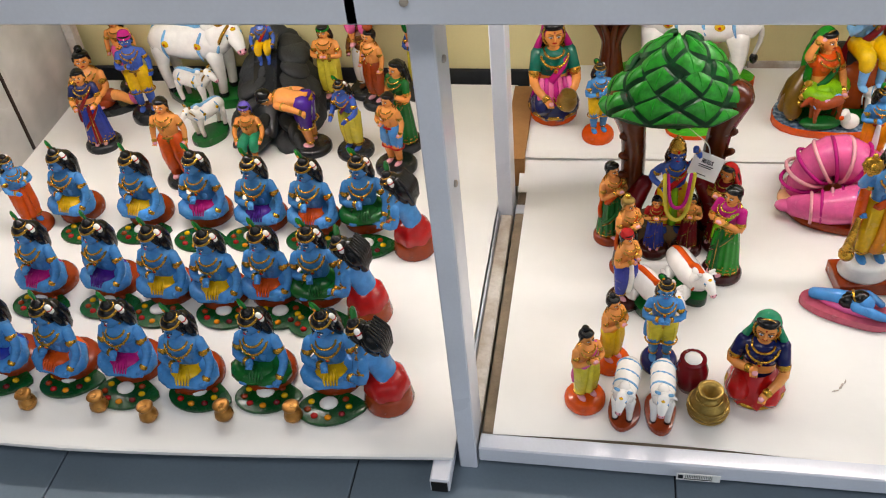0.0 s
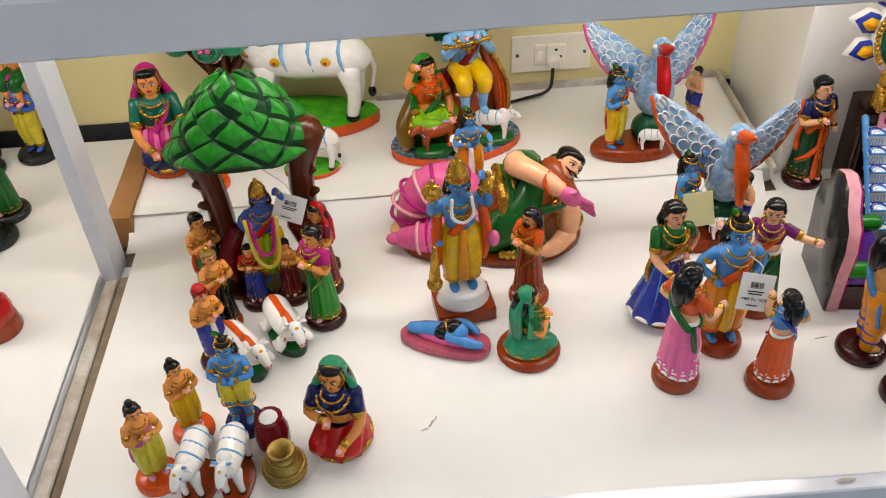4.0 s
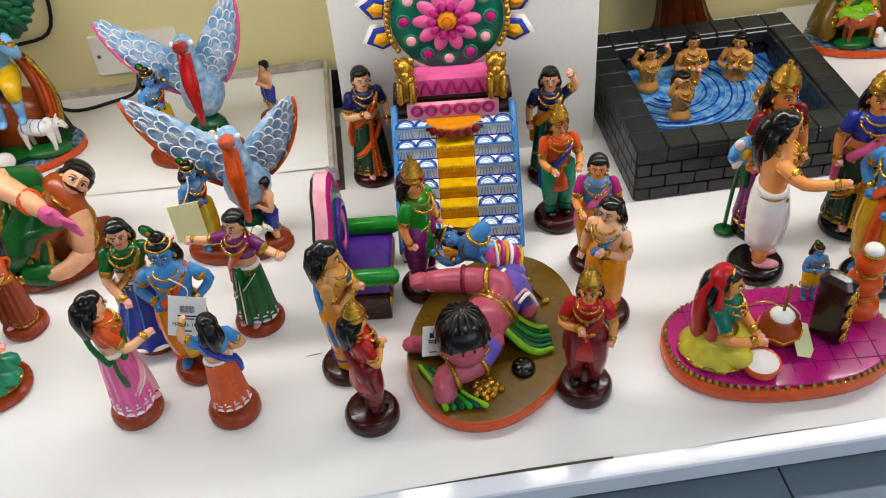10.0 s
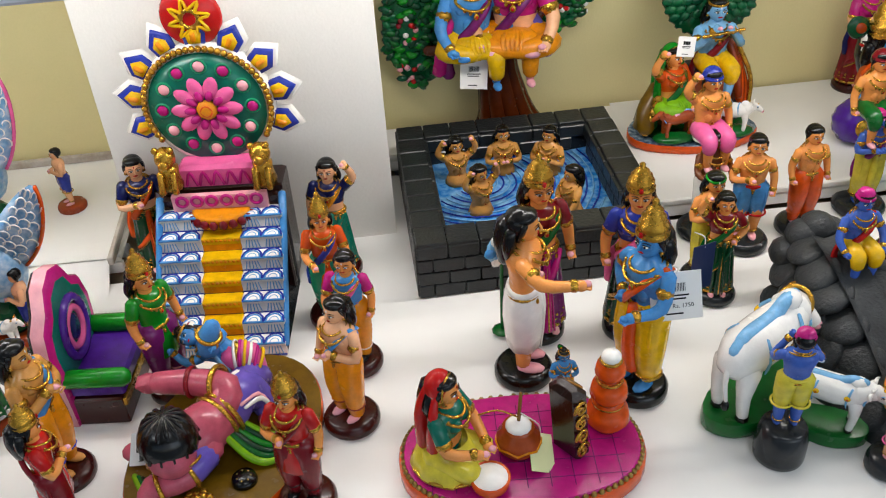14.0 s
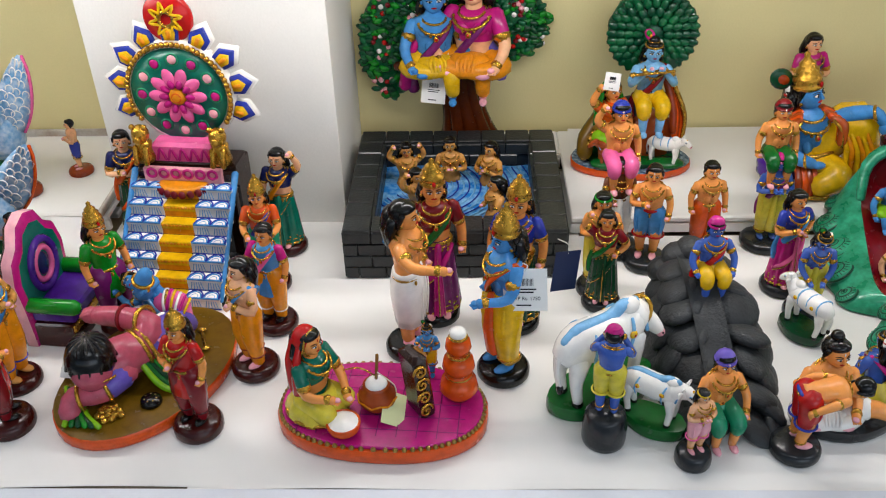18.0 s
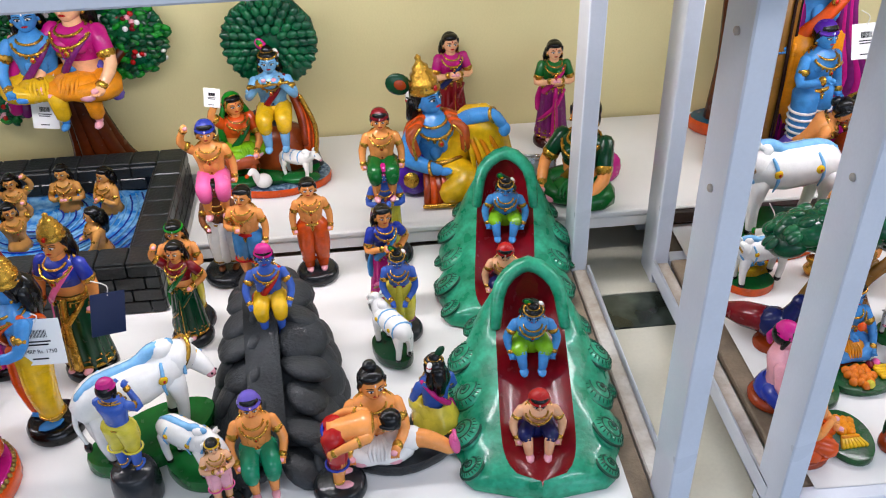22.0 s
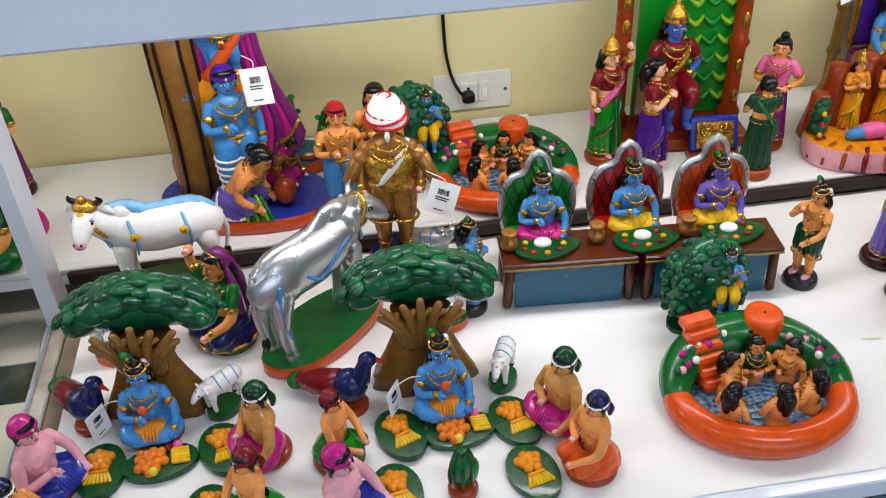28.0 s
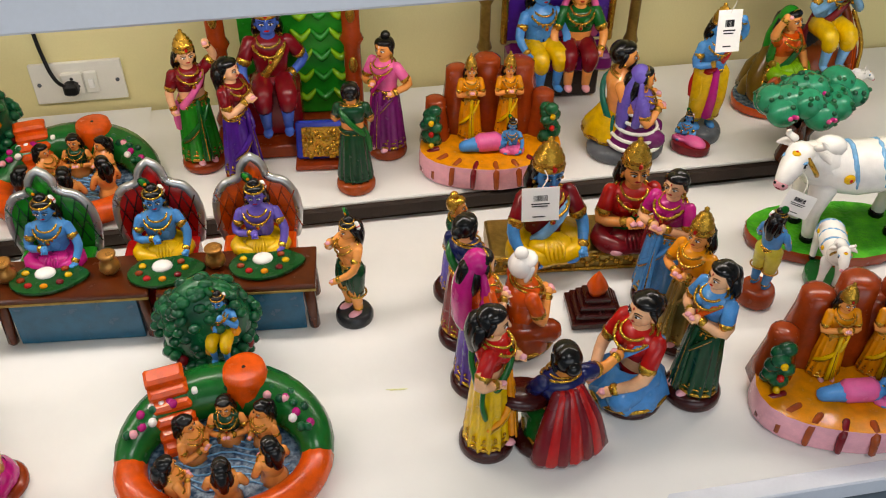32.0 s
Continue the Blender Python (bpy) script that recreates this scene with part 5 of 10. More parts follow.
for k in range(6):
    n, v0, dv = 8 if k < 4 else 5, 0.02 + 0.178 * k, 0.19
    for j in range(n):
        u0, du = 2 * math.pi * (j + 0.5 * (k % 2)) / n + rnd.uniform(-0.09, 0.09), math.pi / n * rnd.uniform(0.98, 1.12)
        s.mark("leaf_scale")

        def leafpoint(a, b, lift):
            q, r = 0.5 * (a + b), 0.5 * (a - b)
            bulge = max(0.0, (1 - a * a) * (1 - b * b)) ** 0.6
            return dome(u0 + du * r, min(0.985, max(0.0, v0 + dv * q)), 0.011 * bulge + lift + 0.004 * (q < 0) * -q)
        # the dark border of each scale is shade put into the colour
        s.grid([[leafpoint(a, b, 0.0) for b in SC] for a in SC], "hillshade", closed=False)
        s.grid([[leafpoint(a * 0.74 - 0.06, b * 0.74 - 0.06, 0.0016) for b in SC] for a in SC], "hillgreen", closed=False)
        s.tube([leafpoint(a * 0.55, a * 0.55, 0.0020) for a in (-1, -0.3, 0.4, 1)], [0.0006, 0.0014, 0.0012, 0.0005], "leaf", seg=5)
s.pop()
s.mark("standing_figure")
s.push(pose(0, -0.03, 0.03))
human(s, 0.255, "stand", "dhoti", lowc="yellow", pleat="lime", skin="royal", head="crown", arms=("hip", "up"), sash="red", border="red")
s.tube([(-0.03, -0.05, 0.19), (-0.022, -0.055, 0.10), (0.0, -0.06, 0.075), (0.022, -0.055, 0.10), (0.03, -0.05, 0.19)], 0.0048, "lemon", seg=7)
s.tube([(-0.024, -0.05, 0.19), (-0.016, -0.058, 0.125), (0.0, -0.062, 0.110), (0.016, -0.058, 0.125), (0.024, -0.05, 0.19)], 0.004, "magenta", seg=7)
s.tube([(-0.06, 0.02, 0.12), (-0.09, 0.0, 0.06), (-0.08, 0, 0.02)], [0.02, 0.025, 0.02], "crimson", seg=7)
s.tube([(0.06, 0.02, 0.12), (0.09, 0.0, 0.06), (0.08, 0, 0.02)], [0.02, 0.025, 0.02], "crimson", seg=7)
s.pop()
thing("hill_figurine", s.pieces(), "blue clay figure holding a green hill on tree trunks", "figurine", 0.393, 0.633, ZS, 6)
tag(0.446, 0.580, 0.262, 0.062, 0.055, -22, -12, 16, top=(0.412, 0.610, 0.37))
doll("man_figurine", "bare-chested clay man in orange shawl with joined hands", 0.264, 0.599, 0.214, 40, style="skirt", lowc="green", sash="orange", arms=("namaste", "namaste"), base=("rust", 0.036, 0.02))
doll("man_figurine", "clay man with golden hair ornament and black waistcloth", 0.300, 0.500, 0.210, 40, style="skirt", lowc="black", sash="orange", head="knot", headc="gold", hair="brass", arms=("namaste", "namaste"), base=("rust", 0.034, 0.015))
doll("child_figurine", "clay child in red and blue with joined hands", 0.361, 0.559, 0.157, 0, style="skirt", lowc="deepblue", up="red", arms=("namaste", "namaste"), head="hair", base=("maroon", 0.035, 0.02))
doll("child_figurine", "clay child in maroon with joined hands", 0.433, 0.567, 0.158, -5, style="skirt", lowc="crimson", up=None, arms=("namaste", "namaste"), base=("maroon", 0.034, 0.02))
doll("woman_figurine", "clay woman with a red veil", 0.503, 0.587, 0.229, -40, style="skirt", lowc="crimson", up="crimson", female=True, head="veil", headc="red", arms=("namaste", "namaste"), base=("maroon", 0.036, 0.02))
doll("woman_figurine", "clay woman in a bright green sari with joined hands", 0.504, 0.495, 0.240, -40, style="skirt", lowc="leaf", pleat="green", up="magenta", sash="lime", female=True, head="bun", arms=("namaste", "namaste"), base=("maroon", 0.043, 0.02))
doll("herder_figurine", "clay herder with red turban holding a stick", 0.298, 0.395, 0.207, 45, style="dhoti", lowc="deepblue", pleat="white", head="turban", headc="red", arms=("chest", "namaste"), base=("maroon", 0.036, 0.02))
doll("boy_figurine", "clay boy in yellow with joined hands", 0.275, 0.223, 0.197, 45, style="dhoti", lowc="yellow", head="knot", headc="black", arms=("namaste", "namaste"), sash="saffron", base=("orange", 0.038, 0.02))
doll("boy_figurine", "small clay boy in yellow with joined hands", 0.229, 0.124, 0.209, 35, style="dhoti", lowc="lemon", sash="pink", head="knot", headc="black", arms=("namaste", "namaste"), base=("orange", 0.039, 0.022))
doll("flute_figurine", "blue-skinned figurine in yellow with crossed arms", 0.368, 0.228, 0.241, 0, style="shorts", lowc="lemon", skin="blue", head="peacock", headc="deepgreen", arms=("chest", "chest"), sash="blue", base=("navy", 0.036, 0.025))
for x, y, L, r in ((0.358, 0.377, 0.155, 128), (0.431, 0.436, 0.155, 118)):
    cow_statue("calf_figurine", "white clay calf with an orange stripe lying on green", x, y, ZS, L, r, (0.052, 0.036), "green", "deepgreen", 0.022, stripe=None, spine="orange", lying=True, spots=False, horn="white", collar=False)
for x, r in ((0.303, 82), (0.369, 88)):
    cow_statue("calf_figurine", "white clay calf with blue stripes", x, 0.104, ZS, 0.13, r, (0.05, 0.03), "rust", "rust", 0.012, stripe="skyblue", spots=False, horn="skyblue", collar=False, face=-8)
s = Clay()
s.lathe([(0, 0), (0.022, 0), (0.030, 0.02), (0.031, 0.05), (0.025, 0.07), (0.022, 0.075), (0.025, 0.08), (0, 0.081)], "crimson", seg=16)
s.ball((0, 0, 0.078), (0.018, 0.018, 0.010), "white", seg=10, ring=6)
thing("clay_pot", s.mesh("clay_pot"), "dark red clay pot full of butter", "pot", 0.426, 0.176, ZS)
s = Clay()
s.lathe([(0, 0), (0.018, 0.0), (0.033, 0.018), (0.037, 0.036), (0.032, 0.054), (0.018, 0.064), (0.016, 0.072), (0.024, 0.080), (0.022, 0.082), (0.013, 0.074), (0.0, 0.05)], "brass", seg=20)
for z, r in ((0.022, 0.0345), (0.034, 0.037), (0.046, 0.0355), (0.06, 0.024)):
    s.ring((0, 0, z), r, 0.0022, "brass", seg=20)
thing("brass_pot", s.mesh("brass_pot"), "round ribbed brass water pot", "pot", 0.453, 0.104, ZS)
doll("kneeling_figurine", "clay woman kneeling with a green veil and red skirt", 0.546, 0.186, 0.199, -12, pose_kind="kneel", lowc="red", up="navy", female=True, head="veil", headc="jade", arms=("chest", "low"), base=None)

# the sleeping giant with the boy
s = Clay()
s.slab([(-0.21, 0.04), (-0.17, -0.06), (-0.05, -0.10), (0.08, -0.12), (0.19, -0.06), (0.20, 0.05), (0.12, 0.11), (0.0, 0.10), (-0.13, 0.11)], 0, 0.02, "rust", "rust")
s.tube([(-0.175, 0.01, 0.040), (-0.150, 0.03, 0.100), (-0.095, 0.035, 0.128), (-0.03, 0.02, 0.085), (0.0, 0.01, 0.06)], [0.030, 0.042, 0.048, 0.054, 0.056], "pink", seg=14)
for k in range(9):
    a = math.radians(200 - 20 * k)
    s.ring((-0.098 + 0.068 * math.cos(a), 0.028, 0.062 + 0.060 * max(-0.2, math.sin(a))), 0.046 + 0.001 * k, 0.0045, ("rose", "magenta")[k % 2], rot=(0, math.degrees(-a), 0), seg=18)
s.tube([(-0.19, -0.03, 0.032), (-0.12, -0.055, 0.048), (-0.05, -0.045, 0.058), (0.0, -0.02, 0.055)], [0.024, 0.038, 0.046, 0.050], "pink", seg=12)
for k in range(7):
    s.ring((-0.155 + 0.022 * k, -0.050 + 0.002 * k, 0.044 + 0.002 * k), 0.034 + 0.0020 * k, 0.0040, ("rose", "magenta")[k % 2], rot=(0, 84, -8), seg=18)
s.ball((-0.205, -0.03, 0.032), (0.024, 0.018, 0.013), "pink")
s.ball((-0.20, 0.0, 0.03), (0.02, 0.03, 0.014), "pale")
s.tube([(-0.01, 0.0, 0.06), (0.05, 0.0, 0.10), (0.10, -0.005, 0.135)], [0.056, 0.056, 0.043], "terracotta", seg=14)
s.tube([(0.075, -0.004, 0.117), (0.118, -0.008, 0.148)], [0.056, 0.038], "terracotta", seg=14)
s.tube([(0.0, -0.05, 0.04), (0.06, -0.07, 0.10), (0.10, -0.03, 0.17)], [0.05, 0.045, 0.03], "green", seg=9)
s.tube([(0.06, -0.09, 0.03), (0.10, -0.10, 0.03)], [0.035, 0.03], "green", seg=9)
s.tube([(0.135, 0.0, 0.165), (0.168, -0.050, 0.110), (0.166, -0.075, 0.060)], [0.030, 0.027, 0.022], "pale", seg=11)
s.tube([(0.135, 0.0, 0.168), (0.162, -0.040, 0.122)], [0.034, 0.031], "terracotta", seg=11)
s.ring((0.165, -0.046, 0.112), 0.030, 0.006, "gold", rot=(55, 25, 0))
s.ring((0.168, -0.066, 0.080), 0.027, 0.005, "gold", rot=(65, 10, 0))
s.tube([(0.166, -0.075, 0.050), (0.13, -0.105, 0.036), (0.09, -0.112, 0.034)], [0.022, 0.018, 0.014], "pale", seg=10)
s.tube([(0.080, -0.005, 0.190), (0.055, -0.050, 0.222), (0.100, -0.090, 0.215), (0.138, -0.118, 0.198)], [0.030, 0.026, 0.022, 0.017], "pale", seg=11)
s.tube([(0.085, 0.0, 0.180), (0.058, -0.040, 0.212)], [0.036, 0.032], "green", seg=11)
s.ring((0.120, -0.104, 0.208), 0.021, 0.005, "orange", rot=(35, 60, 0))
s.ball((0.155, -0.130, 0.188), (0.028, 0.014, 0.020), "pink", rot=(0, 28, -20))
for k in range(4):
    s.tube([(0.168 + 0.004 * k, -0.136, 0.190 - 0.008 * k), (0.198 + 0.002 * k, -0.146, 0.176 - 0.009 * k)], [0.0062, 0.0045], "pink", seg=6)
s.tube([(0.148, -0.132, 0.198), (0.166, -0.142, 0.206)], [0.006, 0.0045], "pink", seg=6)
for R in (0.06, 0.075):
    s.ring((0.085, -0.01, 0.122), R * 0.76, 0.006, "gold", rot=(20, 60, 0))
for k in range(6):
    s.tube([(0.02 + 0.013 * k, 0.02, 0.168 - 0.003 * k), (0.03 + 0.013 * k, -0.060, 0.145 - 0.004 * k), (0.025 + 0.014 * k, -0.095, 0.06)], [0.011, 0.014, 0.011], "green" if k % 3 else "gold", seg=8)
s.tube([(0.10, 0.02, 0.165), (0.108, -0.06, 0.12), (0.105, -0.10, 0.05)], 0.008, "gold", seg=6)
for k in range(10):
    s.ball((0.02 + 0.012 * k, -0.112 - 0.003 * math.sin(k), 0.032), (0.010, 0.007, 0.012), "gold", seg=7, ring=5)
s.push(pose(0.146, -0.02, 0.150, -30, 50, 0) @ Matrix.Scale(0.405, 4) @ pose(0, 0, -0.28))
upper(s, skin="pale", up="terracotta", arms=(None, None), head="long", jewel=True, sash="green")
s.tube([(-0.054, -0.068, 0.354), (-0.027, -0.081, 0.348), (0, -0.085, 0.355), (0.027, -0.081, 0.348), (0.054, -0.068, 0.354)], [0.003, 0.007, 0.005, 0.007, 0.003], "black", seg=6)
s.ball((0, 0.024, 0.424), (0.080, 0.078, 0.056), "black", seg=16, ring=10)
s.pop()
s.push(pose(-0.03, 0.06, 0.10))
human(s, 0.20, "stand", "dhoti", lowc="saffron", pleat="white", skin="blue", head="peacock", headc="green", arms=("chest", "out"), border="red", turn=35)
s.pop()
thing("giant_figurine", s.mesh("giant_figurine"), "clay giant lying on its side with a blue-skinned boy behind", "figurine", 0.860, 0.725, ZS, 0)


def flute_group(seed):
    """A seated flute player and a woman on a rock beside a pond, with a leafy fan behind and animals."""
    s, rnd = Clay(), random.Random(seed)
    s.mark("base")
    s.slab(wavy(28, 0.155, 0.105, seed, 0.035), 0, 0.022, "pondwater", "orange")
    s.slab(wavy(24, 0.125, 0.075, seed + 1, 0.05), 0.020, 0.034, "green", "deepgreen", 0.4)
    # the rock, a rounded heap that rises to the right
    for cx, cy, r, h, m in ((0.04, 0.04, 0.085, 0.14, "terracotta"), (-0.06, 0.045, 0.070, 0.11, "olive"), (0.0, 0.06, 0.075, 0.17, "rock"), (0.085, 0.03, 0.05, 0.09, "rock"), (-0.105, 0.02, 0.035, 0.07, "brass")):
        s.mark("rock")
        s.lathe([(0, 0.02), (r * 1.05, 0.02), (r, h * 0.35), (r * 0.86, h * 0.7), (r * 0.6, h * 0.93), (r * 0.3, h), (0, h)], m, (cx, cy, 0), sy=0.7, seg=20, nf=5, amp=0.06)
    # the fan of leaves behind the head
    fan = (0.035, 0.082, 0.352)
    s.mark("leaf_fan")
    s.lathe([(0, 0), (0.108, 0.0), (0.116, 0.006), (0.113, 0.014), (0, 0.02)], "foliage", fan, rot=(82, 0, 0), seg=39, nf=13, amp=0.03)
    for ring_r, n in ((0.104, 30), (0.084, 24), (0.062, 18), (0.040, 12)):
        for i in range(n):
            a = 2 * math.pi * (i + 0.5 * (n % 2)) / n
            s.ball((fan[0] + ring_r * math.cos(a), fan[1] - 0.020 + 0.1 * (ring_r - 0.105), fan[2] + ring_r * math.sin(a)), (0.016, 0.006, 0.0105), "foliage", rot=(0, -math.degrees(a), 0), seg=8, ring=5)
    s.mark("flute_player")
    s.push(pose(0.035, 0.015, 0.115, 0, 0, 5))
    human(s, 0.262, "chair", lowc="yellow", skin="skyblue", head="peacock", headc="magenta", arms=("mouth", "mouth"), border="crimson", pleat="crimson", sash="crimson")
    s.tube([(-0.05, -0.055, 0.168), (0.045, -0.058, 0.178)], 0.004, "gold", seg=6)
    s.pop()
    for i in range(5):
        s.tube([(0.075 + 0.006 * i, 0.035, 0.245 - 0.01 * i), (0.10 + 0.006 * i, 0.015, 0.17 - 0.012 * i), (0.105 + 0.004 * i, -0.01, 0.105 - 0.010 * i)], [0.010, 0.013, 0.010], "orange" if i % 2 else "rust", seg=7)
    s.tube([(0.10, 0.02, 0.225), (0.132, 0.0, 0.15), (0.128, -0.02, 0.075)], 0.006, "gold", seg=6)
    s.mark("seated_woman")
    s.push(pose(-0.062, -0.005, 0.085, 0, 0, 30))
    human(s, 0.172, "sit", lowc="lime", up="orange", female=True, head="veil", headc="leaf", arms=("up", "low"), sash="green", border="gold")
    s.pop()
    s.tube([(-0.09, 0.01, 0.14), (-0.12, -0.02, 0.09), (-0.125, -0.045, 0.05)], [0.018, 0.024, 0.022], "olive", seg=8)
    for i in range(6):
        s.ball((-0.128 + 0.006 * i, -0.052 + 0.003 * i, 0.045 + 0.016 * i), (0.011, 0.008, 0.011), "gold", seg=7, ring=5)
    for x, y, L, r, c, st in ((0.088, -0.050, 0.105, 160, "white", "skyblue"), (-0.060, -0.062, 0.10, 12, "terracotta", None)):
        s.mark("calf")
        s.ball((x, y, 0.032), (0.052, 0.030, 0.014), "green")
        s.push(pose(x, y, 0.034, 0, 0, r))
        cow(s, L, coat=c, spots=False, stripe=st, collar=False, horn=c, look_down=0.05)
        s.pop()
    s.mark("duck")
    s.ball((0.0, -0.085, 0.045), (0.022, 0.018, 0.020), "white")
    s.tube([(-0.012, -0.09, 0.05), (-0.02, -0.095, 0.08), (-0.028, -0.105, 0.078)], [0.011, 0.009, 0.006], "white", seg=7)
    s.ball((-0.034, -0.112, 0.075), 0.006, "orange", seg=6, ring=4)
    return s.pieces()


FLUTE = flute_group(3)
thing("flute_group_figurine", FLUTE, "clay flute player and woman under a tree by a pond", "figurine", 0.808, 1.025, ZL, 8)

# four-armed figure on a plinth
s = Clay()
s.box((0, 0, 0.016), (0.118, 0.085, 0.032), "rust", None, 0.06)
s.lathe([(0, 0.03), (0.05, 0.03), (0.054, 0.04), (0.045, 0.052), (0.05, 0.062), (0.042, 0.072), (0, 0.075)], "white", sy=0.8, seg=24)
s.push(pose(0, 0, 0.073))
human(s, 0.315, "stand", "dhoti", lowc="yellow", pleat="saffron", skin="blue", head="tall", arms=("down", "up"), sash="orange", border="gold", up=None)
for k in (-1, 1):
    s.tube([(k * 0.035, 0.01, 0.205), (k * 0.054, -0.005, 0.198), (k * 0.050, -0.02, 0.232)], [0.012, 0.01, 0.008], "blue", seg=7)
    s.lathe([(0, -0.010), (0.016, -0.008), (0.019, 0.0), (0.016, 0.008), (0, 0.010)], "gold", (k * 0.052, -0.02, 0.252), rot=(80, 0, k * 20), seg=24, nf=8, amp=0.12)
    s.ball((k * 0.052, -0.024, 0.252), (0.010, 0.013, 0.010), "gold", seg=10, ring=7)
    s.tube([(k * 0.052, -0.02, 0.232), (k * 0.052, -0.02, 0.276)], [0.007, 0.005], "gold", seg=8)
    s.tube([(k * 0.04, 0.01, 0.21), (k * 0.048, -0.012, 0.14), (k * 0.044, -0.004, 0.07)], [0.010, 0.011, 0.008], "orange", seg=7)
s.tube([(-0.055, -0.03, 0.13), (-0.06, -0.03, 0.05)], [0.006, 0.012], "gold", seg=8)
s.ball((-0.06, -0.03, 0.04), 0.016, "gold")
s.ball((0.058, -0.03, 0.13), (0.012, 0.012, 0.018), "pink")
s.tube([(-0.018, -0.03, 0.235), (-0.02, -0.036, 0.2), (0, -0.038, 0.185), (0.02, -0.036, 0.2), (0.018, -0.03, 0.235)], 0.0035, "white", seg=6)
s.pop()
thing("four_armed_figurine", s.mesh("four_armed_figurine"), "blue four-armed clay figure with gold crown on a white plinth", "figurine", 0.786, 0.487, ZS, 8)
doll("sage_figurine", "bearded clay sage in orange robes with joined hands", 0.923, 0.512, 0.233, -55, style="skirt", lowc="rust", up="orange", head="long", beard=True, arms=("namaste", "namaste"), sash="orange", base=("rust", 0.042, 0.022))
doll("kneeling_figurine", "clay woman kneeling under a bright green veil", 0.903, 0.362, 0.172, 100, pose_kind="kneel", lowc="jade", border="gold", up="green", female=True, head="veil", headc="jade", arms=("namaste", "namaste"), base=("rust", 0.062, 0.014))
s = Clay()
s.slab([(-0.085, 0.03), (-0.08, 0.0), (-0.03, -0.03), (0.05, -0.05), (0.085, -0.035), (0.085, 0.0), (0.03, 0.03), (-0.04, 0.05)], 0, 0.018, "dusk", "dusk", 0.4)
s.ball((0, 0, 0.022), (0.07, 0.022, 0.012), "pink", rot=(0, 0, -22))
s.tube([(-0.065, 0.02, 0.028), (-0.02, 0.008, 0.035), (0.02, -0.005, 0.038)], [0.012, 0.016, 0.018], "blue", seg=9)
s.ball((0.0, 0.0, 0.036), (0.022, 0.02, 0.018), "black")
s.tube([(0.01, 0.01, 0.04), (0.04, 0.02, 0.036), (0.065, 0.0, 0.03)], [0.011, 0.009, 0.007], "blue", seg=8)
s.tube([(0.01, -0.02, 0.04), (0.05, -0.035, 0.034), (0.07, -0.035, 0.028)], [0.012, 0.010, 0.008], "blue", seg=8)
s.ball((0.028, -0.012, 0.044), (0.02, 0.018, 0.018), "blue")
s.ball((0.020, -0.006, 0.052), (0.018, 0.018, 0.014), "black")
s.ring((0.012, -0.002, 0.046), 0.016, 0.003, "gold", rot=(0, 60, 0))
thing("baby_figurine", s.mesh("baby_figurine"), "blue baby figurine lying on a coral pink mat", "figurine", 0.742, 0.396, ZS, -4)


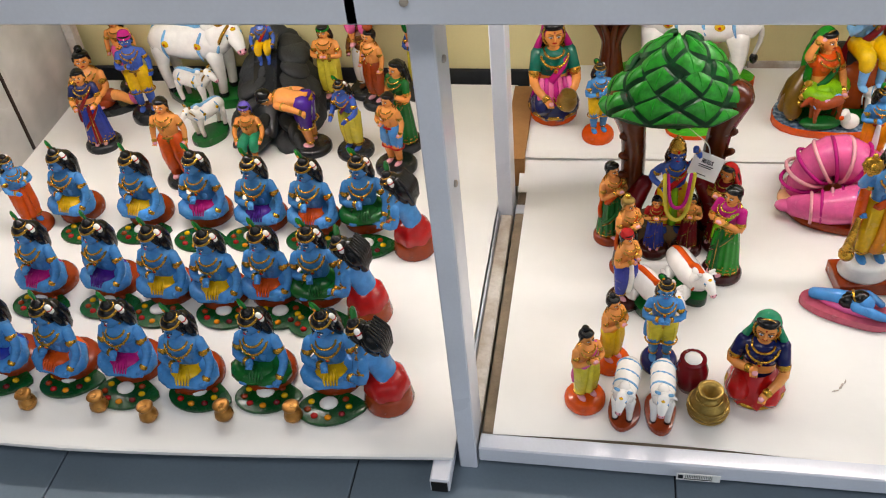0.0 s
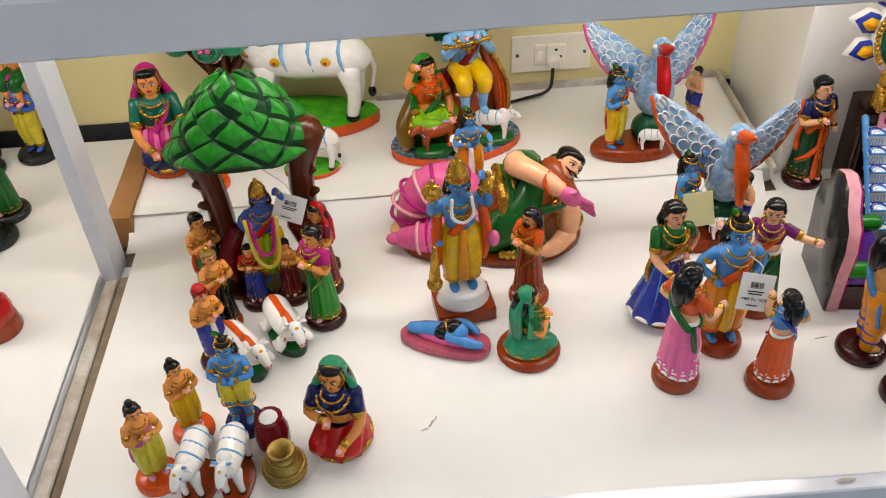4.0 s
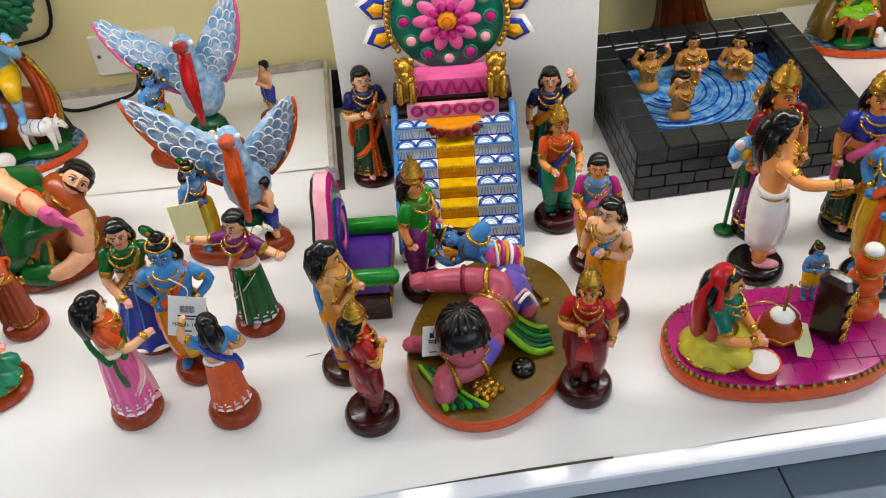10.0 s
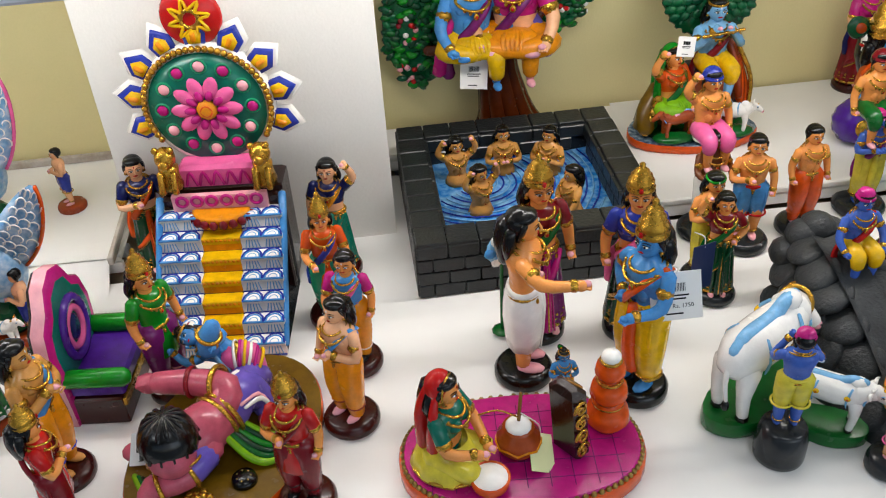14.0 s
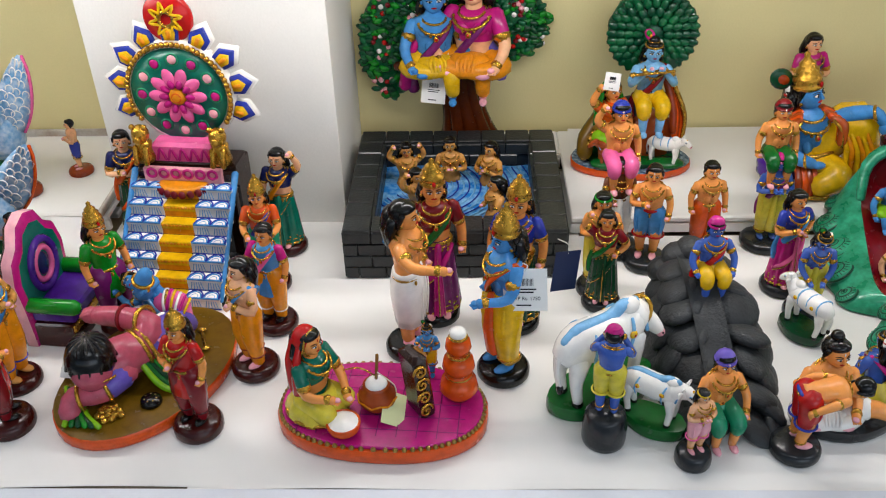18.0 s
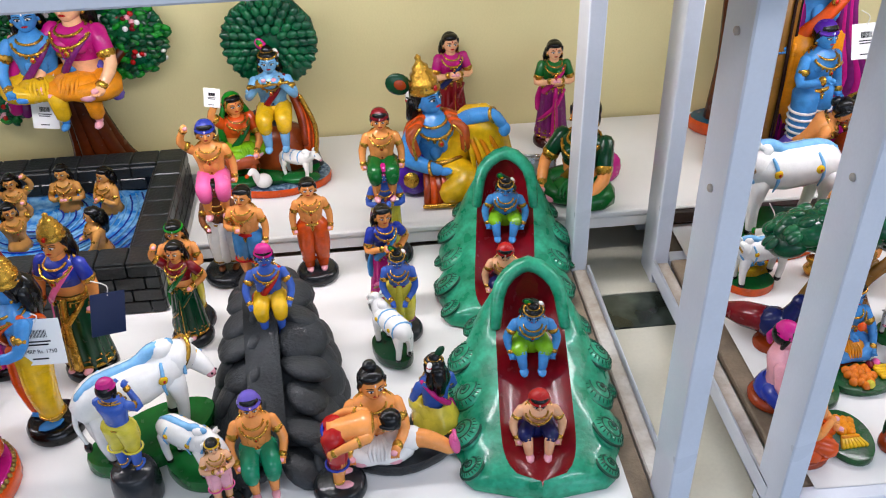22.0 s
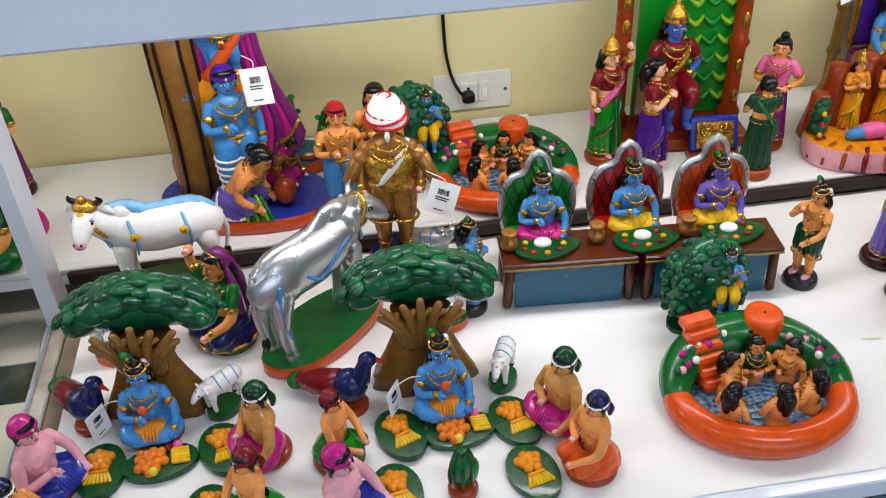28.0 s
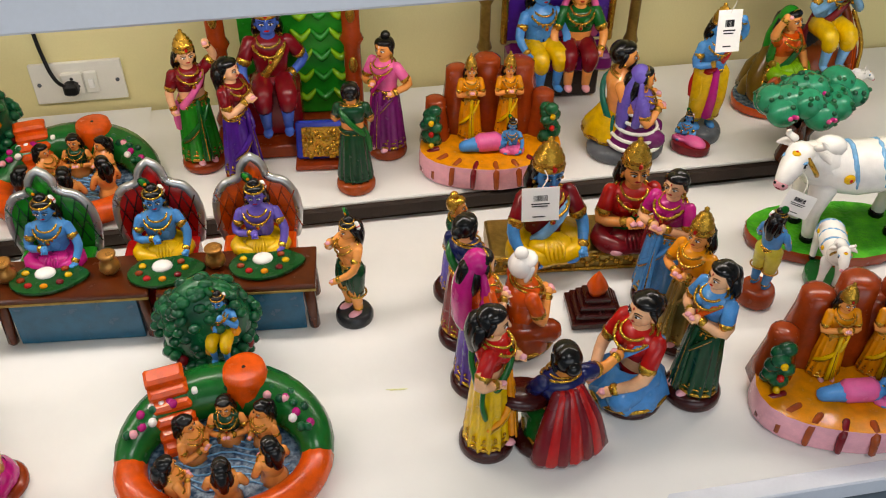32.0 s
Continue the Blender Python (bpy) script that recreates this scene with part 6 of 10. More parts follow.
# big birds with a boy at the beak
def bird_group(beak, tips):
    s, rnd = Clay(), random.Random(len(beak))
    base_of(s, "rust", 0.07, 0.03, 1.5, 0.8)
    s.ball((0.035, 0.01, 0.055), (0.045, 0.04, 0.04), "foliage")
    s.ball((0.04, 0.025, 0.15), (0.048, 0.055, 0.065), "featherblue")
    s.tube([(0.04, 0.0, 0.20), (0.035, 0.0, 0.245), (0.035, -0.018, 0.275)], [0.026, 0.018, 0.02], "featherblue", seg=9)
    s.ball((0.035, -0.022, 0.28), (0.022, 0.028, 0.022), "featherblue")
    s.tube([(0.035, -0.04, 0.285), (0.035, -0.07, 0.30), (0.037, -0.09, 0.315)], [0.016, 0.012, 0.004], beak, seg=8)
    s.tube([(0.035, -0.035, 0.27), (0.037, -0.06, 0.21), (0.042, -0.068, 0.12)], [0.014, 0.017, 0.006], beak, seg=8)
    for k in (-1, 1):
        s.ball((0.035 + k * 0.019, -0.03, 0.288), 0.006, "white", seg=6, ring=4)
        rows = []
        tx, tz = tips[k > 0]
        spine = lambda t: np.array((0.04 + k * 0.018 + (tx - 0.04 - k * 0.018) * t, 0.022 - 0.012 * t, 0.178 + (tz - 0.178) * (0.75 * t + 0.25 * t * t)))
        wide = lambda t: 0.046 * (0.75 + 1.1 * t) * (1 - t) ** 0.8 + 0.005
        L = math.hypot(tx - 0.04, tz - 0.178)
        d = np.array((-(tz - 0.178) / L, -0.15, (tx - 0.04) / L)) * k
        for t in np.linspace(0, 1, 11):
            f = np.array((0.1 * k, -1, -0.2)) * 0.009 * (1.1 - t)
            rows.append([spine(t) + d * wide(t) * a + f * b for a, b in ((1, 0), (0.5, 1), (-0.5, 1), (-1, 0), (-0.5, -1), (0.5, -1))])
        s.grid([np.repeat(np.mean(rows[0], 0)[None], 6, 0)] + rows + [np.repeat(np.mean(rows[-1], 0)[None], 6, 0)], "featherblue")
        s.tube([r[3] for r in rows], 0.0042, "pink" if beak == "red" else "orange", seg=5, sub=1)
        for i, t in enumerate(np.linspace(0.06, 0.90, 9)):
            for u in (-0.62, -0.1, 0.42) if i % 2 else (-0.36, 0.16, 0.66):
                u, w = u + rnd.uniform(-0.08, 0.08), rnd.uniform(0.8, 1.2)
                f = np.array((0.1 * k, -1, -0.2)) * (0.0104 - 0.004 * u * u) * (1.1 - t)
                s.tube([spine(t + 0.055 * w * math.sin(a)) + d * wide(t) * (u + 0.26 * w * math.cos(a)) + f for a in np.linspace(-0.5, 3.9, 8)], [0.0008, 0.0017, 0.0012, 0.0020, 0.0011, 0.0018, 0.0014, 0.0008], "white", seg=4, sub=1)
    s.push(pose(-0.055, -0.015, 0.03, 0, 0, 40))
    human(s, 0.215, "stand", "dhoti", lowc="yellow", pleat="lemon", border="red", skin="blue", head="peacock", headc="deepgreen", arms=("chest", "up"), sash="red", turn=-10)
    s.pop()
    s.push(pose(0.035, -0.045, 0.03, 0, 0, 170))
    cow(s, 0.075, spots=False, stripe="skyblue", collar=False)
    s.pop()
    return s.mesh("bird_group_figurine")


thing("bird_group_figurine", bird_group("red", ((-0.130, 0.335), (0.145, 0.365))), "blue clay crane with raised wings and a boy", "figurine", 1.231, 0.940, ZL, 0)
thing("bird_group_figurine", bird_group("orange", ((-0.140, 0.365), (0.158, 0.330))), "pale blue clay crane with orange beak and a boy", "figurine", 1.325, 0.660, ZS, 0)
doll("boy_figurine", "small clay boy in blue shorts with folded arms", 1.398, 1.046, 0.155, -60, ZL, style="shorts", lowc="deepblue", skin="pale", arms=("chest", "chest"), base=("rust", 0.032, 0.015), jewel=False)
doll("boy_figurine", "small clay boy in blue shorts with folded arms", 1.398, 0.654, 0.173, -60, style="shorts", lowc="deepblue", skin="pale", arms=("chest", "chest"), base=("rust", 0.036, 0.015), jewel=False)
tag(1.270, 0.537, 0.205, 0.058, 0.072, -18, -4, -8, card="card_yellow", top=(1.282, 0.577, 0.32), marks=False, label="pale yellow maker's tag on a string")

# ring dance
G2 = "dancers in a ring"
doll("dancer_figurine", "dancing clay woman in green blouse and flared blue skirt", 1.179, 0.433, 0.283, 10, style="flare", lowc="deepblue", pleat="blue", border="white", up="green", sash="gold", female=True, head="long", arms=("low", "hip"), skin="pale", base=("rust", 0.046, 0.022), group=G2)
doll("dancer_figurine", "dancing clay woman in purple blouse and green skirt", 1.369, 0.440, 0.265, -25, style="skirt", lowc="green", border="white", up="plum", sash="orange", female=True, head="bun", arms=("side", "side"), skin="pale", base=("rust", 0.046, 0.022), group=G2)
doll("flute_figurine", "blue-skinned figurine in yellow amid the dancers", 1.267, 0.344, 0.327, 0, style="dhoti", lowc="saffron", pleat="yellow", skin="blue", head="peacock", headc="deepgreen", arms=("hip", "hip"), border="orange", sash="orange", base=("rust", 0.045, 0.026))
doll("dancer_figurine", "dancing clay woman in pink skirt and orange veil", 1.164, 0.263, 0.283, 115, style="skirt", lowc="pink", pleat="rose", border="white", up="orange", sash="green", female=True, head="long", arms=("forward", "hip"), skin="pale", base=("rust", 0.044, 0.028), group=G2)
doll("dancer_figurine", "dancing clay woman in orange skirt and blue shawl", 1.331, 0.234, 0.233, 200, style="skirt", lowc="orange", pleat="red", border="white", up="blue", sash="deepblue", female=True, head="long", arms=("hip", "up"), skin="pale", base=("rust", 0.044, 0.028), group=G2)
tag(1.284, 0.270, 0.226, 0.060, 0.068, -24, -6, 10, top=(1.277, 0.302, 0.325), price="MRP Rs. 1000")

# ---------- long rack, throne with stairs ----------
th = holder("stair_throne", "painted clay throne with a flower back and a flight of stairs", "throne", 1.766, 0.552, ZS, -6)
s = Clay()
prof = [(-0.012, 0.0), (-0.010, 0.010), (0.160, 0.188), (0.20, 0.188), (0.20, 0.0)]
s.grid([[(0, 0.12, 0.06)] * 5, [(-0.116, y, z) for y, z in prof], [(0.116, y, z) for y, z in prof], [(0, 0.12, 0.06)] * 5], "slate", smooth=False)
part("stair_body", s, th, "dark grey side of the stairs")
NS = 7
for i in range(NS):
    z, y = 0.026 + 0.0290 * i, -0.012 + 0.0276 * i
    st = Clay()
    st.box((0, y + 0.012, z - 0.004), (0.074, 0.036, 0.016), "yellow", None, 0.12)
    st.box((0, y - 0.0035, z - 0.016), (0.072, 0.004, 0.020), "saffron", None, 0.1)
    for q in range(9):
        st.ball((-0.032 + 0.008 * q, y - 0.006, z - 0.002), (0.0034, 0.002, 0.003), "saffron", seg=6, ring=4)
    part("step", st, th, "yellow middle of a step")
    for k in (-1, 1):
        sd = Clay()
        sd.box((k * 0.077, y + 0.012, z - 0.003), (0.080, 0.036, 0.016), "white", None, 0.15)
        sd.box((k * 0.077, y - 0.003, z - 0.014), (0.080, 0.006, 0.024), "white", None, 0.1)
        sd.tube([(k * 0.039, y - 0.005, z + 0.003), (k * 0.115, y - 0.005, z + 0.003)], 0.0026, "blue", seg=5)
        sd.tube([(k * 0.039, y - 0.006, z - 0.024), (k * 0.115, y - 0.006, z - 0.024)], 0.0022, "deepblue", seg=5)
        for q in (0.058, 0.096):
            for w, h, r, m in ((0.0185, 0.025, 0.0022, "deepblue"), (0.0150, 0.0195, 0.0018, "blue"), (0.0085, 0.012, 0.0010, "skyblue")):
                sd.tube([(k * q + w * math.cos(a), y - 0.005 + h * math.sin(a), z + 0.005) for a in np.linspace(0, math.pi, 7)], r, m, seg=5, sub=1)
            for i in range(5):
                sd.tube([(k * q - 0.014 + 0.007 * i, y - 0.0065, z - 0.022), (k * q - 0.010 + 0.005 * i, y - 0.0065, z - 0.004)], 0.0010, "skyblue", seg=4)
        part("step_side", sd, th, "white and blue scalloped side of a step")
for k in (-1, 1):
    s = Clay()
    s.tube([(k * 0.118, -0.014, 0.022), (k * 0.119, 0.085, 0.125), (k * 0.116, 0.185, 0.225)], [0.005, 0.005, 0.008], "blue", seg=7)
    part("stair_edge", s, th, "blue stair edge")
s = Clay()
s.box((0, 0.235, 0.115), (0.225, 0.11, 0.23), "darkwood", None, 0.05)
s.box((0, 0.176, 0.222), (0.18, 0.012, 0.035), "rose", None, 0.1)
for q in np.linspace(-0.07, 0.07, 6):
    s.ring((q, 0.168, 0.228), 0.010, 0.0035, "magenta", rot=(90, 0, 0), seg=12)
part("seat_block", s, th, "dark brown seat block with a pink scalloped apron")
s = Clay()
s.lathe([(0, 0), (0.056, 0), (0.056, 0.012), (0.05, 0.014), (0, 0.014)], "saffron", (0, 0.172, 0.196), sy=0.75, seg=20)
part("half_round_step", s, th, "yellow half-round top step")
for a in np.linspace(-3.0, -0.14, 10):
    s = Clay()
    s.ball((0.058 * math.cos(a), 0.172 + 0.045 * math.sin(a), 0.197), (0.009, 0.006, 0.010), "crimson", seg=7, ring=5)
    part("fringe_bead", s, th, "dark red fringe bead")
s = Clay()
s.box((0, 0.22, 0.262), (0.150, 0.05, 0.05), "pink", None, 0.15)
for q in np.linspace(-0.05, 0.05, 5):
    s.tube([(q - 0.010, 0.192, 0.250), (q, 0.190, 0.278), (q + 0.010, 0.192, 0.250)], 0.003, "magenta", seg=5)
s.box((0, 0.225, 0.236), (0.235, 0.07, 0.016), "darkwood", None, 0.2)
part("seat_cushion", s, th, "pink cushion on a dark wooden rail")
for k in (-1, 1):
    s = Clay()
    s.lathe([(0, 0), (0.021, 0), (0.023, 0.010), (0.018, 0.03), (0.019, 0.045), (0.012, 0.05)], "gold", (k * 0.088, 0.195, 0.246), seg=12)
    s.ball((k * 0.088, 0.190, 0.312), (0.020, 0.020, 0.022), "gold")
    s.ball((k * 0.088, 0.172, 0.306), (0.011, 0.010, 0.010), "gold", seg=8, ring=6)
    for q in (-1, 1):
        s.ball((k * 0.088 + q * 0.014, 0.186, 0.330), 0.007, "gold", seg=7, ring=5)
        s.tube([(k * 0.088 + q * 0.012, 0.178, 0.285), (k * 0.088 + q * 0.012, 0.168, 0.25)], 0.007, "gold", seg=6)
    part("lion", s, th, "seated golden lion on the arm rest")
RC = (0.0, 0.270, 0.388)
KB = 1.25
s = Clay()
s.lathe([(0, 0.0), (0.093, 0.0), (0.098, 0.006), (0.098, 0.020), (0.09, 0.026), (0, 0.026)], "white", RC, rot=(90, 0, 0), seg=36)
part("back_disc", s.about(RC, KB), th, "round white back disc")
s = Clay()
s.lathe([(0, 0), (0.085, 0), (0.086, 0.004), (0.05, 0.006), (0, 0.006)], "teal", (RC[0], RC[1] - 0.026, RC[2]), rot=(90, 0, 0), seg=32)
for i in range(12):
    a = i * math.pi / 6
    s.ball((0.066 * math.cos(a), RC[1] - 0.032, RC[2] + 0.066 * math.sin(a)), (0.0085, 0.004, 0.0085), "rose" if i % 2 else "magenta", seg=8, ring=5)
    s.ring((0.066 * math.cos(a), RC[1] - 0.031, RC[2] + 0.066 * math.sin(a)), 0.0105, 0.002, "jade", rot=(90, 0, 0), seg=12)
part("teal_ring", s.about(RC, KB), th, "teal ring with pink rosettes")
for i in range(10):
    a = i * math.pi / 5
    s = Clay()
    s.ball((0.034 * math.cos(a), RC[1] - 0.035, RC[2] + 0.034 * math.sin(a)), (0.019, 0.005, 0.011), "pink", rot=(0, -math.degrees(a), 0), seg=10, ring=6)
    s.ball((0.024 * math.cos(a), RC[1] - 0.038, RC[2] + 0.024 * math.sin(a)), (0.010, 0.005, 0.006), "magenta", rot=(0, -math.degrees(a), 0), seg=8, ring=5)
    part("petal", s.about(RC, KB), th, "pink petal")
s = Clay()
s.ball((RC[0], RC[1] - 0.036, RC[2]), (0.016, 0.009, 0.016), "saffron")
s.ring((RC[0], RC[1] - 0.042, RC[2]), 0.008, 0.002, "orange", rot=(90, 0, 0), seg=12)
part("flower_heart", s.about(RC, KB), th, "orange flower heart")
s = Clay()
for i in range(44):
    a = -0.55 + i * (2 * math.pi - 2.05) / 43
    s.ball((0.092 * math.cos(a), RC[1] - 0.030, RC[2] + 0.092 * math.sin(a)), 0.0052, "gold", seg=7, ring=5)
part("bead_ring", s.about(RC, KB), th, "ring of gold beads", "stuff")
for i in range(9):
    a = -0.30 + i * (math.pi + 0.60) / 8
    s = Clay()
    c, d = np.array((math.cos(a), math.sin(a))), np.array((-math.sin(a), math.cos(a)))
    for mat, w, l0, l1, y in (("white", 0.023, 0.088, 0.142, 0.0), ("deepblue", 0.0185, 0.09, 0.133, 0.006), ("yellow", 0.011, 0.098, 0.122, 0.011)):
        pts = [c * l0 + d * w * 0.8, c * (l0 * 0.45 + l1 * 0.55) + d * w, c * l1, c * (l0 * 0.45 + l1 * 0.55) - d * w, c * l0 - d * w * 0.8]
        ring = lambda yy, k=1.0: [((p * k + c * l0 * (1 - k))[0], RC[1] - 0.012 - yy, RC[2] + (p * k + c * l0 * (1 - k))[1]) for p in pts]
        s.grid([ring(-0.004), ring(y), ring(y + 0.003, 0.92), [tuple(np.mean(ring(y + 0.003), 0))] * 5], mat)
    s.tube([tuple((RC[0] + (c * 0.103)[0], RC[1] - 0.026, RC[2] + (c * 0.103)[1])), tuple((RC[0] + (c * 0.113)[0], RC[1] - 0.026, RC[2] + (c * 0.113)[1]))], 0.004, "saffron", seg=6)
    part("flame_petal", s.about(RC, KB), th, "white, blue and yellow pointed petal")
s = Clay()
s.lathe([(0, 0), (0.042, 0), (0.044, 0.006), (0.040, 0.014), (0, 0.016)], "red", (0, RC[1] - 0.006, RC[2] + 0.166), rot=(90, 0, 0), seg=28)
for i in range(8):
    a = i * math.pi / 4
    s.tube([(0.014 * math.cos(a), RC[1] - 0.024, RC[2] + 0.166 + 0.014 * math.sin(a)), (0.030 * math.cos(a + 0.2), RC[1] - 0.024, RC[2] + 0.166 + 0.030 * math.sin(a + 0.2)), (0.014 * math.cos(a + 0.75), RC[1] - 0.024, RC[2] + 0.166 + 0.014 * math.sin(a + 0.75))], 0.0025, "yellow", seg=5)
s.ring((0, RC[1] - 0.022, RC[2] + 0.166), 0.013, 0.004, "gold", rot=(90, 0, 0))
part("crest", s.about((0, RC[1], RC[2] + 0.166), 1.25), th, "red round crest with a yellow star")

ch = holder("side_throne", "small clay throne with pink back and purple seat", "throne", 1.567, 0.483, ZS, 84)
s = Clay()
s.box((0, -0.005, 0.03), (0.165, 0.10, 0.06), "maroon", None, 0.06)
s.box((0, -0.058, 0.052), (0.166, 0.006, 0.016), "gold", None, 0.2)
part("plinth", s, ch, "dark red plinth with a gold band")
s = Clay()
s.box((0, -0.01, 0.075), (0.155, 0.10, 0.03), "purple", None, 0.2)
part("seat", s, ch, "purple seat")
for k in (-1, 1):
    s = Clay()
    s.tube([(k * 0.072, 0.03, 0.10), (k * 0.072, -0.065, 0.10)], 0.017, "leaf", seg=12)
    part("bolster", s, ch, "green bolster")
s = Clay()
o = [(-0.085, 0.0), (0.085, 0.0), (0.088, 0.10), (0.094, 0.16), (0.082, 0.205), (0.055, 0.225), (0.035, 0.262), (0.0, 0.275), (-0.035, 0.262), (-0.055, 0.225), (-0.082, 0.205), (-0.094, 0.16), (-0.088, 0.10)]
f0 = lambda y, k=1.0: [(x * k, y, 0.13 + (z - 0.13) * k) for x, z in o]
s.grid([[(0, 0.062, 0.13)] * 13, f0(0.062, 0.97), f0(0.056)], "slate")
s.grid([f0(0.056), f0(0.034)], "rose")
s.grid([f0(0.034), f0(0.028, 0.95), f0(0.028, 0.84)], "magenta")
s.grid([f0(0.028, 0.84), f0(0.026, 0.6), [(0, 0.026, 0.13)] * 13], "teal")
part("back", s, ch, "tall pink-edged back")
for R, r, m in ((0.045, 0.008, "purple"), (0.030, 0.006, "pink")):
    s = Clay()
    s.ring((0, 0.024, 0.155), R, r, m, rot=(90, 0, 0), sy=1.2)
    part("ring", s, ch, m + " ring")
s = Clay()
s.ball((0, 0.024, 0.155), (0.02, 0.006, 0.026), "navy")
part("medallion", s, ch, "navy oval medallion")

doll("attendant_figurine", "clay court woman in orange and green sari", 1.612, 0.842, 0.276, 15, style="skirt", lowc="deepgreen", pleat="orange", up="navy", sash="orange", female=True, head="bun", skin="pale", arms=("chest", "down"), base=("maroon", 0.046, 0.022))
doll("courtier_figurine", "clay courtier in a green tunic and gold crown", 1.681, 0.467, 0.316, 50, style="trouser", lowc="plum", pleat="rose", up="leaf", head="tall", skin="skin", arms=("down", "down"), base=("maroon", 0.044, 0.024))
doll("courtier_figurine", "clay man with bare chest and blue shawl", 1.527, 0.295, 0.293, 75, style="trouser", lowc="saffron", pleat="deepblue", head="long", skin="tan", sash="blue", arms=("namaste", "chest"), base=("maroon", 0.047, 0.022))
doll("soldier_figurine", "clay soldier in red with a gold helmet", 1.561, 0.179, 0.279, 110, style="trouser", lowc="crimson", pleat="maroon", up="red", sash="crimson", head="crown", skin="skin", arms=("chest", "down"), base=("maroon", 0.046, 0.028))
doll("soldier_figurine", "clay soldier in red with a gold helmet", 1.918, 0.173, 0.284, -20, style="trouser", lowc="crimson", pleat="maroon", up="red", sash="crimson", head="crown", skin="skin", arms=("chest", "down"), base=("maroon", 0.046, 0.028))
doll("archer_figurine", "bare-chested clay warrior with long hair in orange dhoti", 1.993, 0.336, 0.270, -45, style="trouser", lowc="saffron", pleat="rust", head="long", skin="pale", arms=("down", "chest"), sash="blue", base=("maroon", 0.048, 0.022))
doll("warrior_figurine", "clay warrior in blue tunic carrying a gold pot", 2.010, 0.476, 0.254, -15, style="trouser", lowc="saffron", pleat="cream", up="blue", stripe="magenta", head="hair", skin="skin", arms=("forward", "down"), sash="pink", base=("maroon", 0.046, 0.022))
doll("king_figurine", "clay king in orange coat and blue cloak with gold crown", 1.971, 0.615, 0.290, 5, style="trouser", lowc="jade", pleat="deepgreen", up="orange", head="tall", skin="skin", arms=("forward", "forward"), sash="deepblue", base=("maroon", 0.048, 0.024))
doll("attendant_figurine", "clay court woman with a blue fan", 1.987, 0.766, 0.266, -10, style="skirt", lowc="teal", up="navy", sash="saffron", female=True, head="long", skin="pale", arms=("down", "up"), base=("maroon", 0.046, 0.022))

# the fallen wrestler on an oval base
s = Clay()
o = [(0.015 + 0.146 * math.cos(a) * 0.90 + 0.207 * math.sin(a) * 0.43, 0.012 - 0.146 * math.cos(a) * 0.43 + 0.207 * math.sin(a) * 0.90) for a in np.linspace(0, 2 * math.pi, 41)[:-1]]
s.mark("base")
s.slab(o, 0, 0.026, "olive", "orange")
s.mark("wrestler")
# the giant: trunk, skirt, arms, head
s.tube([(-0.040, -0.055, 0.075), (-0.012, -0.025, 0.085), (0.020, 0.010, 0.080)], [0.036, 0.044, 0.038], "dusk", seg=16)
for q, R in ((0.0, 0.041), (0.008, 0.042)):
    s.ring((0.012 + q, 0.004 + q, 0.081), R, 0.0045, "gold", rot=(0, 84, 48), seg=24)
s.tube([(0.022, 0.012, 0.078), (0.050, 0.055, 0.088), (0.072, 0.062, 0.055), (0.080, 0.050, 0.036)], [0.038, 0.034, 0.026, 0.016], "violet", seg=14)
s.tube([(0.015, 0.025, 0.075), (0.060, 0.090, 0.080), (0.075, 0.120, 0.048)], [0.034, 0.030, 0.018], "violet", seg=12)
for k in range(7):
    s.tube([(0.018 + 0.007 * k, 0.030 - 0.005 * k, 0.112 - 0.002 * k), (0.046 + 0.006 * k, 0.066 - 0.006 * k, 0.118 - 0.005 * k), (0.074 + 0.004 * k, 0.080 - 0.008 * k, 0.078 - 0.004 * k)], [0.003, 0.0045, 0.003], ("white", "purple", "rose")[k % 3], seg=6)
s.ball((0.084, 0.044, 0.034), (0.014, 0.022, 0.012), "dusk", rot=(0, 0, -40))
s.tube([(0.020, 0.000, 0.095), (0.030, 0.034, 0.115), (-0.030, 0.056, 0.118), (-0.085, 0.070, 0.112)], [0.026, 0.026, 0.022, 0.019], "dusk", seg=12)
s.ball((-0.098, 0.073, 0.110), (0.022, 0.018, 0.017), "dusk")
for q in range(4):
    s.tube([(-0.100, 0.062 + 0.007 * q, 0.119), (-0.116, 0.066 + 0.006 * q, 0.112)], 0.0052, "dusk", seg=6)
s.ring((-0.026, 0.055, 0.118), 0.024, 0.004, "crimson", rot=(0, 86, -14))
s.ring((0.018, 0.044, 0.118), 0.028, 0.005, "gold", rot=(0, 80, -20))
s.tube([(0.002, -0.045, 0.075), (-0.035, -0.088, 0.060), (-0.080, -0.102, 0.056), (-0.088, -0.128, 0.038)], [0.027, 0.024, 0.022, 0.020], "dusk", seg=11)
s.tube([(-0.004, -0.055, 0.072), (-0.028, -0.080, 0.064)], 0.028, "violet", seg=10)
s.ring((-0.030, -0.084, 0.062), 0.027, 0.004, "gold", rot=(0, 82, 38))
s.ring((-0.070, -0.101, 0.056), 0.025, 0.004, "gold", rot=(0, 82, 15))
s.tube([(-0.062, -0.030, 0.070), (-0.100, -0.018, 0.050), (-0.122, -0.010, 0.042)], [0.024, 0.019, 0.015], "dusk", seg=10)
s.ball((-0.128, -0.006, 0.040), (0.020, 0.018, 0.013), "dusk")
s.ball((-0.046, -0.082, 0.106), (0.038, 0.038, 0.042), "dusk", seg=16, ring=12)
s.ball((-0.048, -0.070, 0.124), (0.046, 0.046, 0.046), "black", seg=20, ring=14)
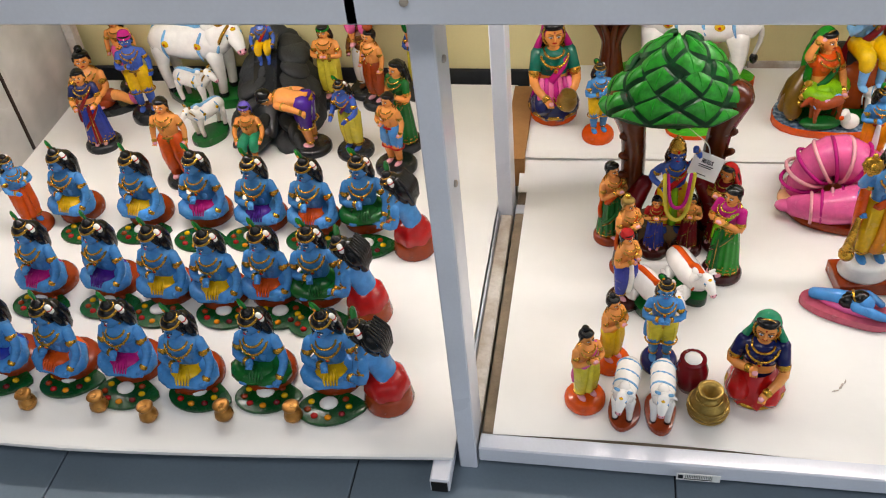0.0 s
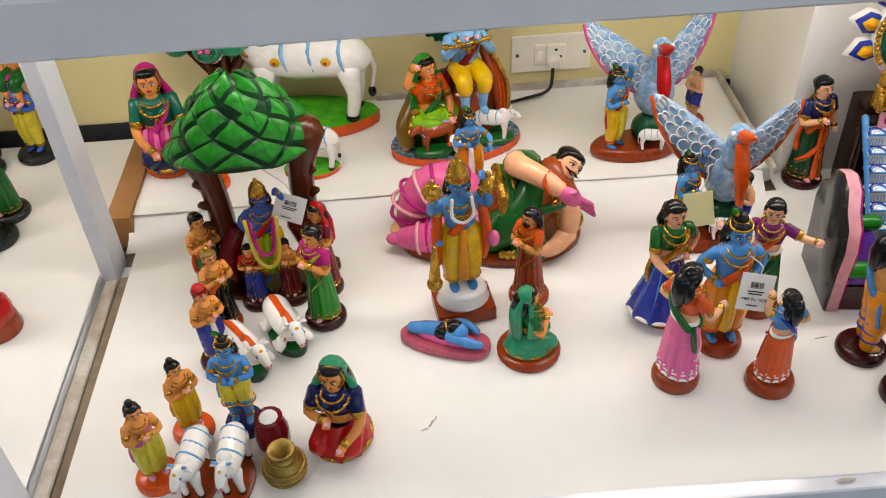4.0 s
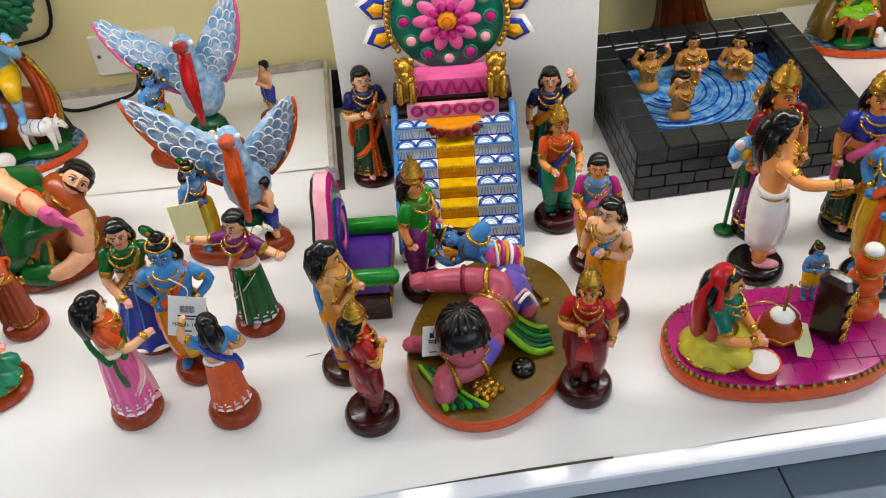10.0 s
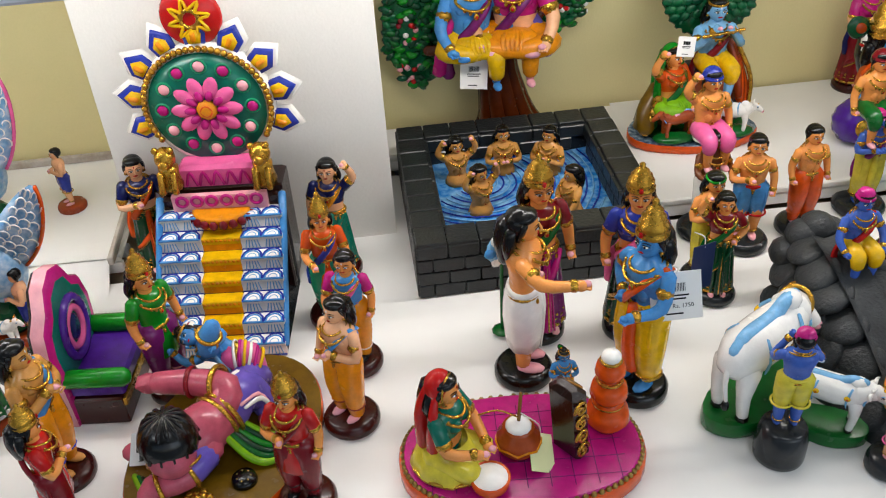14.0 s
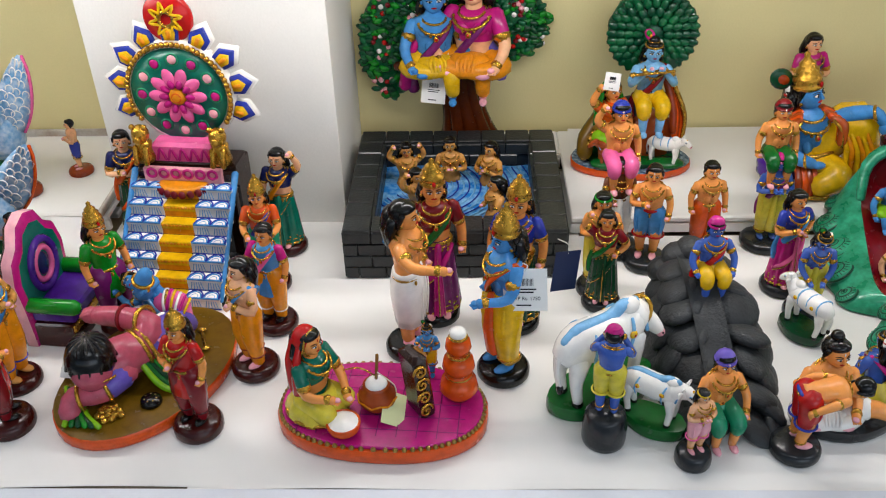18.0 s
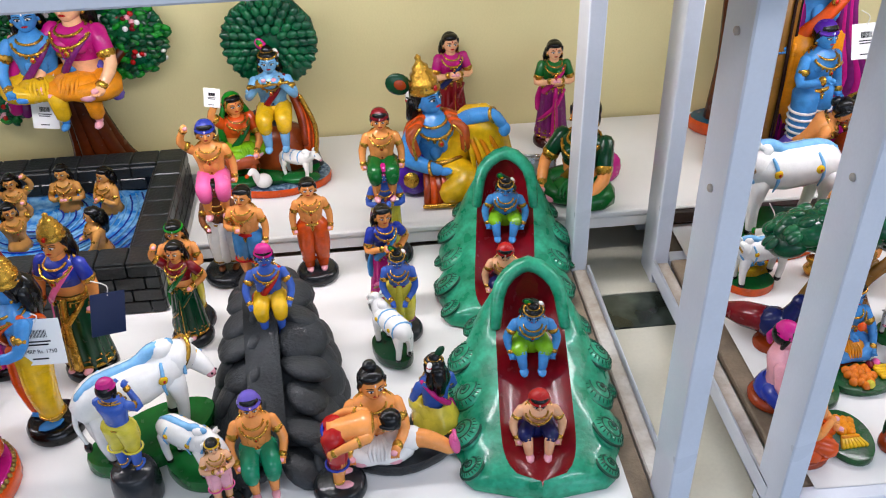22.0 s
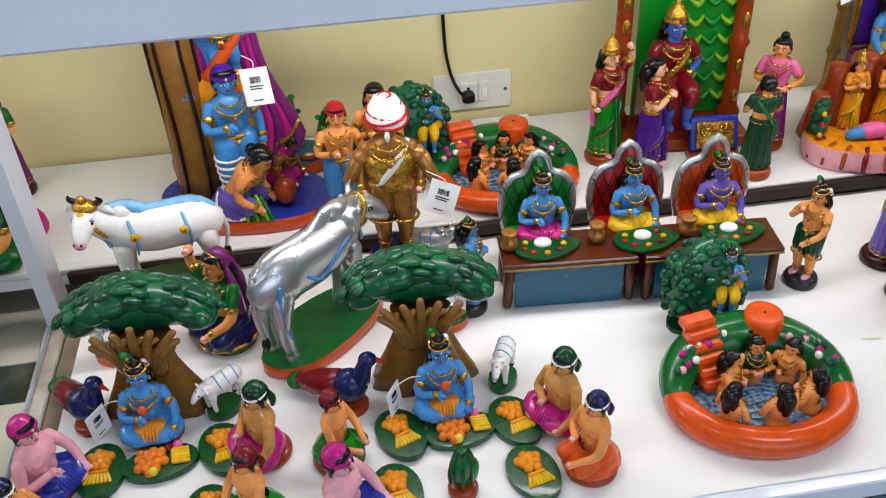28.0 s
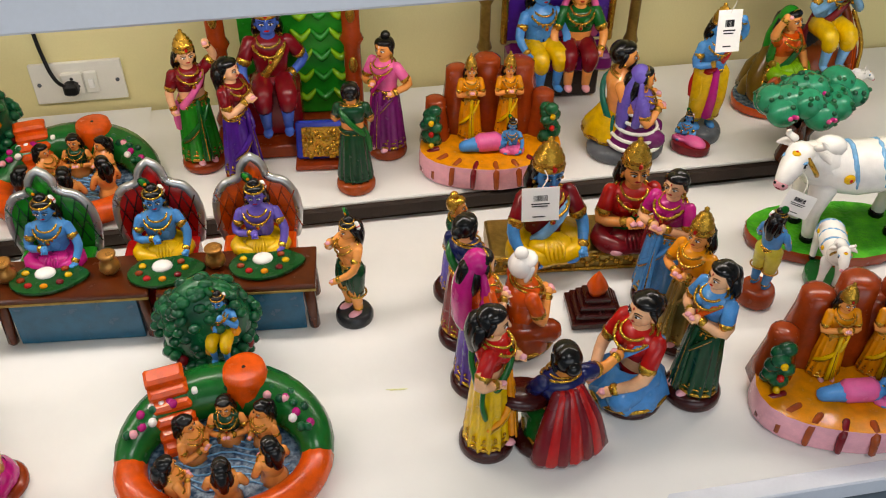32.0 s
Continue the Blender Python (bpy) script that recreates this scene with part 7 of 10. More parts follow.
for k in range(15):
    a = 2 * math.pi * k / 15
    s.tube([(-0.046, -0.064, 0.170), (-0.048 + 0.030 * math.cos(a), -0.068 + 0.030 * math.sin(a), 0.158), (-0.048 + 0.046 * math.cos(a), -0.070 + 0.046 * math.sin(a), 0.116)], [0.003, 0.0045, 0.003], "black", seg=6)
s.ring((-0.046, -0.076, 0.088), 0.040, 0.0025, "gold", rot=(-18, 0, 0), seg=24)
# the scarf
s.mark("scarf")
for k in range(6):
    c = ("lime", "green", "deepgreen", "leaf", "deepgreen", "lime")[k]
    s.tube([(0.020 + 0.003 * k, -0.030 + 0.006 * k, 0.085), (0.055 + 0.003 * k, -0.052 + 0.010 * k, 0.048), (0.082 + 0.002 * k, -0.058 + 0.011 * k, 0.033), (0.106, -0.056 + 0.010 * k, 0.036)], [0.006, 0.007, 0.007, 0.005], c, seg=6)
    s.tube([(-0.122 + 0.007 * k, -0.054 - 0.004 * k, 0.036), (-0.098 + 0.008 * k, -0.105 - 0.004 * k, 0.034), (-0.090 + 0.013 * k, -0.150 - 0.001 * k, 0.033)], [0.005, 0.006, 0.006], c, seg=6)
# the blue boy on top
s.mark("boy")
s.push(pose(0.040, 0.115, 0.110, 0, -62, 14) @ Matrix.Scale(0.225, 4))
s.push(pose(0, 0, 0.02, -40, 0, 10))
upper(s, skin="blue", head="peacock", headc="deepgreen", arms=("up", "forward"), sash="skyblue")
s.pop()
s.ring((0, 0, 0.03), 0.10, 0.022, "gold", sy=0.8)
s.pop()
s.tube([(0.030, 0.115, 0.110), (0.060, 0.118, 0.105), (0.074, 0.105, 0.072)], [0.024, 0.024, 0.016], "pink", seg=12)
for k in range(6):
    s.ring((0.040 + 0.007 * k, 0.117 - 0.001 * k, 0.109 - 0.005 * max(0, k - 2)), 0.0255 - 0.0005 * k, 0.0030, ("white", "magenta", "yellow")[k % 3], rot=(0, 90 + 6 * k, 0), seg=16)
s.tube([(0.0, 0.110, 0.135), (0.006, 0.104, 0.168), (0.018, 0.100, 0.192)], [0.019, 0.018, 0.014], "blue", seg=9)
s.ring((0.008, 0.103, 0.172), 0.019, 0.004, "gold", rot=(10, 20, 0))
s.mark("dark_disc")
s.lathe([(0, 0), (0.021, 0.001), (0.019, 0.009), (0.009, 0.013), (0, 0.013)], "black", (0.050, -0.085, 0.027), seg=18)
for k in range(7):
    s.ball((0.050 + 0.011 * math.cos(k * 0.9), -0.085 + 0.011 * math.sin(k * 0.9), 0.038), 0.0022, "brass", seg=6, ring=4)
s.mark("gold_heap")
for k in range(16):
    r = 0.026 * math.sqrt(k / 16)
    s.ball((-0.018 + r * math.cos(2.4 * k), -0.118 + 0.8 * r * math.sin(2.4 * k), 0.038 - 0.3 * r), (0.008, 0.007, 0.006), "gold", rot=(0, 0, 40 * k), seg=7, ring=5)
s.mark("gold_anklet")
s.tube([(0.098, 0.115, 0.032), (0.108, 0.090, 0.030), (0.118, 0.066, 0.032)], 0.0032, "gold", seg=6)
for y, x in ((0.120, 0.097), (0.062, 0.119)):
    s.ball((x, y, 0.033), (0.011, 0.006, 0.005), "gold", rot=(0, 0, 20), seg=8, ring=5)
thing("fallen_wrestler_figurine", s.pieces(), "clay wrestler thrown down by a blue boy on an oval base", "figurine", 1.772, 0.296, ZS, 0)
tag(1.674, 0.235, 0.135, 0.048, 0.05, -30, 25, 28, top=(1.709, 0.242, 0.165))

# ---------- the bathing pool ----------
PX0, PX1, PY0, PY1, PH = 2.139, 2.634, 0.640, 1.112, 0.128
pool = holder("bathing_pool", "black brick pool model with painted blue water", "pool", (PX0 + PX1) / 2, (PY0 + PY1) / 2, ZS)
W2, D2 = (PX1 - PX0) / 2, (PY1 - PY0) / 2
core = Clay()
for k in (-1, 1):
    core.box((k * (W2 - 0.032), 0, PH / 2 - 0.004), (0.052, 2 * D2 - 0.012, PH - 0.010), "slate", None, 0.02)
    core.box((0, k * (D2 - 0.032), PH / 2 - 0.004), (2 * W2 - 0.118, 0.052, PH - 0.010), "slate", None, 0.02)
part("core", core, pool)
water = Clay()
rows = [[(-W2 + 0.055 + (2 * W2 - 0.11) * i / 30, -D2 + 0.055 + (2 * D2 - 0.11) * j / 24, 0.055 + 0.002 * math.sin(0.9 * math.hypot(i - 9, j * 1.2 - 20))) for i in range(31)] for j in range(25)]
water.grid(rows, "waterblue", closed=False)
for r in np.arange(3, 30, 1.1):
    pts = [(-W2 + 0.055 + (2 * W2 - 0.11) * (9 + r * math.cos(a)) / 30, -D2 + 0.055 + (2 * D2 - 0.11) * (20 + r * math.sin(a)) / 1.2 / 24, 0.0575) for a in np.linspace(-2.6, 0.9, 22)]
    pts = [p for p in pts if abs(p[0]) < W2 - 0.06 and abs(p[1]) < D2 - 0.06]
    if len(pts) > 3:
        water.tube(pts, 0.0021, "skyblue" if int(r) % 2 else "deepblue", seg=4, sub=1)
part("water", water, pool, "blue water with painted ripples")
for side in range(4):
    turn = pose(0, 0, 0, 0, 0, 90 * side)
    half, depth = (W2, D2) if side % 2 == 0 else (D2, W2)
    n = round(2 * half / 0.062)
    pitch = 2 * half / n
    full, stub = (cuboid((l - 0.003, 0.012, 0.0290), "brickblack", 0.002).mesh("brick") for l in (pitch, pitch / 2))
    inner = cuboid((pitch - 0.003, 0.010, 0.0290), "brickblack", 0.002).mesh("brick")
    cap = cuboid((pitch - 0.0025, 0.060, 0.012), "brickblack", 0.002).mesh("brick")
    for c in range(4):
        spots = [(-half + pitch * (i + 0.5), full) for i in range(n)] if c % 2 else [(-half + pitch * (i + 1), full) for i in range(n - 1)] + [(k * (half - pitch / 4), stub) for k in (-1, 1)]
        for x, me in spots:
            part("brick", me, pool).matrix_local = turn @ pose(x, -depth + 0.003 + 0.0008 * (side % 2), 0.0305 * c)
            if c > 1 and abs(x) < half - 0.085:
                part("brick", inner, pool).matrix_local = turn @ pose(x, -depth + 0.0615, 0.0305 * c)
    for i in range(n):
        if side % 2 == 0 or 0 < i < n - 1:
            part("brick", cap, pool).matrix_local = turn @ pose(-half + pitch * (i + 0.5), -depth + 0.029, PH - 0.0125 - 0.0005 * (side % 2))
G3 = "bathers in the pool"


def bather(x, y, z, h, rot, arms, veil=None, cloth=None, group=G3, skin="pale"):
    s = Clay()
    s.push(Matrix.Scale(h / 0.55, 4) @ pose(0, 0, 0.05))
    upper(s, skin=skin, up=cloth, head="long", arms=arms, female=True, sleeve=False)
    s.pop()
    s.lathe([(0, 0), (0.24 * h, 0), (0.2 * h, 0.1 * h), (0.16 * h, 0.2 * h)], skin, seg=12)
    return thing("bather_figurine", s.mesh("bather_figurine"), "half-length clay bather with long black hair", "figurine", x, y, z, rot, group)


for x, y, r, arms in ((2.262, 0.968, 10, ("up", "up")), (2.370, 0.995, 0, ("chest", "chest")), (2.470, 0.970, -35, ("chest", "namaste")), (2.295, 0.84, 30, ("up", "up")), (2.48, 0.800, -70, ("chest", "low"))):
    bather(x, y, ZS + 0.056, 0.118, r, arms, skin="tan")

# the couple in the tree
s = Clay()
rnd = random.Random(11)
s.mark("trunk")
for i in range(9):
    a = i * 0.7
    fx = 0.055 + (0.085 if math.cos(a) > 0 else 0.075) * math.cos(a)
    s.tube([(fx, 0.045 * math.sin(a), 0), (0.055 + 0.052 * math.cos(a), 0.03 * math.sin(a), 0.035), (0.042 + 0.034 * math.cos(a), 0.02 * math.sin(a), 0.11), (0.030 + 0.030 * math.cos(a), 0.018 * math.sin(a), 0.20), (0.02 + 0.06 * math.cos(a), 0.02 + 0.02 * math.sin(a), 0.34)], [0.016, 0.020, 0.021, 0.018, 0.012], "brown", seg=9)
for cx, cz, rx, rz, n in ((-0.130, 0.270, 0.085, 0.150, 210), (0.165, 0.320, 0.088, 0.100, 150), (0.015, 0.430, 0.15, 0.085, 140)):
    s.mark("crown")
    s.ball((cx, 0.045, cz), (rx * 0.97, 0.026, rz * 0.97), "foliage", seg=22, ring=14)
    for i in range(n):
        a, q = rnd.uniform(0, 6.28), math.sqrt(rnd.random())
        c = (cx + rx * q * math.cos(a), 0.045 - 0.028 * math.sqrt(1 - 0.8 * q * q) + rnd.uniform(-0.004, 0.004), cz + rz * q * math.sin(a))
        bloom = math.sin(c[0] * 75 + 1) + math.sin(c[2] * 62 + cx * 20) > 0.55
        m = (("red", "white", "rose", "crimson", "white")[i % 5] if i % 4 else "leaf") if bloom else ("foliage", "green", "deepgreen", "leaf")[i % 4]
        s.ball(c, (0.007, 0.005, 0.007) if bloom else (0.014, 0.006, 0.008), m, rot=(0, rnd.uniform(-60, 60), 0), seg=6, ring=4)
s.mark("branch")
s.tube([(-0.12, 0.0, 0.225), (-0.02, -0.012, 0.215), (0.06, 0.0, 0.22), (0.15, 0.025, 0.30)], [0.013, 0.020, 0.024, 0.014], "brown", seg=9)
for x, skin, cloth, hd in ((-0.03, "blue", "yellow", "peacock"), (0.05, "pale", "saffron", "long")):
    s.mark("seated_figure")
    s.push(pose(1.2 * x + 0.01, -0.028, 0.228, 0, 0, -x * 300))
    human(s, 0.250, "sit", lowc=cloth, skin=skin, head=hd, headc="green", arms=("knee", "knee"), sash="plum", border="lime", up=None if skin == "blue" else "magenta", female=skin != "blue")
    s.pop()
for x, cloth, foot in ((0.012, "yellow", "blue"), (0.085, "saffron", "rose")):
    s.mark("hanging_leg")
    s.tube([(x, -0.07, 0.250), (x + 0.004, -0.096, 0.236), (x + 0.006, -0.092, 0.190)], [0.020, 0.021, 0.017], cloth, seg=10)
    s.tube([(x + 0.006, -0.092, 0.195), (x + 0.006, -0.088, 0.172)], [0.011, 0.009], foot, seg=8)
    s.ball((x + 0.006, -0.100, 0.166), (0.010, 0.020, 0.008), foot, seg=8, ring=6)
s.mark("shawl")
s.tube([(-0.05, -0.03, 0.335), (-0.085, -0.04, 0.27), (-0.10, -0.035, 0.185)], [0.010, 0.013, 0.016], "magenta", seg=8)
s.mark("shawl")
s.tube([(0.09, -0.03, 0.325), (0.122, -0.045, 0.27), (0.135, -0.05, 0.215)], [0.010, 0.014, 0.016], "violet", seg=8)
thing("tree_couple_figurine", s.pieces(), "clay couple sitting in a flowering tree", "figurine", 2.358, 1.190, ZL, 0, size=(1.05, 1, 1.0))
tag(2.325, 1.113, 0.275, 0.062, 0.068, -12, -6, 4, top=(2.367, 1.138, 0.40))
group = thing("flute_group_figurine", FLUTE, "clay flute player and woman under a tree by a pond", "figurine", 2.832, 1.067, ZL, -4)
group.matrix_world = pose(2.832, 1.067, ZL, 0, 0, -4) @ Matrix.Diagonal((0.95, 0.95, 0.93, 1))
tag(2.748, 0.938, 0.385, 0.036, 0.042, -12, -10, 5, label="small white paper tag")

# ---------- the wedding group ----------
doll("priest_figurine", "clay priest in white dhoti holding out his hand", 2.300, 0.397, 0.353, 75, style="wrap", lowc="white", border="white", pleat="white", head="long", skin="skin", arms=("out", "down"), base=("black", 0.052, 0.026))
doll("queen_figurine", "clay queen in maroon and pink sari with gold crown", 2.348, 0.507, 0.381, 10, style="skirt", lowc="plum", pleat="magenta", up="crimson", sash="green", female=True, head="crown", skin="skin", arms=("down", "down"), base=("black", 0.05, 0.024))
doll("bride_figurine", "clay bride in blue blouse and green skirt with gold crown", 2.515, 0.480, 0.360, -15, style="skirt", lowc="deepgreen", pleat="gold", up="deepblue", sash="pink", female=True, head="crown", skin="skin", arms=("down", "down"), base=("black", 0.05, 0.024))
doll("groom_figurine", "blue-skinned clay groom in yellow dhoti with tall gold crown", 2.484, 0.325, 0.395, -60, style="dhoti", lowc="yellow", pleat="orange", sash="orange", skin="blue", head="tall", arms=("hip", "forward"), base=("black", 0.052, 0.026))
tag(2.521, 0.279, 0.258, 0.080, 0.080, -18, -6, -4, top=(2.506, 0.309, 0.345), price="MRP Rs. 1750")
tag(2.598, 0.384, 0.225, 0.060, 0.080, -10, 30, 14, card="card_navy", top=(2.586, 0.404, 0.33), marks=False, label="dark blue tag hung on a string")
s = Clay()
s.ball((0, 0, 0), (0.03, 0.012, 0.03), "skyblue")
for i in range(6):
    a = i * math.pi / 3
    s.ball((0.022 * math.cos(a), -0.004, 0.022 * math.sin(a)), (0.014, 0.008, 0.010), "blue" if i % 2 else "white", rot=(0, -60 * i, 0), seg=8, ring=6)
s.ball((0, -0.012, 0), (0.011, 0.006, 0.011), "yellow", seg=8, ring=6)
s.tube([(0, 0.0, -0.02), (0.005, 0.01, -0.10), (0.01, 0.02, -0.205)], 0.004, "green", seg=6)
s.ball((0.01, 0.02, -0.205), (0.02, 0.02, 0.006), "green", seg=10, ring=6)
thing("flower_wand", s.mesh("flower_wand"), "blue painted clay flower on a thin stem", "flower", 2.279, 0.488, ZS + 0.211, 20)

# ---------- butter churning on a pink oval ----------
ov = holder("oval_platform", "pink oval platform with an orange rim and gold trim", "platform", 2.258, 0.200, ZS, -4)
s = Clay()
oval = [(0.195 * math.copysign(abs(math.cos(a)) ** 0.85, math.cos(a)), 0.118 * math.copysign(abs(math.sin(a)) ** 0.85, math.sin(a))) for a in np.linspace(0, 2 * math.pi, 41)[:-1]]
s.slab(oval, 0, 0.030, "orange", "orange")
part("rim", s, ov, "orange rim")
s = Clay()
s.slab([(x * 0.955, y * 0.94) for x, y in oval], 0.030, 0.037, "magenta", "magenta")
part("floor", s, ov, "pink quilted floor")
for q in range(-4, 5):
    s = Clay()
    s.tube([(q * 0.036, -0.085, 0.0382), (q * 0.036, 0.085, 0.0380)], 0.0007, "plum", seg=4)
    part("joint", s, ov, "thin plum joint")
for q in range(-2, 3):
    s = Clay()
    s.tube([(-0.155, q * 0.034, 0.0382), (0.155, q * 0.034, 0.0380)], 0.0007, "plum", seg=4)
    part("joint", s, ov, "thin plum joint")
s = Clay()
for a in np.linspace(0, 2 * math.pi, 81)[:-1]:
    x, y = 0.187 * math.copysign(abs(math.cos(a)) ** 0.85, math.cos(a)), 0.112 * math.copysign(abs(math.sin(a)) ** 0.85, math.sin(a))
    s.ball((x, y, 0.032), (0.0055, 0.0055, 0.0055), "brass", seg=6, ring=4)
part("bead_trim", s, ov, "dull gold bead trim", "stuff")
ZP = ZS + 0.038
doll("churning_figurine", "clay woman in red veil and yellow skirt sitting to churn butter", 2.141, 0.182, 0.195, 60, ZP, pose_kind="kneel", lowc="lemon", up="teal", female=True, head="veil", headc="red", arms=("forward", "low"), base=None)
s = Clay()
s.lathe([(0, 0), (0.018, 0), (0.029, 0.012), (0.031, 0.026), (0.029, 0.028), (0.026, 0.024), (0, 0.023)], "orange", seg=22)
s.lathe([(0.027, 0.0255), (0.015, 0.030), (0, 0.031)], "white", seg=18)
thing("butter_bowl", s.mesh("butter_bowl"), "orange clay bowl full of white butter", "bowl", 2.196, 0.125, ZP)
s = Clay()
s.lathe([(0, 0), (0.022, 0), (0.035, 0.02), (0.034, 0.038), (0.022, 0.05), (0.025, 0.056), (0, 0.057)], "terracotta", seg=22)
for i in range(14):
    a, b = i * math.pi / 7, (i + 1) * math.pi / 7
    s.tube([(0.035 * math.cos(a), 0.035 * math.sin(a), 0.024 + 0.006 * (i % 2)), (0.035 * math.cos(b), 0.035 * math.sin(b), 0.030 - 0.006 * (i % 2))], 0.0024, "saffron", seg=5)
s.ball((0, 0, 0.056), (0.021, 0.021, 0.012), "white", seg=12, ring=7)
s.tube([(0, 0, 0.06), (0.005, 0.005, 0.12)], 0.003, "bark", seg=6)
s.tube([(0.0, 0.0, 0.075), (-0.03, 0.01, 0.085), (-0.06, 0.015, 0.075)], 0.0015, "gold", seg=5)
thing("churning_pot", s.mesh("churning_pot"), "terracotta churning pot with yellow zigzag and butter on top", "pot", 2.251, 0.189, ZP)
s = Clay()
s.box((0, 0, 0.075), (0.030, 0.056, 0.15), "darkwood", (0, -6, 0), 0.3)
s.box((0.004, 0.003, 0.075), (0.034, 0.040, 0.146), "bark", (0, -6, 0), 0.3)
for z, q in ((0.028, 1), (0.060, -1), (0.092, 1), (0.122, -1)):
    s.tube([(0.002 - z * 0.1 + q * 0.0135 * math.cos(a) * (1 - a / 11), -0.030, z + 0.0155 * math.sin(a) * (1 - a / 11)) for a in np.linspace(0, 9.5, 24)], 0.0026, "gold", seg=6, sub=1)
    s.tube([(0.019 - z * 0.1, q * 0.012 * math.cos(a) * (1 - a / 11), z + 0.0155 * math.sin(a) * (1 - a / 11)) for a in np.linspace(0, 9.5, 24)], 0.0026, "gold", seg=6, sub=1)
thing("carved_post", s.mesh("carved_post"), "dark carved post with gold scrolls", "post", 2.326, 0.174, ZP, 35)
s = Clay()
z = 0.0
for r, h in ((0.036, 0.055), (0.030, 0.048), (0.024, 0.04)):
    s.mark("pot")
    s.lathe([(0, z), (r * 0.6, z), (r, z + h * 0.4), (r * 0.9, z + h * 0.75), (r * 0.55, z + h * 0.95), (r * 0.7, z + h * 1.02), (0, z + h * 1.02)], "orange", seg=20)
    s.ring((0, 0, z + h * 0.97), r * 0.62, 0.003, "gold", seg=18)
    z += h
s.mark("butter")
s.ball((0, 0, z + 0.006), (0.016, 0.016, 0.011), "white", seg=12, ring=7)
thing("stacked_pots", s.pieces(), "three stacked orange clay pots topped with butter", "pot", 2.399, 0.218, ZP)
doll("boy_figurine", "small blue-skinned boy hiding behind the post", 2.340, 0.274, 0.130, 0, ZP, style="shorts", lowc="yellow", skin="blue", head="peacock", headc="deepgreen", arms=("chest", "chest"), base=None)
tag(2.280, 0.137, ZP + 0.004, 0.045, 0.062, -62, 10, 30, card="card_yellow", marks=False, top=(2.255, 0.187, ZP + 0.085), label="pale yellow maker's tag lying on the pink base")

# ---------- cow, calf and flute player ----------
cow_statue("cow_figurine", "white clay cow with blue back and yellow flowers on green feet", 2.668, 0.262, ZS, 0.232, 214, (0.115, 0.06), "green", "green", 0.03, stripe=None, look_down=0.24, side=-0.1, face=-58)
cow_statue("calf_figurine", "white clay calf with a yellow flower on a green base", 2.752, 0.178, ZS, 0.135, 146, (0.06, 0.035), "green", "green", 0.025, stripe=None, look_down=0.1, horn="white", collar=False)
doll("flute_figurine", "blue-skinned flute player playing in yellow with pink turban", 2.659, 0.148, 0.267, 165, style="shorts", lowc="lemon", border="lemon", skin="royal", head="turban", headc="magenta", arms=("mouth", "mouth"), base=("slate", 0.040, 0.068))
doll("pot_woman_figurine", "clay woman in green sari with a red blouse", 2.700, 0.545, 0.235, -10, style="skirt", lowc="deepgreen", up="crimson", sash="green", female=True, head="long", arms=("up", "hip"), base=("slate", 0.042, 0.02))
doll("herder_figurine", "clay herder with green headband carrying a brown pot", 2.696, 0.592, 0.250, 0, style="dhoti", lowc="lemon", head="band", headc="leaf", arms=("chest", "chest"), base=("slate", 0.045, 0.022))
thing("piggyback_figurine", PIGGY, "clay man carrying a boy with a blue cap on his shoulders", "figurine", 2.755, 0.752, ZS, 5)
doll("man_figurine", "bare-chested clay man in blue shorts, hand on heart", 2.818, 0.694, 0.257, -15, style="shorts", lowc="blue", border="red", arms=("chest", "down"), base=("slate", 0.05, 0.022))
doll("man_figurine", "bare-chested clay man in orange dhoti", 2.948, 0.724, 0.246, 5, style="trouser", lowc="orange", head="hair", arms=("down", "down"), base=("slate", 0.046, 0.022))
thing("piggyback_figurine", PIGGY2, "blue-skinned figurine carrying a boy with a red cap", "figurine", 3.107, 0.771, ZS, 0)
doll("pot_woman_figurine", "clay woman in pink skirt and blue shawl with a pot", 3.097, 0.598, 0.247, 15, style="skirt", lowc="magenta", pleat="pink", up="deepblue", sash="blue", female=True, head="long", arms=("chest", "hip"), base=("slate", 0.044, 0.02))
doll("herder_figurine", "blue-skinned clay boy in yellow leaning on his knees", 3.119, 0.505, 0.235, -5, style="dhoti", lowc="lemon", skin="royal", head="peacock", headc="deepgreen", lean=16, arms=("low", "low"), border="plum", base=("slate", 0.042, 0.02))
cow_statue("calf_figurine", "white clay calf climbing up", 3.095, 0.440, ZS, 0.125, -60, (0.05, 0.035), "deepgreen", "deepgreen", 0.02, stripe="skyblue", horn="white", collar=False)
s = rock_slide(0.172, 0.098, 0.205, "rock", "rock", 9)
s.push(pose(0.006, 0.085, 0.128))
human(s, 0.170, "chair", lowc="yellow", skin="royal", head="turban", headc="magenta", arms=("knee", "knee"), sash="red")
s.pop()
thing("rock_slide_figurine", s.pieces(), "dark rock slide with a blue-skinned boy sitting at its top", "figurine", 2.882, 0.345, ZS, 4, size=(1.02, 0.9, 1.0))
doll("crouching_figurine", "clay boy in green shorts and purple cap, hands on knees", 2.859, 0.172, 0.185, 10, pose_kind="chair", lowc="jade", head="cap", headc="violet", arms=("knee", "knee"), base=None)
doll("boy_figurine", "small clay boy with yellow headband and pink waistcloth", 2.807, 0.094, 0.169, 20, style="shorts", lowc="rose", border="pink", head="band", headc="yellow", arms=("chest", "chest"), skin="pale", base=("slate", 0.032, 0.03))
doll("bending_figurine", "clay boy in purple and red bending far forward", 2.990, 0.120, 0.165, 92, style="shorts", lowc="red", border="deepblue", lean=85, arms=("down", "down"), base=("slate", 0.045, 0.022))
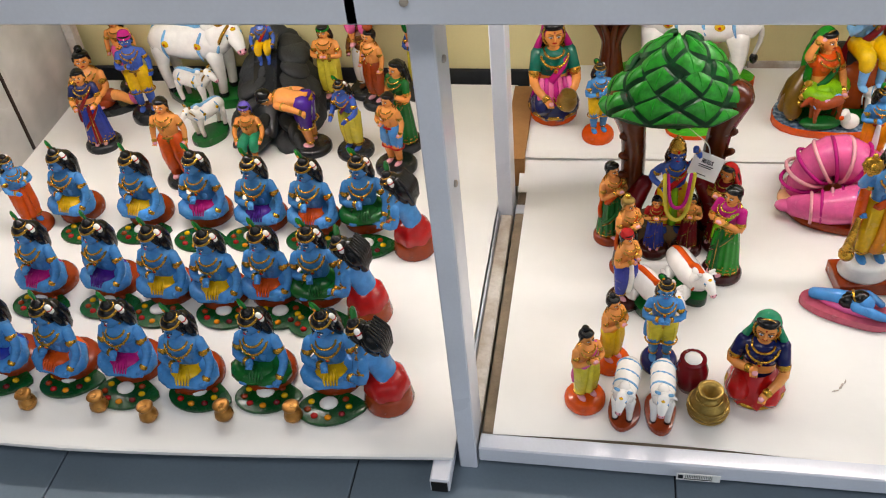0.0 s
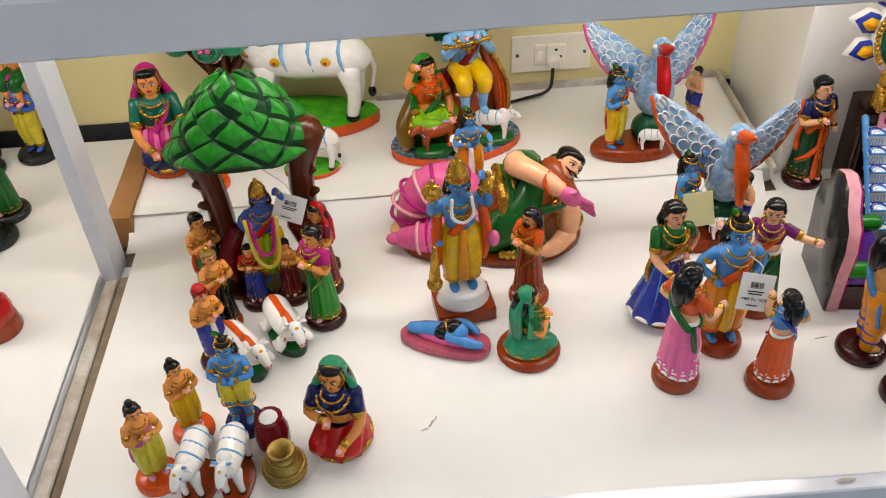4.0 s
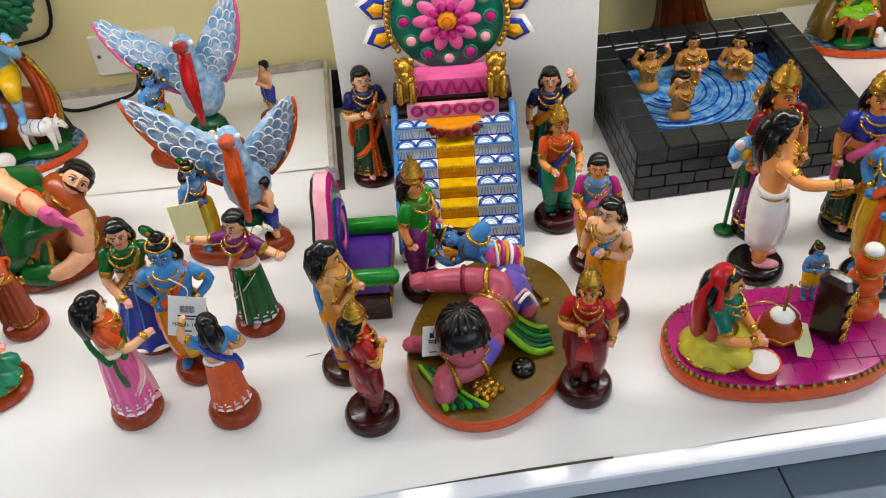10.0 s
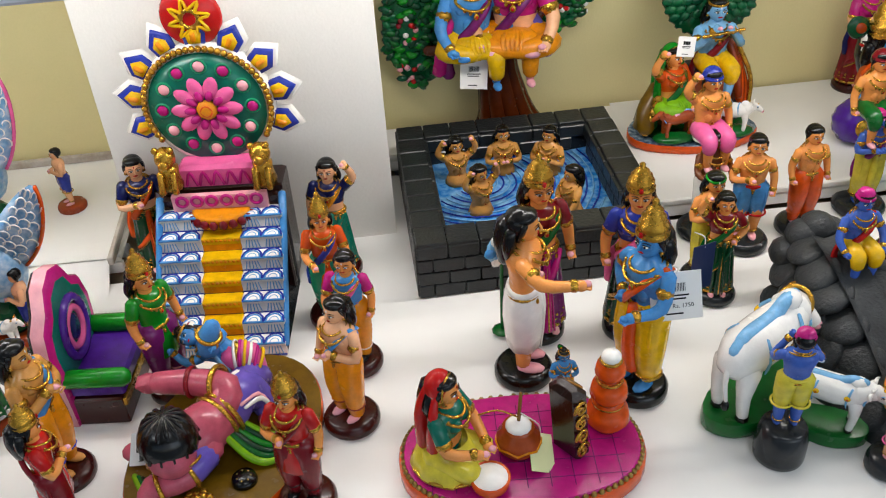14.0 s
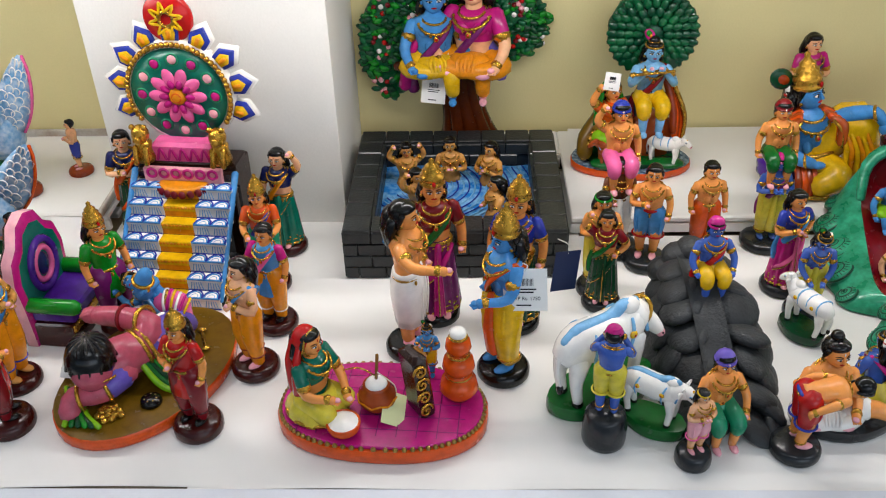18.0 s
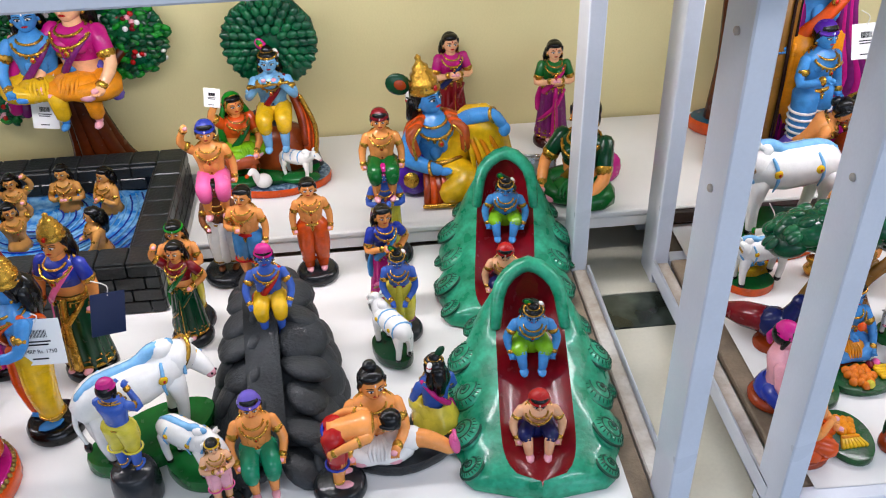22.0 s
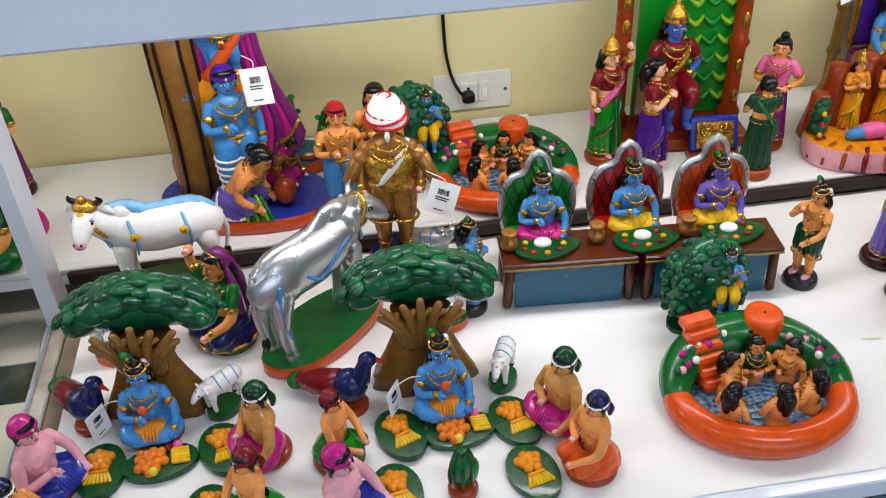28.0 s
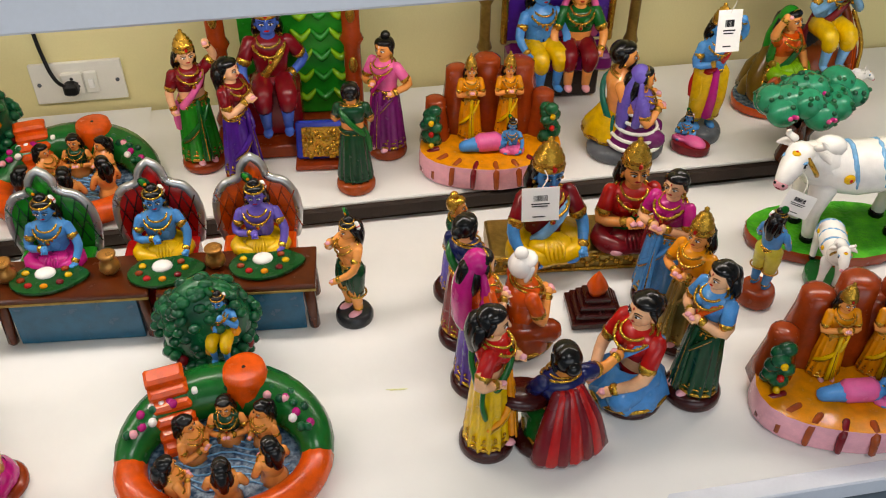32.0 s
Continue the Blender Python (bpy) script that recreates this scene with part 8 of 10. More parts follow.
thing("sitting_figurine", leg_out("white"), "bare-chested clay man sitting with one leg out", "figurine", 3.091, 0.187, ZS, 0)
doll("boy_figurine", "blue-skinned clay boy in yellow with pink sash, playing", 3.162, 0.242, 0.183, 200, pose_kind="kneel", lowc="lemon", skin="royal", head="peacock", headc="deepgreen", sash="magenta", arms=("chest", "chest"), base=("slate", 0.05, 0.018))


# ---------- the green snake slides ----------
def snake_slide():
    s = Clay()
    n = 26
    out, inn = [], []
    for i in range(n + 1):
        t = i / n
        y = -0.19 + 0.37 * t
        zf = 0.018 + 0.115 * t ** 1.25
        end = math.sqrt(max(0.0, 1 - ((t - 0.5) / 0.5) ** 6))
        w = 0.060 * end + 0.002
        rim = zf + 0.028 + 0.075 * max(0, (t - 0.72) / 0.28) ** 1.5
        g = (0.062 + 0.016 * abs(math.cos(t * 9.0))) * (0.55 + 0.45 * end)
        o = []
        for a, b in ((-1.06, 0.0), (-1.08, 0.14), (-0.90, 0.42), (-0.64, 0.66), (-0.30, 0.90), (0.0, 0.985)):
            o.append((a * g - w if a < 0 else -w, y, max(0.0, b * rim)))
        left = o
        right = [(-x, yy, zz) for x, yy, zz in o[::-1]]
        out.append((left, right))
        inn.append([(-w, y, rim * 0.985)] + [(w * q, y, zf + (rim - zf) * abs(q) ** 3) for q in (-0.92, -0.7, -0.35, 0, 0.35, 0.7, 0.92)] + [(w, y, rim * 0.985)])
    s.mark("body")
    s.grid([l for l, r in out], "serpent", closed=False)
    s.grid([r for l, r in out], "serpent", closed=False)
    for q in (0, n):
        l, r = out[q]
        s.grid([l, [(x * 0.0, y + (0.012 if q else -0.012), z * 0.9) for x, y, z in l]], "serpent", closed=False)
        s.grid([r, [(x * 0.0, y + (0.012 if q else -0.012), z * 0.9) for x, y, z in r]], "serpent", closed=False)
    s.tube([(-0.062, 0.10, 0.135), (-0.05, 0.155, 0.20), (0.0, 0.182, 0.232), (0.05, 0.155, 0.20), (0.062, 0.10, 0.135)], [0.010, 0.014, 0.017, 0.014, 0.010], "serpent", seg=9)
    rows = []
    for k in np.linspace(0, 1, 6):
        rows.append([(x * (1 - 0.0 * k), y + 0.012 * k * (1 - k), z) for x, y, z in [(-0.055 + 0.055 * k, 0.155 + 0.02 * k, 0.20 + 0.03 * k - 0.10 * (1 - k)), (0, 0.17 + 0.006 * k, 0.13 + 0.10 * k), (0.055 - 0.055 * k, 0.155 + 0.02 * k, 0.20 + 0.03 * k - 0.10 * (1 - k))]])
    s.mark("chute")
    s.grid(inn, "crimson", closed=False)
    s.grid(rows, "crimson", closed=False)

    def flank(t, u, k):
        """A point on the outer side: t along the slide, u from foot to rim."""
        t = min(max(t, 0.0), 1.0) * n
        i = min(int(t), n - 1)
        u = min(max(u, 0.0), 1.0) * 5
        j = min(int(u), 4)
        a = np.array(out[i][0]) * (1 - t + i) + np.array(out[i + 1][0]) * (t - i)
        p = a[j] * (1 - u + j) + a[j + 1] * (u - j)
        return (p[0] * -k - 0.0 if k > 0 else p[0], p[1], p[2] + 0.0008)
    for k in (-1, 1):
        for tc, uc, R in ((0.13, 0.42, 0.025), (0.31, 0.48, 0.034), (0.53, 0.48, 0.039), (0.76, 0.46, 0.038), (0.93, 0.42, 0.026), (0.42, 0.12, 0.017), (0.645, 0.13, 0.020)):
            p = flank(tc, uc, k)
            s.mark("shell")
            s.push(pose(p[0] - k * 0.004, p[1], p[2] - 0.004, -8, k * 42, 0))
            s.lathe([(R * 1.02, -R * 0.3), (R, 0), (R * 0.93, R * 0.15), (R * 0.80, R * 0.26), (R * 0.66, R * 0.31), (R * 0.60, R * 0.27), (R * 0.50, R * 0.34), (R * 0.34, R * 0.40), (R * 0.27, R * 0.37), (R * 0.18, R * 0.42), (0, R * 0.44)], "serpent", seg=44, nf=22, amp=0.012)
            for q, zz, r in ((1.02, -0.02, 0.0028), (0.62, 0.285, 0.0022), (0.28, 0.375, 0.0020), (0.06, 0.43, 0.0026)):
                s.ring((0, 0, R * zz), R * q, r, "serpentline", seg=22)
            for w in range(22):
                a = 2 * math.pi * w / 22
                s.tube([(R * q * math.cos(a + 0.2 * q), R * q * math.sin(a + 0.2 * q), R * zz) for q, zz in ((0.70, 0.315), (0.80, 0.272), (0.92, 0.18))], [0.0004, 0.0012, 0.0008], "serpentline", seg=4, sub=1)
            s.pop()
    for y, z, h, skin, low, hd, hc in ((0.085, 0.108, 0.150, "blue", "lime", "peacock", "deepgreen"), (-0.065, 0.040, 0.130, "pale", "navy", "cap", "red")):
        s.mark("boy")
        s.push(pose(0, y, z, 14, 0, 0))
        human(s, h, "squat", lowc=low, border=low, skin=skin, head=hd, headc=hc, arms=("knee", "knee"))
        s.pop()
    return s.pieces()


SNAKE = snake_slide()
thing("snake_slide_figurine", SNAKE, "green clay snake slide with red chute and two boys", "figurine", 3.338, 0.255, ZS, -6, "snake slides", size=(1.02, 1.02, 0.84))
thing("snake_slide_figurine", SNAKE, "green clay snake slide with red chute and two boys", "figurine", 3.352, 0.665, ZS, -9, "snake slides", size=(1.0, 0.98, 0.88))

# ---------- on the ledge behind ----------
s = Clay()
s.lathe([(0, -0.040), (0.038, -0.036), (0.050, -0.018), (0.052, 0.0), (0.050, 0.018), (0.038, 0.036), (0, 0.040)], "purple", (-0.060, 0.0, 0.050), rot=(78, 0, 12), seg=44, nf=11, amp=0.05)
s.ball((-0.066, -0.040, 0.052), (0.020, 0.008, 0.022), "gold", seg=10, ring=7)
s.tube([(0.020, 0.030, 0.065), (0.070, 0.025, 0.130), (0.100, 0.005, 0.170), (0.128, 0.015, 0.110), (0.150, 0.030, 0.030)], [0.055, 0.052, 0.046, 0.046, 0.040], "yellow", seg=14)
s.tube([(0.020, 0.000, 0.050), (0.060, -0.055, 0.048), (0.015, -0.075, 0.030)], [0.050, 0.040, 0.028], "yellow", seg=12)
for k in range(6):
    s.tube([(0.060 + 0.010 * k, -0.022 - 0.002 * k, 0.150 + 0.004 * k), (0.078 + 0.013 * k, -0.040, 0.110 - 0.002 * k), (0.085 + 0.016 * k, -0.038, 0.040)], [0.004, 0.007, 0.005], "saffron" if k % 2 else "yellow", seg=6)
s.tube([(0.155, -0.006, 0.040), (0.130, -0.030, 0.024), (0.090, -0.045, 0.018)], 0.007, "gold", seg=7)
for k in range(5):
    s.tube([(-0.030 + 0.012 * k, -0.040, 0.070), (-0.030 + 0.014 * k, -0.072, 0.040), (-0.034 + 0.016 * k, -0.085, 0.008)], [0.008, 0.010, 0.008], ("rust", "orange")[k % 2], seg=7)
s.tube([(-0.040, -0.092, 0.010), (0.040, -0.094, 0.010)], 0.006, "gold", seg=6)
s.ball((0.160, 0.000, 0.016), (0.034, 0.016, 0.013), "blue", rot=(0, 0, -15))
s.push(pose(0.012, 0.015, 0.060, -5, -9, 10) @ Matrix.Scale(0.455, 4))
upper(s, skin="blue", head="tall", arms=(None, None), turn=32)
s.ball((-0.120, 0.045, 0.47), (0.055, 0.014, 0.070), "deepgreen", rot=(0, -50, 0), seg=12, ring=8)
s.ball((-0.114, 0.032, 0.468), (0.026, 0.010, 0.034), "rust", rot=(0, -50, 0), seg=10, ring=6)
s.tube([(-0.070, 0.05, 0.41), (-0.078, 0.05, 0.34)], 0.026, "white", seg=9)
s.ring((-0.074, 0.05, 0.372), 0.024, 0.008, "red", seg=12)
s.pop()
s.tube([(-0.048, 0.000, 0.162), (-0.074, -0.025, 0.112), (-0.035, -0.045, 0.092), (0.000, -0.055, 0.082)], [0.022, 0.021, 0.017, 0.013], "blue", seg=11)
s.ball((0.012, -0.058, 0.080), (0.018, 0.012, 0.009), "blue")
s.ring((-0.018, -0.050, 0.086), 0.017, 0.004, "gold", rot=(0, 75, -18))
s.tube([(0.052, 0.012, 0.166), (0.086, -0.018, 0.196), (0.124, -0.036, 0.206), (0.146, -0.042, 0.184)], [0.021, 0.019, 0.015, 0.012], "blue", seg=11)
s.ball((0.151, -0.045, 0.172), (0.014, 0.011, 0.018), "blue")
s.ring((0.126, -0.036, 0.205), 0.017, 0.004, "gold", rot=(0, 70, -30))
for k in range(5):
    s.tube([(-0.026 - 0.004 * k, 0.022 - 0.012 * k, 0.190 - 0.002 * k), (-0.058 - 0.001 * k, 0.014 - 0.012 * k, 0.166), (-0.074 + 0.006 * k, 0.000 - 0.011 * k, 0.122)], [0.009, 0.013, 0.011], "orange" if k % 2 else "terracotta", seg=8)
    s.tube([(0.022 + 0.004 * k, 0.028 - 0.012 * k, 0.192 - 0.002 * k), (0.056 + 0.001 * k, 0.018 - 0.012 * k, 0.172), (0.070 - 0.002 * k, 0.002 - 0.010 * k, 0.128)], [0.009, 0.013, 0.011], "orange" if k % 2 else "terracotta", seg=8)
s.tube([(-0.040, -0.036, 0.182), (-0.058, -0.046, 0.156), (-0.052, -0.054, 0.114)], 0.004, "gold", seg=6)
s.tube([(0.036, -0.032, 0.184), (0.058, -0.040, 0.160), (0.062, -0.046, 0.122)], 0.004, "gold", seg=6)
for q in (0.0, 0.012):
    s.ring((0.014, 0.008, 0.078 + q), 0.052, 0.0065, "gold", sy=0.82, rot=(0, -8, 0), seg=24)
thing("reclining_figurine", s.mesh("reclining_figurine"), "blue-skinned clay figure reclining on a purple cushion with gold crown", "figurine", 3.238, 0.961, ZL, 0)
doll("woman_figurine", "clay woman in pink blouse and maroon skirt holding a green bowl", 3.300, 1.215, 0.290, 10, ZL, style="skirt", lowc="crimson", up="magenta", sash="navy", female=True, head="long", skin="pale", arms=("chest", "chest"), base=("maroon", 0.045, 0.02))
doll("woman_figurine", "clay woman in green blouse and pink skirt with long plait", 3.549, 1.152, 0.279, 0, ZL, style="skirt", lowc="plum", pleat="magenta", up="green", sash="magenta", female=True, head="long", skin="pale", arms=("chest", "chest"), base=("maroon", 0.045, 0.022))
s = Clay()
s.ball((0.06, 0.03, 0.045), (0.045, 0.03, 0.045), "magenta")
s.ball((0.06, 0.0, 0.045), (0.016, 0.008, 0.018), "gold")
s.push(pose(0, 0, 0, 0, 0, -35))
human(s, 0.245, "sit", lowc="green", up="deepgreen", sash="olive", female=True, head="bun", arms=("knee", "low"))
s.pop()
thing("sitting_figurine", s.mesh("sitting_figurine"), "clay woman in green sitting against a pink cushion", "figurine", 3.569, 0.900, ZL, 0)
ty = holder("silver_tray", "small shiny silver tray leaning on its side", "tray", 3.470, 0.954, ZL, -10)
s = Clay()
s.box((0, 0, 0.035), (0.088, 0.006, 0.062), "silver", (-25, 0, 0), 0.2)
part("plate", s, ty)
for k in (-1, 1):
    s = Clay()
    s.tube([(k * 0.046, -0.012, 0.007), (k * 0.046, 0.014, 0.066)], 0.005, "silver", seg=8)
    s.tube([(-0.046, 0.004 + k * 0.013, 0.036 + k * 0.029), (0.046, 0.004 + k * 0.013, 0.036 + k * 0.029)], 0.005, "silver", seg=8)
    part("tray_edge", s, ty)

# ---------- second rack, front rows ----------
s = Clay()
s.mark("trunk")
s.lathe([(0, 0), (0.092, 0), (0.086, 0.03), (0.066, 0.08), (0.050, 0.13), (0.045, 0.16), (0.052, 0.20)], "bark", (0, 0.028, 0), sy=0.55, seg=40, nf=9, amp=0.10)
rnd = random.Random(2)
s.mark("crown")
s.push(pose(0, 0.030, 0.0, -6, 0, 0))
s.ball((0, 0.004, 0.248), (0.124, 0.046, 0.052), "foliage", seg=32, ring=18)
for i, a in enumerate(np.linspace(-1.5, 1.5, 9)):
    s.ball((0.092 * math.sin(a), rnd.uniform(-0.006, 0.008), 0.226 + 0.046 * math.cos(a)), (0.044, 0.050, 0.032), "foliage", rot=(0, 40 * math.sin(a), 0), seg=18, ring=12)
for i in range(46):
    a, u = rnd.uniform(-1.6, 1.6), rnd.uniform(-0.9, 0.9)
    q = math.sqrt(1 - u * u)
    s.ball((0.094 * math.sin(a) * (1 + 0.40 * q * abs(math.sin(a))), 0.046 * u, 0.228 + 0.046 * math.cos(a) + 0.030 * q * math.cos(a)), (0.017, 0.014, 0.0085), "foliage", rot=(rnd.uniform(-20, 20), 50 * math.sin(a), rnd.uniform(-30, 30)), seg=10, ring=7)
s.pop()
for i, a in enumerate(np.linspace(-1.2, 1.2, 7)):
    l = (0.84, 1.0, 0.86, 1.04, 0.9, 1.05, 0.85)[i]
    tip = (0.088 * l * math.sin(a), -0.012, 0.196 + 0.052 * l * math.cos(a))
    s.mark("branch")
    s.tube([(0.024 * math.sin(a), 0.008, 0.120), (0.036 * math.sin(a), -0.008, 0.170), (0.062 * l * math.sin(a), -0.016, 0.188 + 0.028 * math.cos(a)), tip], [0.016, 0.012, 0.0085, 0.0065], "bark", seg=9)
    s.tube([(0.056 * l * math.sin(a), -0.016, 0.186 + 0.026 * math.cos(a)), (0.074 * l * math.sin(a + 0.22), -0.014, 0.192 + 0.036 * math.cos(a + 0.22))], [0.007, 0.005], "bark", seg=8)
SHADE_TREE = s.pieces()
s = Clay()
base_of(s, "rust", 0.060, 0.022, 1.0, 0.85)
s.push(pose(0, 0, 0.020))
human(s, 0.185, "sit", lowc="saffron", legs="blue", skin="blue", head="peacock", headc="green", arms=("chest", "knee"), border="gold", pleat="saffron")
s.ball((0.0, -0.05, 0.09), (0.010, 0.008, 0.010), "orange", seg=8, ring=6)
s.pop()
SHADED = s.mesh("seated_figurine")


def companion(low, cap, capc, skin, arms, x, y, rot, h, label, kind="sit"):
    return doll("picnic_figurine", label, x, y, 0.88 * h, rot, pose_kind=kind, lowc=low, skin=skin, head=cap, headc=capc, arms=arms, base=("rust", 0.046, 0.016), border=low, jewel=False, group="picnic figurines round the leaf plates")


s = Clay()
base_of(s, "rust", 0.032, 0.016)
s.ball((0, 0.0, 0.055), (0.030, 0.034, 0.034), "navy")
s.tube([(0, -0.02, 0.07), (0, -0.03, 0.10), (0, -0.035, 0.115)], [0.020, 0.014, 0.014], "navy", seg=9)
s.ball((0, -0.038, 0.118), (0.015, 0.017, 0.014), "navy")
s.tube([(0, -0.052, 0.117), (0, -0.068, 0.112)], [0.006, 0.002], "red", seg=6)
s.tube([(0.005, 0.02, 0.055), (0.02, 0.06, 0.045), (0.04, 0.10, 0.03)], [0.028, 0.026, 0.014], "crimson", seg=9)
s.ball((0.042, 0.105, 0.028), (0.022, 0.02, 0.012), "green")
PEACOCK = s.mesh("peacock_figurine")


def veg_leaf(mango):
    s = Clay()
    n = 24
    o = [(0.043 * math.cos(a), 0.056 * math.sin(a) * (1.18 if math.sin(a) < 0 else 1)) for a in np.linspace(0, 2 * math.pi, n + 1)[:-1]] if not mango else [(0.066 * math.cos(a), 0.038 * math.sin(a)) for a in np.linspace(0, 2 * math.pi, n + 1)[:-1]]
    s.slab(o, 0, 0.014, "leafmat", "leafmat", 0.28)
    for k in range(9):
        y = (k - 4) * 0.010
        for q in (-1, 1):
            reach = 0.70 * ((0.066 if mango else 0.043) * math.sqrt(max(0.0, 1 - (y / (0.044 if mango else 0.060)) ** 2)))
            s.tube([(0, y, 0.0142), (q * reach, y + 0.006, 0.0138)], 0.0011, "green", seg=4)
    rnd = random.Random(4 + mango)
    if mango:
        for i in range(17):
            a, r = i * 2.4, 0.0058 * math.sqrt(i) * 1.15
            s.ball((-0.016 + r * math.cos(a), r * math.sin(a), 0.024 - 0.25 * r), 0.0090, "mango", seg=8, ring=6)
        for i in range(5):
            s.tube([(0.022, -0.014 + 0.007 * i, 0.019), (0.048, -0.016 + 0.007 * i, 0.017)], 0.0045, "yellow", seg=6)
        for x, y, c in ((0.018, 0.020, "crimson"), (0.032, 0.022, "pink"), (-0.012, -0.026, "lemon")):
            s.ball((x, y, 0.02), 0.009, c, seg=8, ring=6)
    else:
        for i in range(11):
            a, r = i * 2.4, 0.0052 * math.sqrt(i) * 1.15
            s.ball((r * math.cos(a), 0.014 + r * math.sin(a), 0.022 - 0.25 * r), 0.0090, "saffron", seg=8, ring=6)
        for i in range(7):
            s.tube([(-0.012 + 0.004 * i, -0.012, 0.018), (-0.021 + 0.007 * i, -0.034, 0.016)], [0.0035, 0.0042], "yellow", seg=6)
        s.tube([(-0.014, -0.016, 0.021), (0.014, -0.016, 0.021)], 0.003, "saffron", seg=6)
    return s.mesh("leaf_plate")


VEG, FRUIT = veg_leaf(0), veg_leaf(1)
s = Clay()
base_of(s, "rust", 0.026, 0.022)
s.ball((0, 0, 0.062), (0.024, 0.018, 0.042), "green")
for k in range(9):
    a = k * math.pi / 4.5
    s.tube([(0.023 * math.cos(a), 0.018 * math.sin(a), 0.03), (0.024 * math.cos(a), 0.018 * math.sin(a), 0.062), (0.010 * math.cos(a), 0.008 * math.sin(a), 0.10)], 0.003, "deepgreen", seg=5)
s.ball((0.013, -0.006, 0.045), (0.014, 0.012, 0.028), "leaf", rot=(0, 15, 0))
CACTUS = s.mesh("cactus_figurine")
s = Clay()
s.push(pose(0, 0, 0.018))
s.slab(wavy(16, 0.034, 0.026, 5, 0.03), -0.018, 0.0, "green", "green")
cow(s, 0.10, spots=False, horn="white", collar=False, look_down=0.12)
s.pop()
CALF = s.mesh("calf_figurine")
G4 = "leaf plates of the picnic"
for x, y, turn in ((3.947, 0.372, -4), (4.440, 0.350, -4)):
    thing("shade_tree_figurine", SHADE_TREE, "clay tree with a broad dark green crown", "tree figurine", x, y, ZS, turn, size=(1.05, 1, 0.90))
for x, y in ((3.945, 0.330), (4.462, 0.290)):
    thing("seated_figurine", SHADED, "blue-skinned clay figurine sitting cross-legged under the tree", "figurine", x, y, ZS, 4, size=(0.86, 0.88, 0.95))
    tag(x - 0.083, y - 0.013, 0.10, 0.045, 0.055, -6, 58, 0, top=(x - 0.038, y - 0.023, 0.185), label="white paper tag hanging beside the figurine")
for x, y, turn, h in ((3.778, 0.234, 60, 0.205), (4.273, 0.074, 60, 0.212)):
    companion("deepblue", "cap", "magenta", "rose", ("chest", "knee"), x, y, turn, h, "clay picnic boy in blue with a pink cap")
for x, y in ((4.143, 0.248), (4.667, 0.228)):
    companion("magenta", "cap", "deepgreen", "tan", ("chest", "knee"), x, y, -60, 0.196, "clay picnic boy in pink with a green cap")
for x, y, turn, h in ((4.131, 0.099, -55, 0.208), (4.269, 0.212, 60, 0.188)):
    companion("leaf", "cap", "crimson", "skin", ("low", "low"), x, y, turn, h, "clay picnic boy in green with a red cap", "kneel")
for x, y, turn in ((3.774, 0.106, 70), (4.690, 0.112, -70)):
    companion("orange", "cap", "navy", "skin", ("chest", "low"), x, y, turn, 0.205, "clay picnic boy in orange with a navy cap", "kneel")
for x, y, turn in ((3.828, 0.374, 60), (4.300, 0.330, 80)):
    thing("peacock_figurine", PEACOCK, "dark blue clay peacock with a red tail", "bird figurine", x, y, ZS, turn)
for x, y, turn in ((4.067, 0.365, 40), (4.585, 0.337, 65)):
    thing("calf_figurine", CALF, "tiny white clay calf on green", "cow figurine", x, y, ZS, turn)
for x, y, turn in ((3.860, 0.255, 0), (4.069, 0.267, 18), (3.859, 0.123, 2), (4.055, 0.129, 15), (4.379, 0.242, 20), (4.584, 0.235, 18), (4.359, 0.116, 10), (4.589, 0.115, 15)):
    thing("leaf_plate", VEG, "dark green clay leaf with yellow sweets", "leaf plate", x, y, ZS, turn, G4)
for x, y in ((3.962, 0.251), (4.486, 0.226)):
    thing("leaf_plate", FRUIT, "dark green clay leaf with fruit", "leaf plate", x, y, ZS, 8, G4)
for x, y, turn in ((3.934, 0.095, 0), (4.468, 0.102, 30)):
    thing("cactus_figurine", CACTUS, "small green clay cactus on a brown base", "cactus figurine", x, y, ZS, turn)
cow_statue("calf_figurine", "white clay calf standing behind the tree", 3.860, 0.555, ZS, 0.15, 10, (0.05, 0.035), "green", "orange", 0.02, stripe=None, horn="white")
cow_statue("calf_figurine", "white clay calf standing behind the tree", 4.511, 0.521, ZS, 0.12, 200, (0.045, 0.03), "green", "orange", 0.02, stripe="skyblue", horn="white")

cow_statue("cow_figurine", "white and blue clay cow with gold headdress on green", 3.950, 0.700, ZS, 0.278, 6, (0.135, 0.07), "green", "orange", 0.058, stripe=None, horn="black", side=-0.15, look_down=-0.02, face=68, crown=True)
doll("milkmaid_figurine", "clay milkmaid kneeling with a pink veil", 4.073, 0.562, 0.231, -45, pose_kind="kneel", lowc="navy", up="green", female=True, head="veil", headc="plum", arms=("up", "low"), base=("green", 0.052, 0.016))
s = Clay()
s.lathe([(0, 0), (0.014, 0), (0.02, 0.014), (0.012, 0.03), (0.018, 0.038), (0, 0.039)], "gold", seg=14)
thing("milk_pot", s.mesh("milk_pot"), "small golden milk pot", "pot", 4.007, 0.583, ZS)
doll("boy_figurine", "tiny blue-skinned boy by the cow's legs", 3.875, 0.600, 0.120, 20, pose_kind="sit", lowc="yellow", skin="blue", head="peacock", headc="leaf", arms=("chest", "chest"), base=("deepgreen", 0.03, 0.012))
tag(3.899, 0.588, 0.135, 0.062, 0.055, -8, -2, 0, top=(3.899, 0.620, 0.235))
s = Clay()
s.slab(wavy(28, 0.165, 0.075, 6, 0.03), 0, 0.028, "green", "orange")
s.push(pose(0, 0, 0.028))
